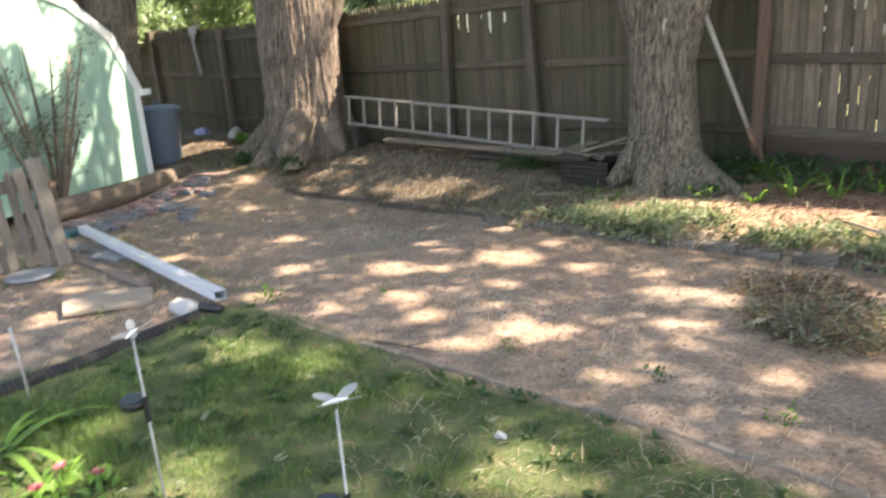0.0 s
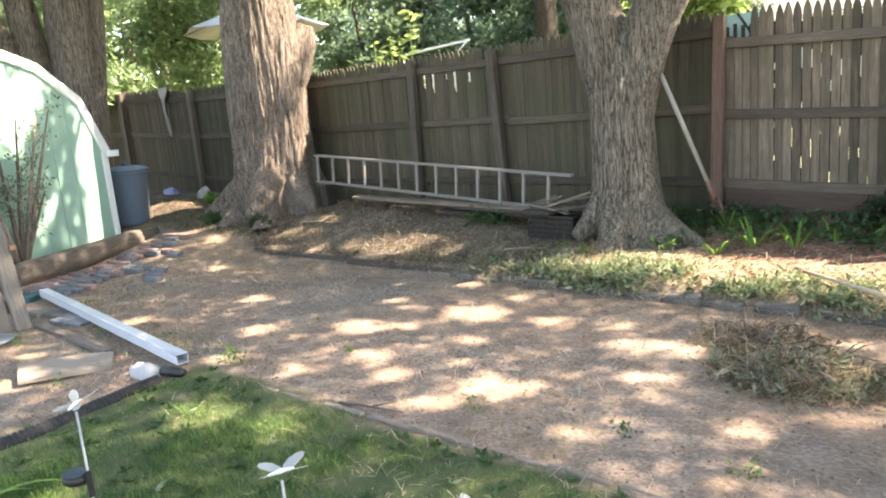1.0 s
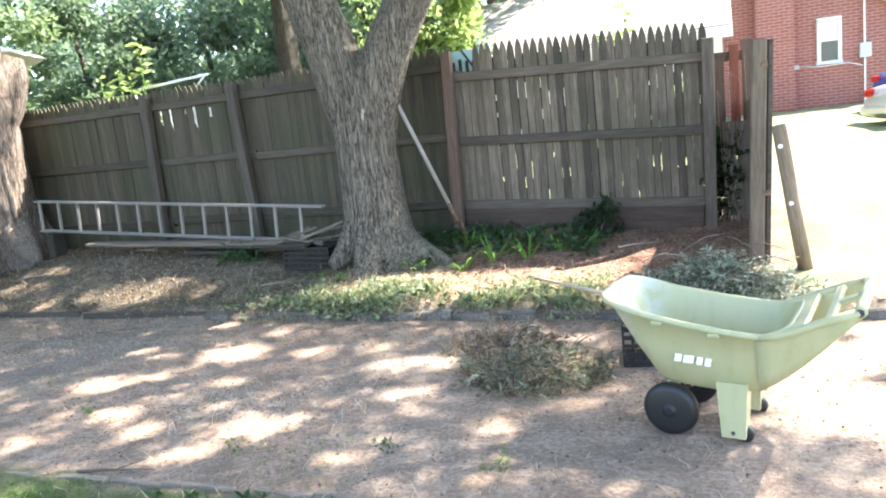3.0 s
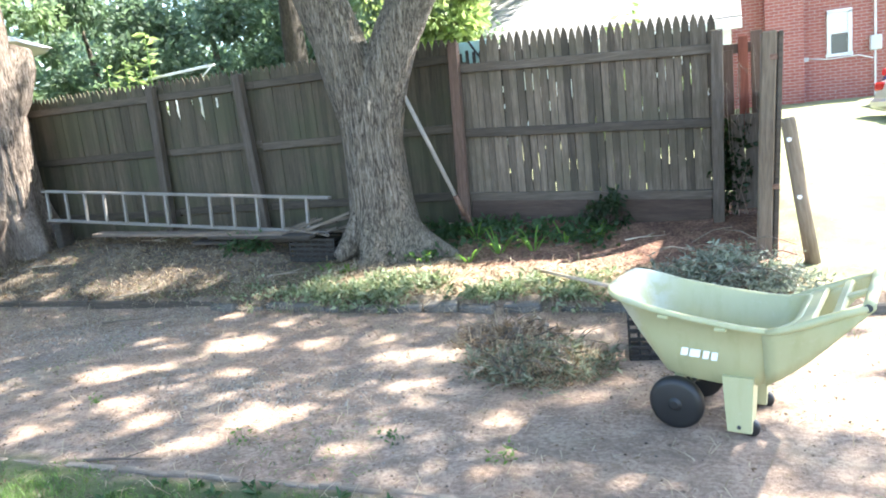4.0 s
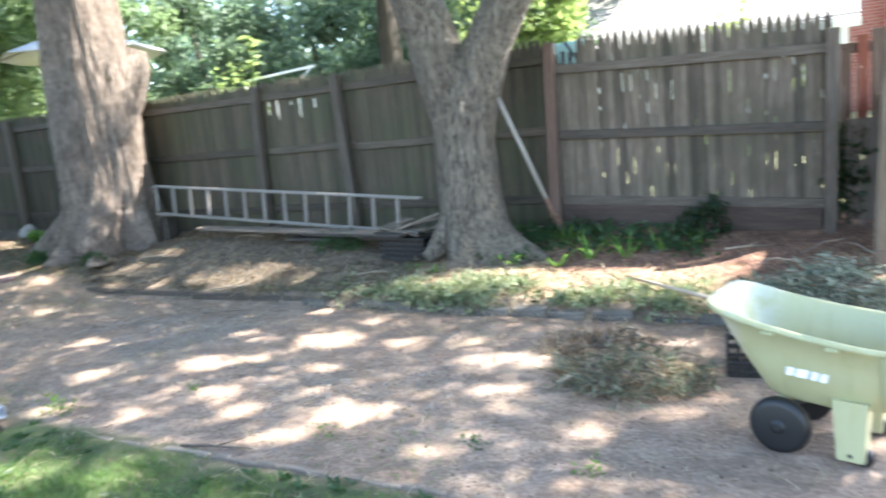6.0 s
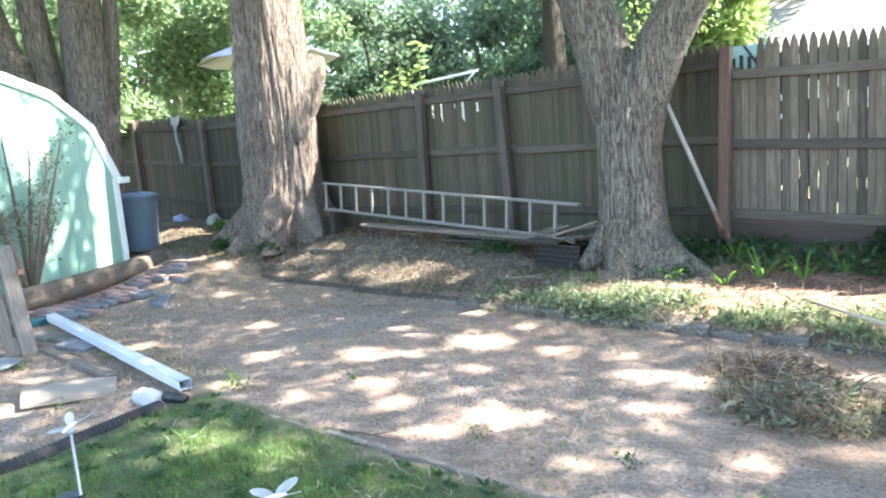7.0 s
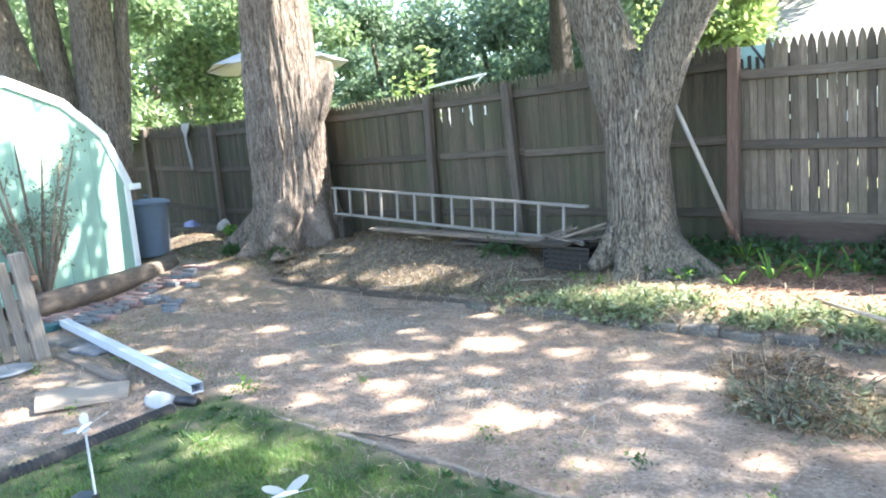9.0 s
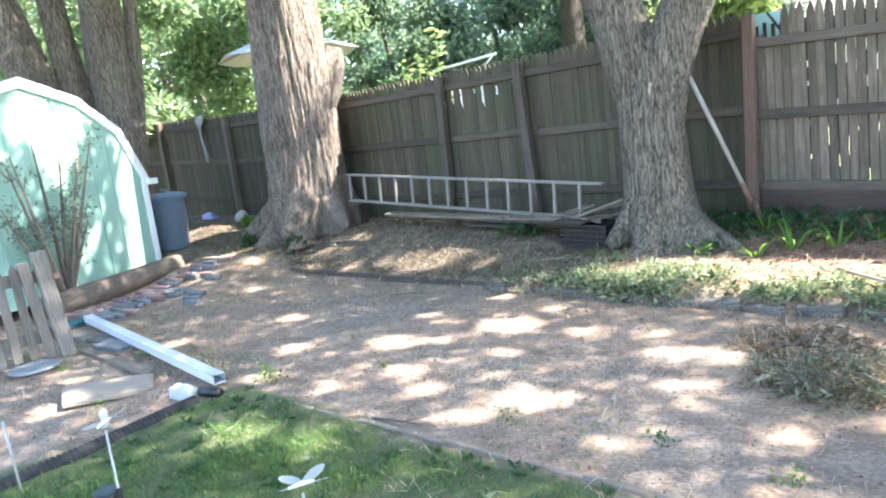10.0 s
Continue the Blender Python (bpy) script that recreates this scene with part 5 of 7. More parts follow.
def gate_corner():
    z = ground_at(0.33, 5.84)
    ob = thing("gate_post", pose(0.33, 5.84, z), "tall weathered gate post with a split board nailed on", "post", "gate posts")
    part("post", Geo().box((0.106, 0.12, 1.72), pose(0, 0, 0.83), 0.012), M["gate_wood"], ob, "", False, pose(0, 0, 0, 0, 2.2, 0))
    part("side_board", Geo().box((0.035, 0.13, 1.7), pose(0, 0, 0.83), 0.006), M["dark_edge"], ob, "dark board", False, pose(0.078, 0.02, 0, 0, 2.2, 0))
    for k, zz in enumerate((0.55, 1.5)):
        part("hinge", Geo().box((0.05, 0.01, 0.04), None, 0.003), M["rust"], ob, "rusty hinge", False, pose(0.09, -0.06, zz))
    lf = thing("open_gate", pose(0.385, 5.93, z + 0.1, 0, 0, 90.5), "weathered plank gate swung open from its post", "gate")
    sh = Geo().box((0.128, 0.02, 1.15), pose(0, 0, 0.575), 0.003).mesh("board", M["post"])
    for k in range(10):
        q = link(new("board", sh), lf)
        q.matrix_basis = pose(0.07 + 0.131 * k, 0, 0.0)
    for zz in (0.25, 0.95):
        part("cross_rail", Geo().box((1.28, 0.03, 0.09), None, 0.004), M["rail"], lf, "", False, pose(0.65, -0.026, zz))
    # the leaning stub beside it, with two sawn knots
    zl = ground_at(0.6, 5.6)
    st = thing("leaning_post", pose(0.645, 5.6, zl, 0, -8.5, 0), "short leaning round post with two pale knots", "post", "gate posts")
    part("post", Geo().tube([(0, 0, -0.05), (0, 0, 0.5), (0.005, 0, 1.04), (0.005, 0, 1.07)], [0.052, 0.05, 0.049, 0.045], 20), M["stub_wood"], st, "", True)
    for zz in (0.92, 0.50):
        part("knot", Geo().tube([(-0.012, -0.052, zz), (-0.012, -0.042, zz)], [0.014, 0.018], 12), M["white"], st, "pale round knot")
    # the red gate leaf, folded back behind the fence's end
    zg = ground_at(0.2, 7.3)
    ga = thing("garden_gate", pose(0.12, 7.22, zg + 0.12), "red-stained plank gate standing open behind the fence", "gate")
    part("board", Geo().box((0.13, 0.022, 1.30), None, 0.004), M["red_post"], ga, "dark board", False, pose(-0.02, 0, 0.66))
    part("board", Geo().box((0.085, 0.022, 0.95), None, 0.004), M["red_wood"], ga, "", False, pose(0.13, 0.0, 0.95))
    part("board", Geo().box((0.1, 0.022, 1.2), None, 0.004), M["red_post"], ga, "", False, pose(0.245, 0.0, 0.86))
    part("cross_rail", Geo().box((0.36, 0.03, 0.09), None, 0.004), M["red_post"], ga, "", False, pose(0.1, 0.03, 1.32))
    # boards added to keep the opening dark, where dark foliage stands; no gate part
    for x in (0.06, 0.18, 0.3):
        part("board", Geo().box((0.115, 0.022, 0.86), None, 0.004), M["post"], ga, "dark board", False, pose(x, -0.29, 0.3))
    rng = np.random.RandomState(3)
    g = Geo()
    for k in range(16):
        x, y, z0 = 0.12 + rng.uniform(-0.1, 0.16), 6.98 + rng.uniform(-0.1, 0.1), ground_at(0.1, 7.0)
        h = rng.uniform(0.7, 1.6)
        a, b = rng.uniform(-0.12, 0.12, 2)
        g.tube([(x, y, z0), (x + a, y, z0 + h * 0.5), (x + a + b, y - 0.05, z0 + h), (x + a + 2 * b + 0.05, y - 0.08, z0 + h * 0.93)], [0.005, 0.004, 0.003, 0.002], 5)
    vine = thing("vine", pose(0, 0, 0), "dry vine stems and leaves climbing by the gate", "vine")
    part("stem", g, M["stick"], vine)
    cs = [(0.1 + rng.uniform(-0.1, 0.15), 6.98, 0.42 + rng.uniform(0, 0.75)) for _ in range(26)]
    p, d, ln, wd = tufts(cs, [0.12] * 26, 30, 0.07, 0.05, 33)
    link(new("leaves", leaf_mesh("leaves", p, d, ln, wd, M["bush"], 4)), vine)


shovel()
gate_corner()


def crate(m, label, size=(0.36, 0.3, 0.27), lined=False):
    """A slatted plastic crate."""
    ob = thing("crate", m, label, "crate", "black crates")
    w, d, h = size
    part("base", Geo().box((w, d, 0.012), pose(0, 0, 0.006)), M["black"], ob)
    if lined:
        # a plain dark block fills the crate behind its slats
        part("liner", Geo().box((w - 0.04, d - 0.04, h * 0.85), pose(0, 0, h * 0.44), 0.01), M["dark_fill"], ob, "plain dark block filling it")
    for s in (-1, 1):
        for k in range(5):
            z = 0.03 + k * (h - 0.05) / 4
            part("slat", Geo().box((w, 0.01, 0.022), None, 0.002), M["black"], ob, "", False, pose(0, s * d / 2, z))
            part("slat", Geo().box((0.01, d, 0.022), None, 0.002), M["black"], ob, "", False, pose(s * w / 2, 0, z))
        for k in range(7):
            part("upright", Geo().box((0.014, 0.008, h - 0.01), None, 0.002), M["black"], ob, "", False, pose(-w / 2 + k * w / 6, s * (d / 2 - 0.004), h / 2))
    return ob


crate(pose(-0.33, 4.18, 0.0, 0, 0, 8), "black slatted plastic crate on the dirt behind the cart", (0.34, 0.3, 0.26))
crate(pose(-3.8, 6.03, ground_at(-3.8, 6.03) - 0.02, 0, 3, 3), "dark plastic crate holding wood scraps beside the tree", (0.5, 0.32, 0.25), True)


def scraps():
    rng = np.random.RandomState(14)
    ob = thing("scrap_wood", pose(-3.78, 6.03, ground_at(-3.8, 6.0) + 0.21), "heap of split wood scraps lying on the crate", "scrap wood")
    for k in range(13):
        ln = rng.uniform(0.25, 0.6)
        part("stick", Geo().box((ln, rng.uniform(0.02, 0.06), rng.uniform(0.012, 0.03)), None, 0.003), M["stick"], ob, "", False,
             pose(rng.uniform(-0.22, 0.18), rng.uniform(-0.14, 0.12), 0.02 + k * 0.012, rng.uniform(-8, 8), rng.uniform(-18, 4), rng.uniform(-40, 40)))


def long_boards():
    # the two lower planks are coloured near black for the shadow under the ladder
    stack = [(-6.7, -4.05, 5.9, 0.585, 0.15, 1.9, -1.5, "plank", "long grey plank lying under the ladder"), (-5.0, -3.7, 5.84, 0.535, 0.14, 1.2, -3.0, "shade_dark_wood", "plank in the heap below the ladder, coloured dark as shade"),
             (-5.25, -3.85, 5.95, 0.485, 0.2, 0.4, 3.0, "shade_dark_wood", "plank in the heap below the ladder, coloured dark as shade")]
    for x0, x1, y, z, w, tilt, turn, mat_, lab in stack:
        single("plank", Geo().box((x1 - x0, w, 0.032), None, 0.006), M[mat_], pose((x0 + x1) / 2, y, z, 3, tilt, turn), lab, "plank", "planks by the fence")
    h = 0.77 - ground_at(-7.45, 6.12)
    # added prop for the ladder end, its colour darkened to sink into the shade
    single("support_block", Geo().box((0.1, 0.2, h), pose(0, 0, h / 2), 0.012), M["shade_dark_wood"], pose(-7.45, 6.12, ground_at(-7.45, 6.12) - 0.01, 0, 0, 8), "added wooden block under the ladder end, coloured dark as shade", "wood block")


scraps()
long_boards()


# ---- the left end ----
def trash_can():
    x, y = -10.9, 4.99
    z = ground_at(x, y)
    ob = thing("trash_can", pose(x, y, z - 0.01), "blue-grey plastic trash can with lid beside the shed", "trash can")
    part("body", Geo().tube([(0, 0, 0), (0, 0, 0.02), (0, 0, 0.78), (0, 0, 0.8)], [0.24, 0.25, 0.31, 0.32], 32), M["blue_can"], ob, "", True)
    part("rim", Geo().tube([(0, 0, 0.78), (0, 0, 0.82)], 0.335, 32), M["blue_can"], ob, "", True)
    part("lid", Geo().tube([(0, 0, 0.82), (0, 0, 0.86), (0, 0, 0.90), (0, 0, 0.915)], [0.345, 0.34, 0.24, 0.12], 32), M["blue_can"], ob, "", True)
    part("lid_handle", Geo().tube([(-0.08, 0, 0.9), (-0.07, 0, 0.96), (0.07, 0, 0.96), (0.08, 0, 0.9)], 0.014, 10), M["blue_can"], ob, "", True)


def rag():
    g = Geo()
    rng = np.random.RandomState(2)
    prof = [(0.12, 0.0), (0.14, -0.08), (0.11, -0.15), (0.06, -0.22), (0.035, -0.42), (0.045, -0.55), (0.03, -0.75), (0.012, -0.9)]
    nx = 9
    for i, (w, z) in enumerate(prof):
        for j in range(nx):
            q = j / (nx - 1) - 0.5
            g.v.append((q * w * 2 + 0.05 * math.sin(z * 5), -0.06 - 0.03 * math.cos(j * 2.2 + i * 0.6), z))
    k0 = len(g.v)
    for j in range(nx):
        q = j / (nx - 1) - 0.5
        g.v.append((q * 0.3, 0.05, 0.02))
    for i in range(len(prof) - 1):
        for j in range(nx - 1):
            a = i * nx + j
            g.f.append((a, a + 1, a + 1 + nx, a + nx))
    for j in range(nx - 1):
        g.f.append((j, j + 1, k0 + j + 1, k0 + j))
    ob = single("rag", g, M["cloth"], pose(-12.7, FENCE_Y - 0.01, fence_top(-12.7) + 0.03), "torn pale rag hanging over the fence top", "rag", smooth=True)
    ob.modifiers.new("thick", "SOLIDIFY").thickness = 0.006


def lumps(name, x, y, size, material, label, category, seed, lift=0.0):
    g = Geo()
    limb(g, [(0, 0, 0), (0, 0, size[2] * 0.3), (0.01, 0, size[2] * 0.7), (0, 0.01, size[2])], [size[0], size[0] * 1.02, size[0] * 0.8, size[0] * 0.25], 18, 0.22, seed, rings=12)
    ob = single(name, g, M[material], pose(x, y, ground_at(x, y) - 0.01 + lift) @ Matrix.Diagonal((1, size[1] / size[0], 1, 1)), label, category, smooth=True)
    return ob


trash_can()
rag()
lumps("bag", -12.55, 6.55, (0.2, 0.13, 0.11), "blue_bag", "crumpled blue and white bag on the ground", "bag", 3)
lumps("stone", -11.0, 6.35, (0.1, 0.12, 0.2), "stone", "pale sunlit stone by the tree roots", "stone", 5)


def bricks():
    rng = np.random.RandomState(17)
    red = Geo().box((0.2, 0.095, 0.057), None, 0.006).mesh("brick", M["brick_red"])
    grey = Geo().box((0.2, 0.095, 0.057), None, 0.006).mesh("brick", M["brick_grey"])
    a, b = Vector((-8.62, 2.62)), Vector((-9.3, 4.72))
    for i in range(5):
        for k in range(19):
            if i > 0 and (rng.rand() < 0.03 + 0.09 * i or (i > 2 and k > 14)):
                continue
            p = a.lerp(b, (k + rng.uniform(-0.2, 0.2)) / 18)
            x, y = p.x + i * 0.19 + rng.uniform(-0.04, 0.04), p.y + rng.uniform(-0.03, 0.03)
            is_red = rng.rand() < (0.8, 0.65, 0.35, 0.2, 0.1)[i]
            ob = new("brick", red if is_red else grey)
            ob.matrix_basis = pose(x, y, ground_at(x, y) + 0.022 + rng.uniform(0, 0.012), rng.uniform(-3, 3), rng.uniform(-3, 3), 20 + rng.uniform(-9, 9))
            tagged(ob, "loose red paving brick lying beside the log" if is_red else "loose grey paving brick lying beside the log", "brick", "loose bricks")
    for x, y in ((-7.75, 3.65), (-7.9, 3.8), (-7.55, 3.55)):
        ob = new("brick", grey)
        ob.matrix_basis = pose(x, y, ground_at(x, y) + 0.022, 0, 0, rng.uniform(10, 40))
        tagged(ob, "loose grey paving brick lying on the dirt", "brick", "loose bricks")


bricks()


def picket_gate():
    """The end of a low picket fence."""
    ob = thing("picket_gate", pose(-6.85, 1.96, 0.02, 0, 0, 84), "low weathered grey picket gate standing in the dirt", "picket gate")
    for z in (0.2, 0.74):
        part("rail", Geo().box((1.4, 0.035, 0.11), None, 0.005), M["picket_grey"], ob, "", False, pose(-0.66, 0.03, z))
    sh = Geo().prism([(-0.036, 0), (0.036, 0), (0.036, 0.80), (0.0, 0.87), (-0.036, 0.80)], 0.02).mesh("picket", M["picket_grey"])
    rng = np.random.RandomState(5)
    for k in range(9):
        p = link(new("picket", sh), ob)
        p.matrix_basis = pose(-0.24 - 0.13 * k, 0.0, 0.02, rng.uniform(-1, 1), rng.uniform(-2, 2) - 3, 0)
    part("post", Geo().box((0.13, 0.09, 1.0), pose(0, 0, 0.46), 0.012), M["picket_grey"], ob, "", False, pose(0.02, 0.0, 0, 0, -4, 0))
    part("post", Geo().box((0.09, 0.03, 0.9), pose(0, 0, 0.44), 0.006), M["picket_grey"], ob, "", False, pose(-0.11, -0.02, 0, 0, -5, 0))
    part("latch", Geo().box((0.06, 0.03, 0.05), None, 0.006), M["rust"], ob, "rusty latch", False, pose(0.05, -0.06, 0.72))


picket_gate()


def left_clutter():
    m = pose(-5.22, 1.73, ground_at(-5.22, 1.73) + 0.045, 4, 4, 70)
    g = Geo().prism([(-0.30, -0.18), (0.28, -0.175), (0.31, 0.15), (0.1, 0.19), (-0.31, 0.18)], 0.025, pose(0, 0, 0, -90, 0, 0))
    single("board", g, M["plywood"], m, "pale plywood offcut lying on bare soil", "board")
    a, b = Vector((-6.75, 2.08)), Vector((-5.35, 2.06))
    single("plank", Geo().box((1.45, 0.09, 0.04), None, 0.006), M["plank"], pose(-6.05, 2.08, ground_at(-6, 2.08) + 0.02, 0, 0, -1), "narrow old plank half sunk in the soil", "plank")
    for x, y, w, mat_, lab in ((-7.3, 2.28, 0.34, "concrete", "flat grey concrete paver on the dirt"), (-7.0, 2.36, 0.3, "concrete", "flat grey concrete paver on the dirt"), (-6.55, 2.3, 0.4, "brick_grey", "flat grey concrete paver on the dirt")):
        single("paver", Geo().box((w, 0.2, 0.045), None, 0.008), M[mat_], pose(x, y, ground_at(x, y) + 0.015, 2, 3, 15), lab, "paver", "loose pavers")
    single("tray", Geo().box((0.3, 0.16, 0.07), None, 0.012), M["tray"], pose(-8.1, 2.42, ground_at(-8.1, 2.42) + 0.03, 0, 0, 20), "dark teal plastic tray beside the downspout", "tray")
    lumps("plastic_bag", -4.58, 2.0, (0.15, 0.09, 0.09), "cloth", "crumpled white plastic bag by the downspout", "bag", 23)
    single("dish", Geo().tube([(0, 0, 0), (0, 0, 0.03), (0, 0, 0.045)], [0.16, 0.2, 0.19], 24), M["stone_grey"], pose(-6.55, 1.62, ground_at(-6.55, 1.62)), "shallow grey dish lying on the soil", "dish", smooth=False)
    single("pipe_elbow", Geo().tube([(-4.42, 2.03, 0.04), (-4.34, 2.06, 0.04), (-4.25, 2.085, 0.036)], [0.034, 0.034, 0.032], 14), M["black"], pose(0, 0, 0), "black pipe fitting at the downspout's mouth", "pipe fitting", smooth=True)


left_clutter()


def shrub():
    x, y = -9.38, 2.84
    z = ground_at(x, y)
    rng = np.random.RandomState(44)
    ob = thing("shrub", pose(x, y, z), "sparse bare-stemmed shrub growing against the shed", "shrub")
    ends, dirs = [], []
    for k in range(9):
        a = -1.15 + 2.3 * k / 8 + rng.uniform(-0.12, 0.12)
        h = rng.uniform(1.75, 2.25) if abs(a) < 0.8 else rng.uniform(1.0, 1.5)
        side = Vector((0.41, -0.91, 0)) * -1
        p0 = Vector((rng.uniform(-0.05, 0.05), rng.uniform(-0.08, 0.08), 0))
        p1 = p0 + side * math.sin(a) * h * 0.25 + Vector((0, 0, h * 0.45))
        p2 = p0 + side * math.sin(a) * h * 0.55 + Vector((0.05, 0, h))
        g = Geo().tube([p0, p1, p2], [0.034, 0.026, 0.008], 7)
        for q in range(5):
            t = rng.uniform(0.35, 0.95)
            s = p0.lerp(p2, t) * 0.5 + p1 * 0.5 if t < 0.6 else p1.lerp(p2, (t - 0.4) / 0.6)
            e = s + side * rng.uniform(-0.22, 0.22) + Vector((rng.uniform(-0.05, 0.1), 0, rng.uniform(0.1, 0.32)))
            g.tube([s, e], [0.006, 0.002], 5)
            ends += [tuple(e), tuple(s.lerp(e, 0.6))]
        part("stem", g, M["stick"], ob, "", True)
    n = len(ends)
    p = np.repeat(np.array(ends), 11, 0) + rng.normal(size=(n * 11, 3)) * 0.06
    link(new("leaves", leaf_mesh("leaves", p, rng.normal(size=p.shape) + [0, 0, 0.2], 0.075 * rng.uniform(0.5, 1.2, len(p)), 0.027, M["silver_weed"], 7)), ob)


shrub()


# ---- the neighbour's side ----
def neighbour_house():
    y, zb = 19.9, 0.95
    ob = thing("brick_house", pose(0.19, y, zb), "red brick house with pale shingle roof and white window", "house")
    peak, eave, left, right = (1.2, 4.15), 2.2, -1.6, 3.85
    g = Geo().prism([(left, -0.1), (right, -0.1), (right, eave), peak, (left, eave)], 0.25, pose(0, 0.125, 0))
    g.box((0.25, 7.0, eave), pose(right - 0.125, 3.7, eave / 2))
    part("wall", g, M["brickwork"], ob)
    ch = part("chimney", Geo().box((0.85, 0.35, 3.0), pose(0, 0, 1.5), 0.01), M["brickwork"], ob, "", False, pose(1.28, -0.18, 0))
    part("chimney_stack", Geo().box((0.55, 0.34, 2.4), pose(0, 0, 1.2), 0.01), M["brickwork"], ch, "", False, pose(0.12, 0.0, 2.9))
    for s, (xa, za), (xb, zb2) in ((1, peak, (right + 0.3, eave - 0.17)), (-1, (left - 0.3, eave - 0.17), peak)):
        ln = math.hypot(xb - xa, zb2 - za)
        ang = math.degrees(math.atan2(zb2 - za, xb - xa))
        mm = pose((xa + xb) / 2, 0, (za + zb2) / 2, 0, -ang, 0)
        part("roof_slope", Geo().box((ln, 7.6, 0.06), pose(0, 3.5, 0.08)), M["roof"], ob, "", False, mm)
        part("rake_board", Geo().box((ln, 0.06, 0.16), pose(0, -0.15, 0.02), 0.005), M["white_paint"], ob, "white painted board", False, mm)
    w = link(new("window"), ob)
    w.matrix_basis = pose(2.5, -0.02, 1.57)
    for x, z, sx, sz in ((0, 0.51, 0.54, 0.09), (0, -0.51, 0.58, 0.08), (-0.225, 0, 0.09, 1.02), (0.225, 0, 0.09, 1.02), (0, 0.02, 0.38, 0.06)):
        part("frame", Geo().box((sx, 0.07, sz), None, 0.008), M["white_paint"], w, "", False, pose(x, -0.01, z))
    part("pane", Geo().box((0.38, 0.02, 0.46), None), M["glass_dark"], w, "dark glass", False, pose(0, 0.0, -0.25))
    part("shade", Geo().box((0.38, 0.02, 0.46), None), M["white"], w, "drawn white shade", False, pose(0, 0.005, 0.27))
    part("meter_box", Geo().box((0.24, 0.14, 0.34), None, 0.012), M["stone_grey2"], ob, "pale grey meter box", False, pose(3.25, -0.09, 1.25))
    part("conduit", Geo().tube([(3.25, -0.05, 0.0), (3.25, -0.05, 1.1)], 0.022, 10), M["white_paint"], ob)
    part("conduit", Geo().tube([(3.25, -0.05, 1.4), (3.24, -0.05, 2.45)], 0.025, 10), M["white_paint"], ob)
    part("corner_downspout", Geo().box((0.09, 0.07, 2.2), None, 0.006), M["white_paint"], ob, "white metal downspout", False, pose(right - 0.02, -0.06, 1.1))
    part("vent", Geo().box((0.18, 0.05, 0.1), None, 0.006), M["stone_grey2"], ob, "", False, pose(1.75, -0.02, 1.03))
    part("hose", Geo().tube([(1.85, -0.06, 1.03), (2.3, -0.1, 0.98), (2.9, -0.1, 1.0), (3.2, -0.08, 0.9)], 0.012, 8), M["white_paint"], ob, "", True)
    # the low wing on the near side
    wing = thing("house_wing", pose(0, 0, 0), "low house wing with pale sunlit shingle roof", "house")
    run, rise = 3.5, 1.75
    ang = math.degrees(math.atan2(rise, run))
    ln = math.hypot(run, rise)
    part("roof", Geo().box((10.4, ln + 0.2, 0.07), pose(0, 0, 0)), M["roof"], wing, "", False, pose(-4.75, 15.9 + run / 2, 2.86 + rise / 2, ang, 0, 0))
    n = 20
    for k in range(n):
        t = (k + 0.5) / n
        part("shingle_strip", Geo().box((10.4, ln / n * 1.06, 0.014), None), M["roof"], wing, "", False, pose(-4.75, 15.9 + run * t, 2.9 + rise * t + 0.012, ang - 2.2, 0, 0))
    part("fascia", Geo().box((10.4, 0.05, 0.17), None, 0.005), M["white_paint"], wing, "white painted board", False, pose(-4.75, 15.78, 2.74))
    part("wall", Geo().box((10.0, 0.15, 1.85), None), M["white_paint"], wing, "white siding", False, pose(-4.75, 16.3, 1.78))
    part("wall", Geo().prism([(0, 0), (3.4, 0), (3.4, 1.75), (0.0, 0.1)], 0.15, pose(0.05, 16.2, 2.7, 0, 0, 90)), M["white_paint"], wing, "white siding", False)


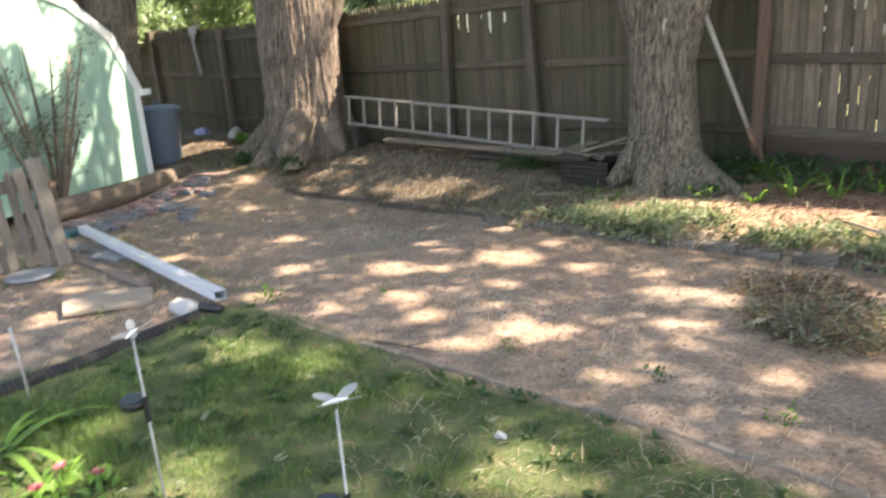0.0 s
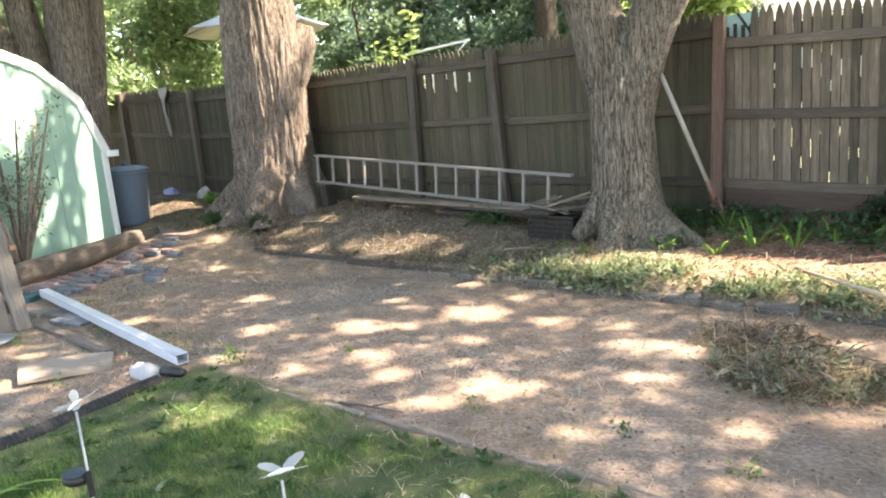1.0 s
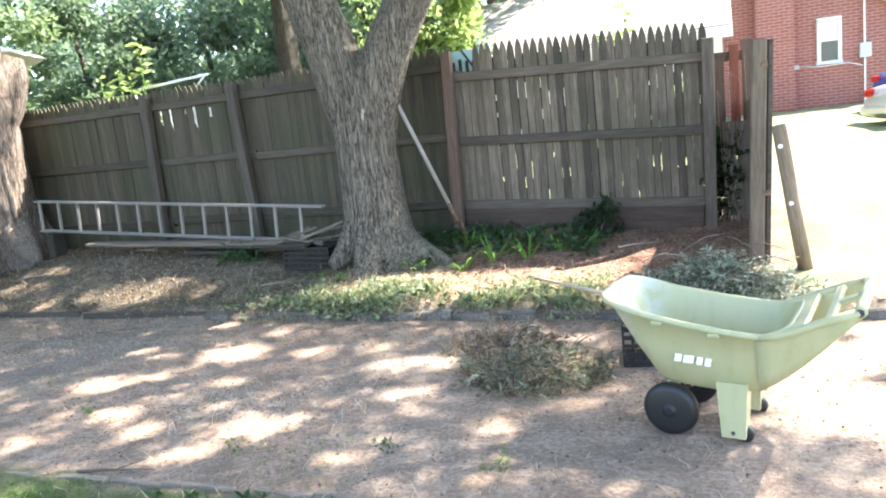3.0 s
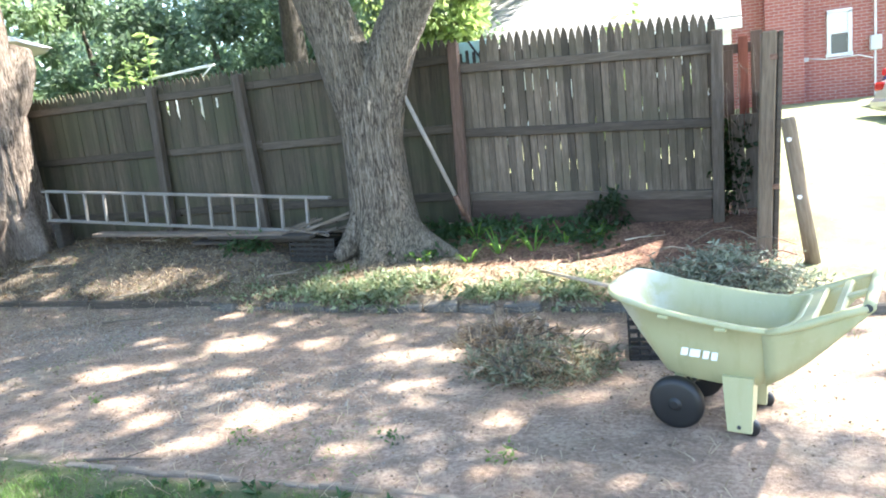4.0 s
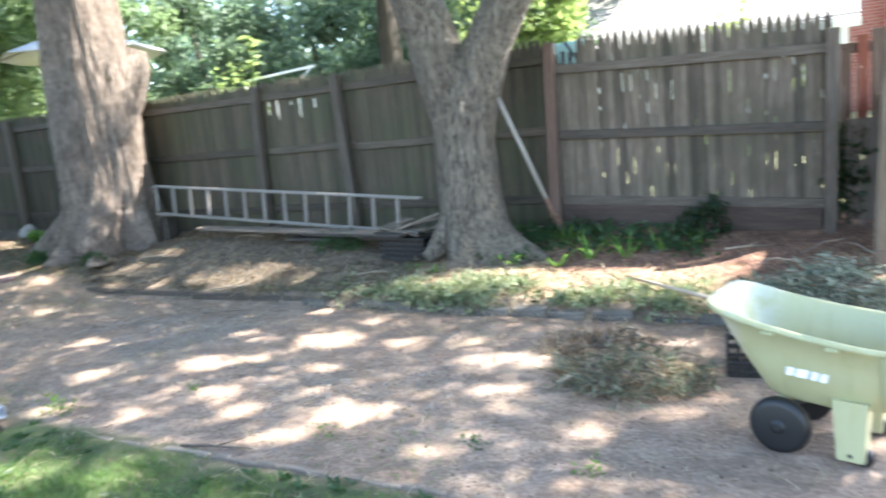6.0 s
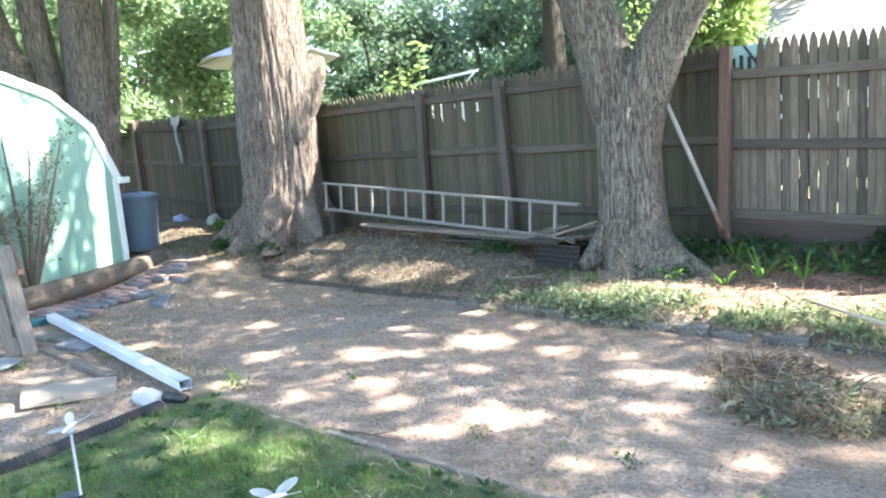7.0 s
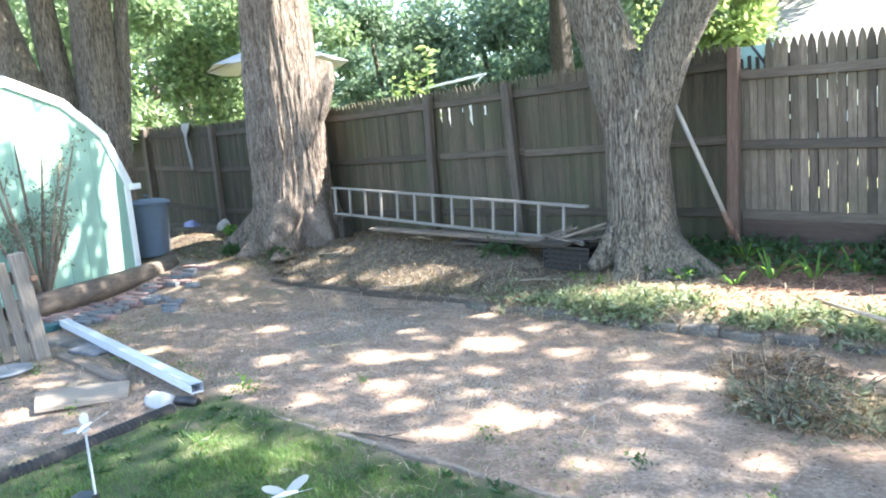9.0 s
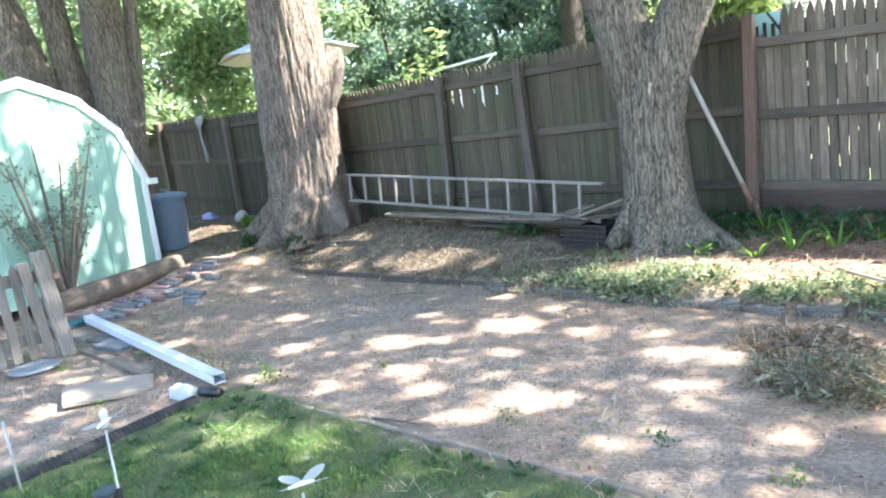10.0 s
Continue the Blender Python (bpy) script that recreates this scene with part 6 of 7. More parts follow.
def car(m, paint, label):
    """A saloon, its tail towards local -x."""
    ob = thing("car", m, label, "car", "parked cars")
    L, W = 4.4, 1.72
    secs = []
    prof = [(-2.2, 0.45, 0.62, 0.72), (-2.12, 0.3, 0.86, 0.80), (-1.6, 0.24, 0.93, 0.85), (-1.0, 0.22, 0.95, 0.86), (0.9, 0.22, 0.93, 0.86), (1.7, 0.24, 0.84, 0.84), (2.1, 0.3, 0.72, 0.78), (2.2, 0.42, 0.58, 0.7)]
    g = Geo()
    n = 14
    for x, z0, z1, w in prof:
        for j in range(n):
            a = 2 * math.pi * j / n
            c, s = math.cos(a), math.sin(a)
            g.v.append((x, w * math.copysign(abs(c) ** 0.5, c), (z0 + z1) / 2 + (z1 - z0) / 2 * math.copysign(abs(s) ** 0.6, s)))
    for i in range(len(prof) - 1):
        for j in range(n):
            g.f.append((i * n + j, i * n + (j + 1) % n, (i + 1) * n + (j + 1) % n, (i + 1) * n + j))
    g.f.append(tuple(range(n)))
    g.f.append(tuple((len(prof) - 1) * n + j for j in range(n)))
    part("body", g, paint, ob, "", True)
    cab = [(-1.55, 0.90), (-0.85, 1.38), (0.35, 1.42), (1.15, 0.90)]
    roof = Geo()
    vs = [(x, s * (0.80 if z < 1 else 0.62), z) for s in (-1, 1) for x, z in cab]
    roof.add(vs, [(0, 1, 2, 3), (4, 5, 6, 7), (0, 1, 5, 4), (1, 2, 6, 5), (2, 3, 7, 6)])
    part("cabin", roof, paint, ob)
    for s in (-1, 1):
        gl = Geo()
        q = [(-1.2, 0.96), (-0.8, 1.31), (0.3, 1.34), (0.9, 0.96)]
        gl.add([(x, s * ((0.80 if z < 1 else 0.645) + 0.012), z) for x, z in q], [(0, 1, 2, 3)])
        part("side_window", gl, M["glass_dark"], ob, "dark glass")
    back = Geo().add([(-1.52, -0.62, 0.95), (-1.52, 0.62, 0.95), (-0.93, 0.52, 1.36), (-0.93, -0.52, 1.36)], [(0, 1, 2, 3)])
    part("rear_window", back, M["glass_dark"], ob, "dark glass")
    part("bumper", Geo().box((0.16, 1.62, 0.18), None, 0.05), paint, ob, "", False, pose(-2.17, 0, 0.45))
    for s in (-1, 1):
        part("tail_lamp", Geo().box((0.1, 0.36, 0.16), None, 0.03), M["red_lens"], ob, "red lamp lens", False, pose(-2.14, s * 0.58, 0.74))
    for x in (-1.35, 1.35):
        for s in (-1, 1):
            wh = part("wheel", Geo().tube([(0, -0.1, 0), (0, -0.08, 0), (0, 0.08, 0), (0, 0.1, 0)], [0.27, 0.31, 0.31, 0.27], 24), M["black"], ob, "black tyre", True, pose(x, s * 0.76, 0.31))
            part("rim", Geo().tube([(0, -0.105, 0), (0, 0.105, 0)], 0.19, 18), M["alu"], wh)
    return ob


neighbour_house()
car(pose(5.4, 16.9, ground_at(4.5, 16.9) - 0.12, 0, 0, 8), M["car_blue"], "blue saloon car parked on the grass")
car(pose(4.83, 14.3, ground_at(4.8, 14.3) - 0.22, 0, 0, 10), M["car_silver"], "pale silver saloon car parked in the sun")
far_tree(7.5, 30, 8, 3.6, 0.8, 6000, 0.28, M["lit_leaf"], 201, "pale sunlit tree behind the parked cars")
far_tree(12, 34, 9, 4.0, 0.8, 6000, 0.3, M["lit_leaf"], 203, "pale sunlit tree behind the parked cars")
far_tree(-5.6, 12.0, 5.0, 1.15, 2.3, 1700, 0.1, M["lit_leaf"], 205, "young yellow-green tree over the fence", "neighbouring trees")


def umbrella():
    x, y = -11.95, 8.5
    z = ground_at(x, y) + 0.17
    ob = thing("patio_umbrella", pose(x, y, z), "open cream canvas patio umbrella beyond the fence", "umbrella")
    part("pole", Geo().tube([(0, 0, -0.17), (0, 0, 3.15)], 0.022, 10), M["pale_wood"], ob, "", True)
    n = 8
    top, rim_r, zt, ze = (0, 0, 3.2), 1.42, 3.2, 2.72
    for k in range(n):
        a, b = 2 * math.pi * k / n, 2 * math.pi * (k + 1) / n
        g = Geo()
        for t in (0.02, 0.35, 0.7, 1.0):
            for q in (0, 0.5, 1.0):
                an = a + (b - a) * q
                rr = rim_r * t * (1 - 0.07 * math.sin(math.pi * q))
                g.v.append((math.cos(an) * rr, math.sin(an) * rr, zt - (zt - ze) * t ** 1.15 - 0.03 * math.sin(math.pi * q) * t))
        for i in range(3):
            for j in range(2):
                g.f.append((i * 3 + j, i * 3 + j + 1, i * 3 + j + 4, i * 3 + j + 3))
        c = part("canvas_panel", g, M["canvas"], ob, "", True)
        c.modifiers.new("thick", "SOLIDIFY").thickness = 0.004
        part("rib", Geo().tube([(0, 0, zt - 0.03), (math.cos(a) * rim_r, math.sin(a) * rim_r, ze - 0.015)], 0.008, 6), M["pale_wood"], ob)


def white_frame():
    """Bars of a garden swing's frame showing over the fence."""
    ob = thing("swing_frame", pose(-6.55, 7.55, ground_at(-6.55, 7.55)), "white metal garden swing frame behind the fence", "garden swing")
    z = ground_at(-6.55, 7.55)
    a, b = Vector((-0.5, -0.17, 2.42 - z)), Vector((0.61, -0.01, 2.50 - z))
    part("top_bar", Geo().tube([a, b], 0.018, 10), M["white"], ob, "", True)
    part("brace", Geo().tube([a.lerp(b, 0.97), a.lerp(b, 0.82) + Vector((0, 0.02, -0.11))], 0.012, 8), M["white"], ob, "", True)
    part("leg", Geo().tube([a, a + Vector((0.02, 0.08, -0.3)), Vector((-0.4, 0.3, 0))], 0.014, 8), M["white"], ob, "", True)
    part("canopy_sheet", Geo().box((2.6, 0.012, 0.75), None, 0.004), M["frosted"], ob, "white translucent sheet", False, pose(0.1, 0.3, 1.88 - z, 0, 0, 4))


def sapling(x, y, n, spread, top, seed):
    rng = np.random.RandomState(seed)
    z = ground_at(x, y)
    ob = thing("sapling", pose(x, y, z), "bright green leafy shoots rising over the fence", "sapling", "saplings over the fence")
    ps, ds = [], []
    for k in range(n):
        dx, dy = rng.uniform(-spread, spread), rng.uniform(-0.15, 0.15)
        h = top - z + rng.uniform(-0.45, 0.0)
        if k == 0:
            dx, h = spread, top - z + 0.28
        g = Geo().tube([(dx * 0.6, dy, 0), (dx * 0.9, dy, h * 0.6), (dx, dy, h)], [0.012, 0.009, 0.003], 6)
        part("stem", g, M["lily"], ob, "", True)
        for q in range(26):
            t = rng.uniform(0.72, 1.0)
            ps.append((dx * (0.9 + 0.1 * t), dy, h * t))
            an = rng.uniform(0, 6.28)
            ds.append((math.cos(an), math.sin(an), rng.uniform(-0.5, 0.5)))
    p, d = np.array(ps), np.array(ds)
    link(new("leaves", leaf_mesh("leaves", p, d, 0.17 * rng.uniform(0.6, 1.2, len(p)), 0.055, M["lit_leaf"], seed)), ob)


def teal_sheet():
    ob = thing("lawn_chair", pose(-2.28, 7.05, ground_at(-2.28, 7.05)), "pale teal folding chair back behind the fence", "chair")
    h = 2.26 - ground_at(-2.28, 7.05)
    part("back", Geo().box((0.34, 0.02, 0.6), None, 0.02), M["teal"], ob, "", False, pose(0, 0, h - 0.3))
    part("strut", Geo().tube([(-0.05, -0.02, h), (0.09, -0.02, h - 0.22)], 0.012, 8), M["black"], ob, "black strut")
    for x in (-0.15, 0.15):
        part("leg", Geo().tube([(x, 0.0, 0), (x, 0, h - 0.55)], 0.012, 8), M["stone_grey"], ob)


umbrella()
white_frame()
far_tree(-6.9, 11.0, 6.5, 1.2, 3.6, 1800, 0.17, M["far_leaf"], 207, "dark-trunked tree rising close behind the fence", bark_of="bark_dark", thick=1.5)
sapling(-7.2, 7.3, 7, 0.42, 2.72, 301)
sapling(-1.1, 9.5, 4, 0.15, 2.75, 303)
teal_sheet()


# ---- plants and litter ----
def strips(name, p, d, length, width, droop, material, seed, seg=5):
    """Arching blades: roots, first directions, lengths, widths and droop."""
    rng = np.random.RandomState(seed)
    n = len(p)
    d = d / np.linalg.norm(d, axis=1, keepdims=True)
    s = np.cross(d, [0, 0, 1.0]) + rng.normal(size=(n, 3)) * 0.05
    s /= np.linalg.norm(s, axis=1, keepdims=True) + 1e-9
    rows = []
    length, width, droop = (np.broadcast_to(a, n)[:, None] for a in (length, width, droop))
    for k in range(seg + 1):
        t = k / seg
        c = p + d * length * t - np.array([0, 0, 1.0]) * length * droop * t * t
        w = width * (0.55 + 0.9 * t) * (1 - t) ** 0.5 if k < seg else width * 0.02
        rows.append(np.stack([c - s * w / 2, c + s * w / 2], 1))
    v = np.stack(rows, 1).reshape(-1, 3)
    base = (np.arange(n) * (seg + 1) * 2)[:, None]
    f = []
    for k in range(seg):
        f.append(np.concatenate([base + 2 * k, base + 2 * k + 1, base + 2 * k + 3, base + 2 * k + 2], 1))
    f = np.concatenate(f)
    me = bpy.data.meshes.new(name)
    me.from_pydata(v.tolist(), [], f.tolist())
    me.materials.append(material)
    return me


def scatter(n, x0, x1, y0, y1, seed, rule=None):
    rng = np.random.RandomState(seed)
    x, y = rng.uniform(x0, x1, n), rng.uniform(y0, y1, n)
    if rule is not None:
        ok = rule(x, y, rng)
        x, y = x[ok], y[ok]
    return x, y, height(x, y), rng


def lawn():
    def rule(x, y, rng):
        patch = 0.32 + 0.7 * value_noise(x, y, 1.6, 61) + 0.8 * value_noise(x, y, 5.0, 62)
        edge = step(LAWN_Y + 0.02, LAWN_Y - 0.35, y + 0.12 * value_noise(x, y, 3.0, 63)) * step(-4.3, -3.9, x + 0.2 * value_noise(x, y, 2.1, 59))
        thin = 1 - 0.5 * step(-2.4, -1.2, x)
        return rng.uniform(0, 1, len(x)) < np.clip(patch + 0.35, 0.12, 1) * edge * thin
    x, y, z, rng = scatter(150000, -4.35, 2.0, -0.3, 2.35, 60, rule)
    n = len(x)
    d = np.stack([rng.normal(size=n) * 0.5, rng.normal(size=n) * 0.5, np.ones(n)], 1)
    tall = 0.05 * rng.uniform(0.4, 1.25, n) * (1 + 0.9 * np.clip(value_noise(x, y, 4.0, 64), -0.4, 1))
    me = strips("lawn_grass", np.stack([x, y, z - 0.003], 1), d, tall, 0.0055, rng.uniform(0.1, 0.5, n), M["soft_green"], 65, 2)
    tagged(new("lawn_grass", me), "patchy green lawn grass with thin bare spots", "grass", kind="stuff")
    # broad-leaved tufts in the lawn
    x, y, z, rng = scatter(150, -4.2, 0.4, 0.3, 2.3, 66)
    p = np.repeat(np.stack([x, y, z], 1), 7, 0)
    n = len(p)
    d = np.stack([rng.normal(size=n), rng.normal(size=n), rng.uniform(0.15, 0.8, n)], 1)
    tagged(new("lawn_weeds", leaf_mesh("lawn_weeds", p, d, 0.05 * rng.uniform(0.6, 1.4, n), 0.022, M["ivy"], 67)), "broad-leaved weeds among the lawn grass", "weeds", kind="stuff")


def dry_grass():
    """Straw and thin grass on the bank and in the dirt."""
    def rule(x, y, rng):
        k = np.where(y > EDGE_Y, 0.45 + 0.7 * value_noise(x, y, 1.2, 71), 0.05 + 0.25 * np.clip(value_noise(x, y, 1.4, 72), 0, 1))
        k = np.where((y > EDGE_Y) & (x > -2.0), 0.12, k)
        k = np.where((y > 4.3) & (y < EDGE_Y), k + 0.22, k)
        k = np.where((y < LAWN_Y + 0.35) & (x > -4.4), k + 0.12, k)
        k = np.where((x < -4.4) & (y < 3.2), k + 0.2 + 0.5 * np.clip(value_noise(x, y, 1.3, 78), 0, 1), k)
        k = np.where((y > 6.1) & (x > -7.5), k * 0.3, k)
        k = np.where((x > -4.3) & (y < LAWN_Y - 0.05), 0.02 + 0.3 * step(-2.4, -1.4, x) + 0.25 * value_noise(x, y, 1.9, 79), k)
        return rng.uniform(0, 1, len(x)) < k
    x, y, z, rng = scatter(110000, -11.5, 1.6, 0.2, 6.6, 70, rule)
    n = len(x)
    d = np.stack([rng.normal(size=n), rng.normal(size=n), rng.uniform(0.1, 0.9, n)], 1)
    me = strips("dry_grass", np.stack([x, y, z], 1), d, rng.uniform(0.03, 0.15, n), np.where(y > EDGE_Y, 0.0105, 0.0065), rng.uniform(0.2, 0.8, n), M["straw"], 73, 2)
    tagged(new("dry_grass", me), "dry straw and thin brown grass on the bank", "dry grass", kind="stuff")

    def green(x, y, rng):
        k = np.where(y > EDGE_Y, 0.4 + 1.1 * value_noise(x, y, 1.4, 75), -0.25 + 0.75 * value_noise(x, y, 1.1, 76))
        k = np.where((y > EDGE_Y) & (x > -2.3), 0.02, k)
        k = np.where((x < -4.5) & (y < 2.7), 0.1 + 0.6 * value_noise(x, y, 1.2, 84), k)
        k = np.where((y > 5.9) & (x > -7.5) & (x < -3.4), k * 0.5, k)
        return rng.uniform(0, 1, len(x)) < k
    x, y, z, rng = scatter(62000, -10.5, 1.2, 1.0, 6.5, 74, lambda x, y, r: green(x, y, r) & ((y > LAWN_Y + 0.05) | (x < -4.5)))
    n = len(x)
    d = np.stack([rng.normal(size=n), rng.normal(size=n), rng.uniform(0.3, 1.2, n)], 1)
    me = strips("sparse_grass", np.stack([x, y, z], 1), d, rng.uniform(0.03, 0.09, n), 0.006, rng.uniform(0.2, 0.7, n), M["soft_green"], 77, 2)
    tagged(new("sparse_grass", me), "sparse green grass in the bare dirt", "grass", kind="stuff")


def chips(name, x, y, z, r, material, rng):
    """Small broken lumps lying on the ground."""
    n = len(x)
    o = np.array([[1, 0, 0], [-0.5, 0.87, 0], [-0.5, -0.87, 0], [0, 0, 0.75], [0.55, 0.3, 0.5]], float)
    jit = 1 + 0.35 * rng.uniform(-1, 1, (n, 5, 3))
    a = rng.uniform(0, 6.28, n)
    rot = np.stack([np.stack([np.cos(a), -np.sin(a), 0 * a], 1), np.stack([np.sin(a), np.cos(a), 0 * a], 1), np.stack([0 * a, 0 * a, 1 + 0 * a], 1)], 1)
    v = np.einsum("nij,nkj->nki", rot, o[None] * jit) * r[:, None, None] + np.stack([x, y, z - r * 0.1], 1)[:, None]
    k = np.arange(n)[:, None] * 5
    f = np.concatenate([k + [0, 1, 3], k + [1, 2, 3], k + [2, 0, 4], k + [0, 3, 4], k + [3, 2, 4]], 1).reshape(-1, 3)
    me = bpy.data.meshes.new(name)
    me.from_pydata(v.reshape(-1, 3).tolist(), [], f.tolist())
    me.materials.append(material)
    return new(name, me)


def gravel():
    def rule(x, y, rng):
        k = 0.03 + 0.3 * np.clip(value_noise(x, y, 0.9, 81) + 0.5 * value_noise(x, y, 3.0, 82), 0, 1)
        k = k + 0.9 * np.exp(-((x + 2.65) / 0.75) ** 2 - ((y - 3.3) / 0.34) ** 2) + 0.7 * np.exp(-((x + 5.1) / 0.8) ** 2 - ((y - 4.15) / 0.35) ** 2)
        k = k * (0.06 + 0.94 * step(-1.0, -2.0, x))
        return rng.uniform(0, 1, len(x)) < k
    x, y, z, rng = scatter(60000, -7.5, 1.4, 2.4, 4.95, 80, rule)
    chips("gravel", x, y, z, 0.004 + 0.011 * rng.uniform(0, 1, len(x)) ** 3, M["gravel"], rng)
    tagged(bpy.data.objects["gravel"], "small grey gravel scattered over the dirt", "gravel", kind="stuff")

    def crumbly(x, y, rng):
        k = 0.12 + 0.75 * np.clip(value_noise(x, y, 1.3, 87) + 0.6 * value_noise(x, y, 4.0, 88), 0, 1)
        return rng.uniform(0, 1, len(x)) < k * ((y > LAWN_Y + 0.05) | (x < -4.5)) * np.where(y > EDGE_Y, 0.5, 1.0)
    x, y, z, rng = scatter(90000, -9.5, 1.2, 1.0, 5.9, 89, crumbly)
    chips("soil_crumbs", x, y, z, 0.003 + 0.011 * rng.uniform(0, 1, len(x)) ** 4, M["clod"], rng)
    tagged(bpy.data.objects["soil_crumbs"], "dark crumbs of trodden soil on the dirt", "soil", kind="stuff")
    # bits of bark and dead leaf
    x, y, z, rng = scatter(75000, -11, 1.6, 0.8, 6.7, 85, lambda x, y, r: r.uniform(0, 1, len(x)) < step(0.35, 0.0, x) * np.where(y > EDGE_Y, 0.95 - 0.8 * step(-2.2, -1.4, x) * step(5.5, 5.8, y), 0.2 + 0.2 * step(-4.0, -6.0, x)))
    n = len(x)
    d = np.stack([rng.normal(size=n), rng.normal(size=n), rng.uniform(-0.05, 0.35, n)], 1)
    me = leaf_mesh("leaf_litter", np.stack([x, y, z + 0.004], 1), d, rng.uniform(0.012, 0.06, n) * np.where(y > EDGE_Y, 1, 0.5), rng.uniform(0.006, 0.022, n) * np.where(y > EDGE_Y, 1, 0.5), M["litter"], 86)
    tagged(new("leaf_litter", me), "dead leaves and bark bits on the ground", "leaf litter", kind="stuff")


def twigs():
    rng = np.random.RandomState(90)
    spots = [(-6.3, 5.9), (-6.0, 6.05), (-5.6, 5.75), (-7.2, 5.6), (-4.9, 5.45), (-3.9, 5.55), (-5.05, 4.6), (-6.9, 5.2), (-8.0, 5.4), (-5.4, 5.15), (-2.78, 2.37), (-2.6, 5.9), (-1.2, 6.2), (-0.6, 6.3), (-1.7, 6.3)]
    for i, (x, y) in enumerate(spots):
        ln, a = rng.uniform(0.2, 0.55), rng.uniform(-0.5, 0.5)
        z = ground_at(x, y) + 0.012
        g = Geo().tube([(-ln / 2, 0, 0), (-0.05, 0.02 * rng.uniform(-1, 1), 0.012), (ln / 2, 0.03, 0.006)], [0.009, 0.007, 0.003], 6)
        g.tube([(0.0, 0.01, 0.01), (ln * 0.3, 0.09, 0.03)], [0.005, 0.002], 5)
        single("twig", g, M["pale_wood"] if i % 2 else M["plank"], pose(x, y, z, 0, 0, math.degrees(a)), "dry fallen twig lying on the ground", "twig", "fallen twigs", smooth=True)
    # broken branch pieces pulled up with the weeds
    for x, y, ln, r, turn, mat_ in ((-1.315, 3.77, 0.2, 0.02, 62, "pale_wood"), (-1.06, 3.7, 0.2, 0.016, 8, "stick"), (-1.22, 3.68, 0.26, 0.01, 48, "plank"), (-1.2, 4.75, 0.34, 0.011, -58, "pale_wood")):
        g = Geo().tube([(-ln / 2, 0, 0), (-ln * 0.1, r * 0.6, r * 0.3), (ln * 0.3, -r * 0.3, 0), (ln / 2, r * 0.4, 0.0)], [r * 0.8, r, r * 0.95, r * 0.6], 9)
        single("branch_piece", g, M[mat_], pose(x, y, ground_at(x, y) + r * 0.8, 0, -4, turn), "short broken branch lying by the pulled weeds", "branch", "fallen twigs", smooth=True)
    a, b = Vector((-1.35, 5.45, ground_at(-1.35, 5.45) + 0.04)), Vector((-0.68, 4.72, 0.27))
    ob = thing("rake", pose(0, 0, 0), "long wooden rake handle resting over the bed edge", "rake")
    part("handle", Geo().tube([a, (a + b) / 2, b], [0.013, 0.014, 0.014], 10), M["pale_wood"], ob, "", True)
    part("ferrule", Geo().tube([a + (a - b).normalized() * 0.12, a], [0.012, 0.016], 10), M["rust"], ob, "rusty ferrule")


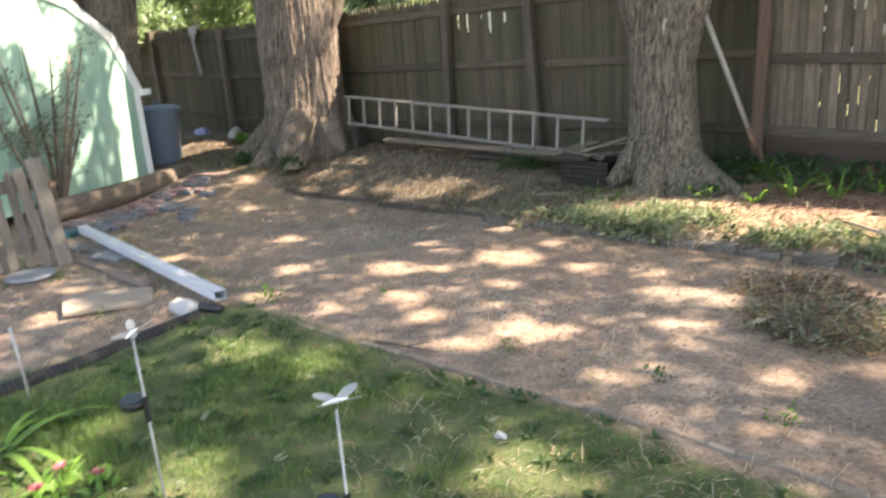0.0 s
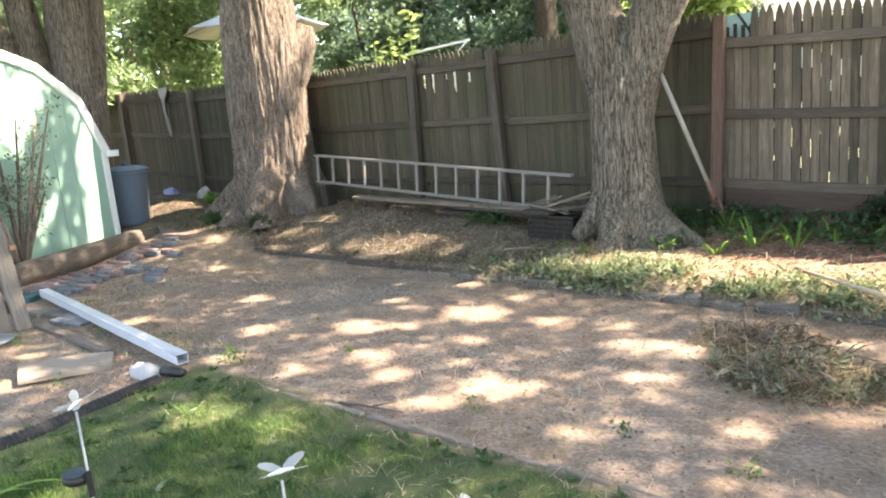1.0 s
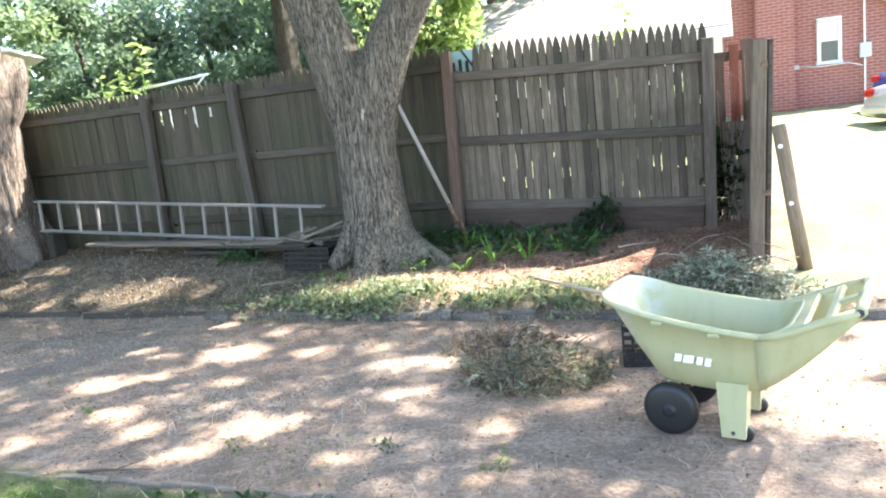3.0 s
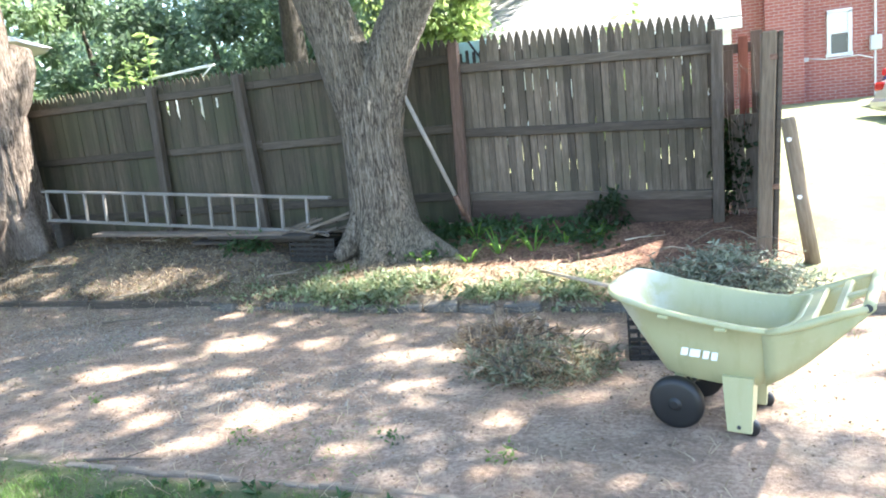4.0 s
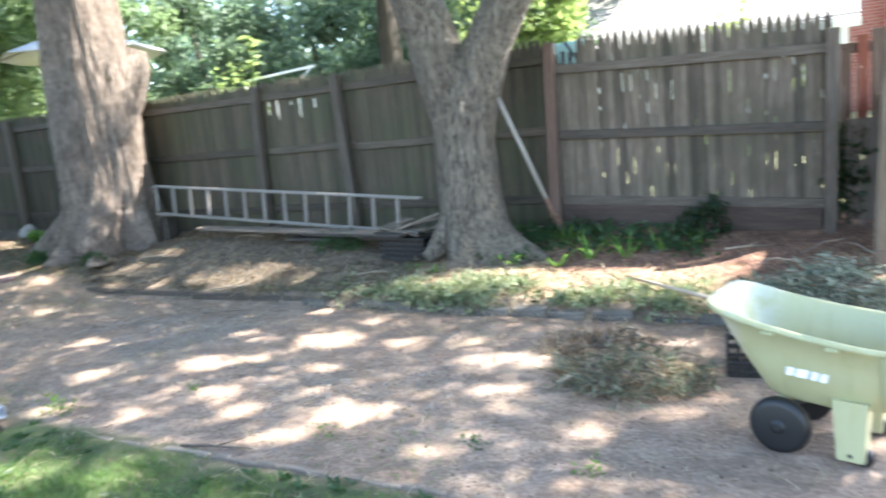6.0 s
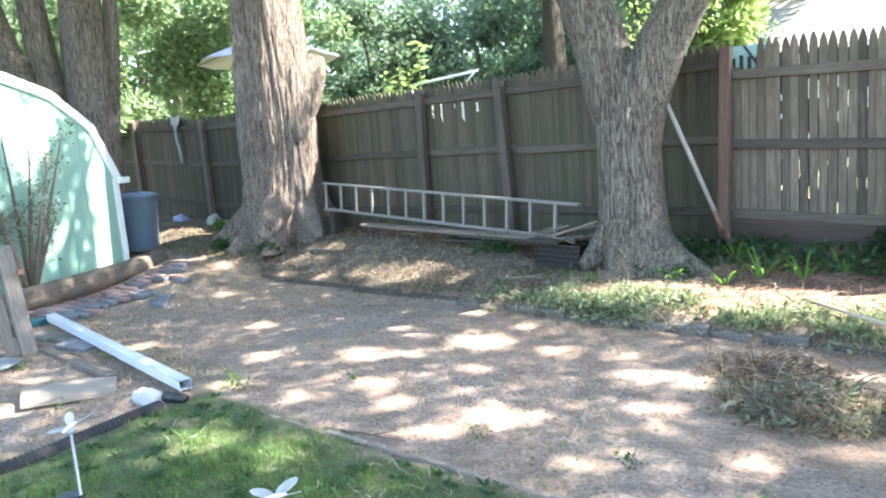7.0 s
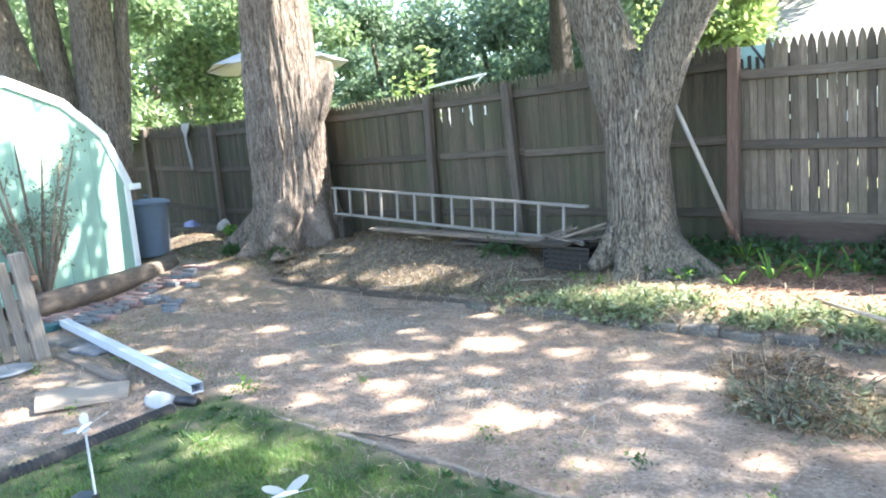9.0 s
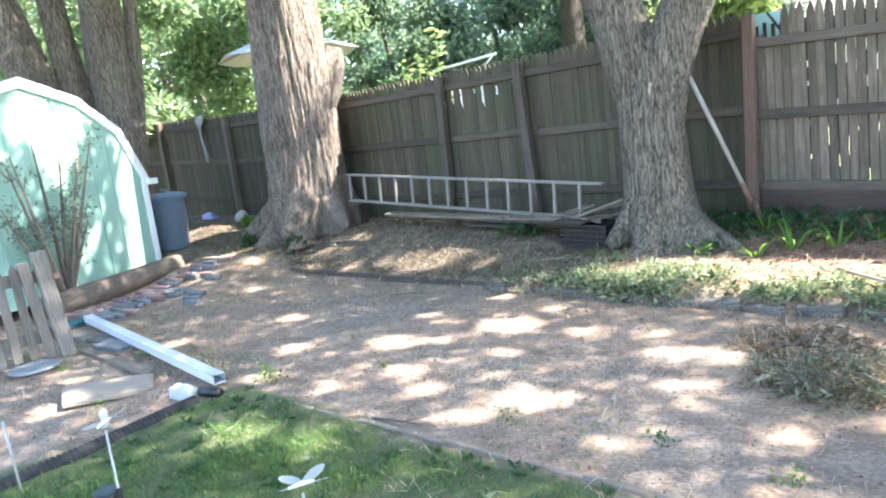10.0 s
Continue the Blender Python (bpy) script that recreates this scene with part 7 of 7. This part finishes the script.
def leaf_heap(name, x, y, sx, sy, h, leaves, stems, label, seed, material="weed", dry=0.35):
    """A heap of pulled weeds."""
    rng = np.random.RandomState(seed)
    z = ground_at(x, y)
    ob = thing(name, pose(x, y, z), label, "weed pile", "pulled weed piles")

    def points(n, k=1.0):
        a, r = rng.uniform(0, 6.28, n), rng.uniform(0, 1, n) ** 0.6 * k
        px, py = np.cos(a) * r * sx, np.sin(a) * r * sy
        top = h * np.clip(1 - r * r, 0, 1) * (0.75 + 0.35 * value_noise(px + 5, py + 5, 4.0, seed))
        return np.stack([px, py, top * rng.uniform(0.45, 1.08, n) + 0.01], 1)
    sprigs = leaves // 9
    p = np.repeat(points(sprigs), 9, 0)
    sd = np.repeat(rng.normal(size=(sprigs, 3)) * [1, 1, 0.25] + [0, 0, 0.04], 9, 0)
    sd /= np.linalg.norm(sd, axis=1, keepdims=True)
    p = p + sd * np.tile(np.linspace(0, 0.16, 9), sprigs)[:, None]
    p[:, 2] = np.maximum(p[:, 2], 0.008)
    d = sd * 0.5 + rng.normal(size=p.shape) * [0.6, 0.6, 0.4]
    m = len(p)
    link(new("leaves", leaf_mesh("leaves", p, d, 0.05 * rng.uniform(0.5, 1.5, m), 0.013 * rng.uniform(0.6, 1.8, m), M[material], seed + 1)), ob)
    g = Geo()
    limb(g, [(0, 0, -0.02), (0, 0, h * 0.2), (0.01, 0, h * 0.45), (0, 0, h * 0.6)], [sx * 0.85, sx * 0.75, sx * 0.45, sx * 0.1], 28, 0.16, seed, rings=10)
    g.v = [(a, b * sy / sx, c) for a, b, c in g.v]
    part("core", g, M["pile_core"], ob, "matted brown stems and soil", True)
    m = int(leaves * dry)
    p = points(m, 1.15)
    d = rng.normal(size=p.shape) + [0, 0, 0.15]
    link(new("dry_leaves", leaf_mesh("dry_leaves", p, d, 0.06 * rng.uniform(0.5, 1.3, m), 0.012, M["litter"], seed + 2)), ob)
    p = points(stems, 1.05)
    d = rng.normal(size=p.shape) * [1, 1, 0.28] + [0, 0, 0.08]
    tagged(link(new("stem_tangle", strips("stem_tangle", p, d, rng.uniform(0.08, 0.26, stems), 0.0055, rng.uniform(0.0, 0.45, stems), M["straw"], seed + 3, 4)), ob), kind="stuff")
    for k in range(26):
        a, q = rng.uniform(0, 6.28), rng.uniform(0.3, 1.0)
        c = Vector((math.cos(a) * sx * q, math.sin(a) * sy * q, h * (1.05 - 0.9 * q * q)))
        e = c + Vector((rng.uniform(-0.3, 0.3), rng.uniform(-0.25, 0.25), rng.uniform(-0.05, 0.1)))
        e.z = max(e.z, 0.02)
        part("stalk", Geo().tube([c, (c + e) / 2 + Vector((0, 0, 0.03)), e], [0.0045, 0.004, 0.002], 6), M["stick"], ob, "", True)
    return ob


def ground_cover():
    # grey-green weeds lying along the edge of the bed
    def rule(x, y, rng):
        k = 0.85 - 5.0 * np.abs(y - (5.17 + 0.05 * np.sin(x * 2))) + 0.8 * value_noise(x, y, 1.7, 91) + 1.5 * value_noise(x, y, 4.5, 93) + 0.05
        return rng.uniform(0, 1, len(x)) < np.clip(k, 0, 1) * step(-4.25, -3.0, x) * step(-0.7, -1.1, x) * np.where(x > -1.6, step(5.45, 5.3, y), 1.0)
    x, y, z, rng = scatter(5200, -4.6, -0.6, 5.0, 5.8, 92, rule)
    n = len(x)
    p = np.repeat(np.stack([x, y, z + rng.uniform(0, 0.02, n)], 1), 8, 0)
    sd = np.repeat(rng.normal(size=(n, 3)) * [1, 0.8, 0.22] + [0, -0.1, 0.12], 8, 0)
    sd /= np.linalg.norm(sd, axis=1, keepdims=True)
    p = p + sd * np.tile(np.linspace(0, 0.12, 8), n)[:, None]
    d = sd * 0.6 + rng.normal(size=p.shape) * 0.6
    m = len(p)
    me = leaf_mesh("edge_weeds", p, d, 0.056 * rng.uniform(0.5, 1.5, m), 0.022 * rng.uniform(0.6, 1.6, m), M["weed"], 94)
    tagged(new("edge_weeds", me), "grey-green weeds spilling over the bed edge", "weeds", kind="stuff")
    x, y, z, rng = scatter(3000, -4.3, -0.4, 4.9, 5.6, 95)
    n = len(x)
    p = np.stack([x, y, z + rng.uniform(0, 0.06, n)], 1)
    me = strips("dry_stems", p, rng.normal(size=p.shape) * [1, 1, 0.4] + [0, 0, 0.2], rng.uniform(0.06, 0.22, n), 0.006, 0.3, M["straw"], 96, 3)
    tagged(new("dry_stems", me), "dry weed stems along the bed edge", "dry stems", kind="stuff")

    # dark leafy ground cover at the tree's foot and along the fence
    def dark(x, y, rng):
        k = 0.5 + 0.9 * value_noise(x, y, 1.9, 97) - 2.2 * np.clip(5.9 - y + 0.35 * step(-2.4, -1.2, x), 0, 1)
        return rng.uniform(0, 1, len(x)) < np.clip(k, 0, 1) * step(-3.2, -2.8, x) * step(-0.75, -1.2, x)
    x, y, z, rng = scatter(3000, -3.3, -0.7, 5.75, 6.75, 98, dark)
    n = len(x)
    p = np.stack([x, y, z + rng.uniform(0.01, 0.09, n)], 1)
    d = rng.normal(size=p.shape) * [1, 1, 0.6] + [0, 0, 0.25]
    me = leaf_mesh("ground_cover", p, d, 0.085 * rng.uniform(0.5, 1.3, n), 0.05 * rng.uniform(0.6, 1.3, n), M["ivy"], 99)
    tagged(new("ground_cover", me), "dark green leafy ground cover below the fence", "ground cover", kind="stuff")


def lily(x, y, n, ln, seed, label="arching green lily leaves in the mulch", material="lily", wide=0.024, spread=0.6):
    rng = np.random.RandomState(seed)
    a = rng.uniform(0, 6.28, n)
    p = np.stack([np.cos(a) * 0.04, np.sin(a) * 0.04, np.zeros(n)], 1)
    d = np.stack([np.cos(a) * spread, np.sin(a) * spread, np.ones(n)], 1)
    ob = thing("lily_clump", pose(x, y, ground_at(x, y) - 0.005), label, "plant", "lily clumps")
    ll, dr = ln * rng.uniform(0.6, 1.15, n), rng.uniform(0.25, 0.75, n)
    for k in range(n):
        link(new("leaf", strips("leaf", p[k:k + 1], d[k:k + 1], ll[k:k + 1], wide, dr[k:k + 1], M[material], seed + k, 7)), ob)
    return ob


def bush(x, y, r, h, n, material, label, seed, leaf=0.07):
    rng = np.random.RandomState(seed)
    ob = thing("bush", pose(x, y, ground_at(x, y)), label, "bush")
    cs = [(rng.uniform(-r, r) * 0.7, rng.uniform(-r, r) * 0.3, rng.uniform(0.08, h)) for _ in range(10)]
    p, d, ln, wd = tufts(cs, [r * 0.45] * 10, n // 10, leaf, leaf * 0.5, seed)
    p[:, 2] = np.abs(p[:, 2])
    link(new("leaves", leaf_mesh("leaves", p, d, ln, wd, M[material], seed)), ob)
    for c in cs[:6] if h > 0.2 else ():
        part("stem", Geo().tube([(0, 0, 0), (c[0] * 0.6, c[1] * 0.6, c[2] * 0.6), c], [0.008, 0.006, 0.002], 5), M["bark_grey"], ob, "", True)


lawn()
dry_grass()
gravel()
twigs()
leaf_heap("weed_pile", -0.99, 3.9, 0.4, 0.33, 0.11, 2400, 1200, "heap of pulled grey-green weeds drying on the dirt", 110, "pile_leaf", 0.4)
leaf_heap("weed_pile", -1.35, 4.32, 0.34, 0.26, 0.08, 500, 600, "low heap of dry brown pulled weeds", 115, "litter", 0.6)
leaf_heap("weed_pile", 0.05, 5.1, 0.58, 0.4, 0.4, 8000, 320, "broad heap of pulled green weeds behind the cart", 120, "silver_weed", 0.05)
ground_cover()
for k, (x, y, n, ln) in enumerate(((-1.86, 5.95, 16, 0.38), (-1.55, 6.02, 12, 0.42), (-1.3, 6.2, 9, 0.34), (-2.55, 5.82, 12, 0.26), (-2.1, 5.8, 10, 0.28), (-1.05, 6.4, 8, 0.3), (-2.85, 6.42, 10, 0.26), (-2.2, 6.35, 14, 0.34), (-3.25, 5.62, 8, 0.18), (-3.55, 5.7, 8, 0.16))):
    lily(x, y, n, ln, 130 + k)
bush(-1.0, 6.66, 0.2, 0.36, 320, "bush", "small dark evergreen bush against the fence", 150)
bush(-8.05, 5.42, 0.2, 0.1, 260, "ivy", "low green weeds at the old tree's roots", 152)
bush(-9.15, 5.3, 0.16, 0.1, 220, "ivy", "low green weeds at the old tree's roots", 154)
bush(-10.3, 6.05, 0.14, 0.12, 180, "lily", "bright green weeds at the old tree's roots", 156)
bush(-4.55, 5.85, 0.25, 0.08, 260, "ivy", "low green weeds below the planks", 158)
bush(-1.47, 2.78, 0.06, 0.02, 22, "ivy", "small green weed growing in the dirt", 160, 0.035)
bush(-3.6, 2.95, 0.07, 0.012, 20, "soft_green", "small green weed growing in the dirt", 162, 0.03)
for k, (x, y) in enumerate(((-6.3, 1.75), (-5.9, 2.28), (-7.1, 1.7), (-4.9, 1.55), (-4.75, 2.35), (-7.0, 2.6), (-5.2, 2.45), (-2.25, 2.62), (-0.85, 2.68))):
    bush(x, y, 0.1, 0.012, 30, "soft_green", "low green weeds in the bare dirt", 210 + k, 0.03)
bush(-4.2, 2.42, 0.14, 0.02, 60, "soft_green", "low green weeds by the lawn corner", 164, 0.04)


# ---- stakes at the edge of the lawn ----
def butterfly_stake(x, y, top, turn, label, lifts, drop, cell):
    z = ground_at(x, y)
    h = top - z
    ob = thing("solar_stake", pose(x, y, z, 0, 0, turn), label, "garden stake", "solar butterfly stakes")
    part("rod", Geo().tube([(0, 0, -0.05), (0, 0, h - 0.02)], 0.0034, 10), M["steel"], ob, "", True)
    b = part("body", Geo().tube([(-0.03, 0, 0), (0, 0, 0.004), (0.03, 0, 0.002)], [0.003, 0.006, 0.003], 10), M["white"], ob, "", True, pose(0, 0, h, 0, -2, 0))
    for s in (-1, 1):
        for x0, sc, lift in ((0.004, 0.68, lifts[0]), (0.004, -0.62, lifts[1])):
            g = Geo()
            out = [(-0.004, 0), (0.022, 0.006), (0.04, 0.02), (0.05, 0.042), (0.044, 0.062), (0.026, 0.072), (0.004, 0.07), (-0.014, 0.056), (-0.018, 0.032), (-0.012, 0.012)]
            g.v = [(x0 + (px * 0.85 + py * 0.75) * sc, s * py * 0.8 * abs(sc), py * abs(sc) * lift) for px, py in out] + [(x0 + (px * 0.85 + py * 0.75) * sc, s * py * 0.8 * abs(sc), py * abs(sc) * lift + 0.0018) for px, py in out]
            n = len(out)
            g.f = [tuple(range(n)), tuple(range(2 * n - 1, n - 1, -1))] + [(i, (i + 1) % n, (i + 1) % n + n, i + n) for i in range(n)]
            part("wing", g, M["wing"], b, "frosted translucent wing")
    if cell:
        zz = h - drop
        part("clamp", Geo().tube([(0, 0, zz - 0.05), (0, 0, zz + 0.03)], 0.009, 10), M["black"], ob)
        so = part("solar_cell", Geo().tube([(0, 0, -0.008), (0, 0, 0.0), (0, 0, 0.014), (0, 0, 0.018)], [0.032, 0.038, 0.038, 0.034], 24), M["black"], ob, "round black solar cell", True, pose(*cell, zz, 8, -6, 0))
        part("cell_face", Geo().tube([(0, 0, 0.0185), (0, 0, 0.0195)], 0.028, 20), M["glass_dark"], so)


butterfly_stake(-1.285, 0.80, 0.80, 60, "solar garden stake with a frosted white butterfly", (0.36, 0.36), 0.275, (-0.05, 0.004))
butterfly_stake(-2.0, 0.645, 0.865, 125, "solar garden stake with a frosted butterfly", (0.42, 0.12), 0.225, (0.01, 0.045))
single("marker_stake", Geo().tube([(0, 0, -0.05), (0.01, 0, 0.2), (0.0, 0, 0.38)], [0.006, 0.006, 0.008], 8), M["steel"], pose(-3.95, 0.8, ground_at(-3.95, 0.8), 0, -6, 0), "thin metal stake at the edge of the lawn", "garden stake", smooth=True)


def flower_corner():
    lily(-3.42, 0.5, 13, 0.62, 170, "broad green strap leaves arching over the lawn edge", wide=0.042, spread=1.3)
    lily(-3.3, 0.3, 10, 0.45, 171, "broad green strap leaves arching over the lawn edge", wide=0.036, spread=1.1)
    rng = np.random.RandomState(172)
    for k, (x, y) in enumerate(((-2.93, 0.62), (-2.76, 0.7), (-2.85, 0.5))):
        ob = thing("flower", pose(x, y, ground_at(x, y)), "small pink flower among green leaves", "flower", "pink flowers")
        n = 22
        p = rng.normal(size=(n, 3)) * 0.05
        p[:, 2] = np.abs(p[:, 2]) * 0.6
        link(new("leaves", leaf_mesh("leaves", p, rng.normal(size=(n, 3)) + [0, 0, 0.5], 0.07, 0.035, M["lily"], 173 + k)), ob)
        a = np.linspace(0, 6.28, 12)
        p = np.stack([0 * a, 0 * a, 0 * a + 0.085], 1)
        d = np.stack([np.cos(a), np.sin(a), 0 * a + 0.35], 1)
        link(new("petals", leaf_mesh("petals", p, d, 0.032, 0.022, M["pink"], 180 + k)), ob)
        part("stem", Geo().tube([(0, 0, 0), (0, 0, 0.085)], 0.003, 6), M["lily"], ob)


flower_corner()


def fallen_leaves():
    rng = np.random.RandomState(230)
    for k in range(16):
        x, y = rng.uniform(-3.9, -0.6), rng.uniform(0.75, 2.1)
        p = np.zeros((3, 3)) + [0, 0, 0.03]
        a = rng.uniform(0, 6.28) + np.array([0.0, 0.7, -0.7])
        d = np.stack([np.cos(a), np.sin(a), rng.uniform(-0.1, 0.25, 3)], 1)
        ob = new("fallen_leaf", leaf_mesh("fallen_leaf", p, d, rng.uniform(0.03, 0.07, 3), 0.02, M["weed"], 231 + k))
        ob.matrix_basis = pose(x, y, ground_at(x, y))
        tagged(ob, "pale lobed leaf fallen on the lawn grass", "leaf", "fallen leaves")


fallen_leaves()
lumps("paper_scrap", -1.73, 1.92, (0.03, 0.022, 0.02), "cloth", "small pale paper scrap lying on the lawn", "paper scrap", 31)
bush(-1.1, 7.45, 0.5, 1.35, 1100, "lit_leaf", "tall leafy weeds behind the fence", 190, 0.09)
bush(-0.45, 7.35, 0.3, 1.5, 700, "lit_leaf", "tall leafy weeds behind the fence", 192, 0.09)
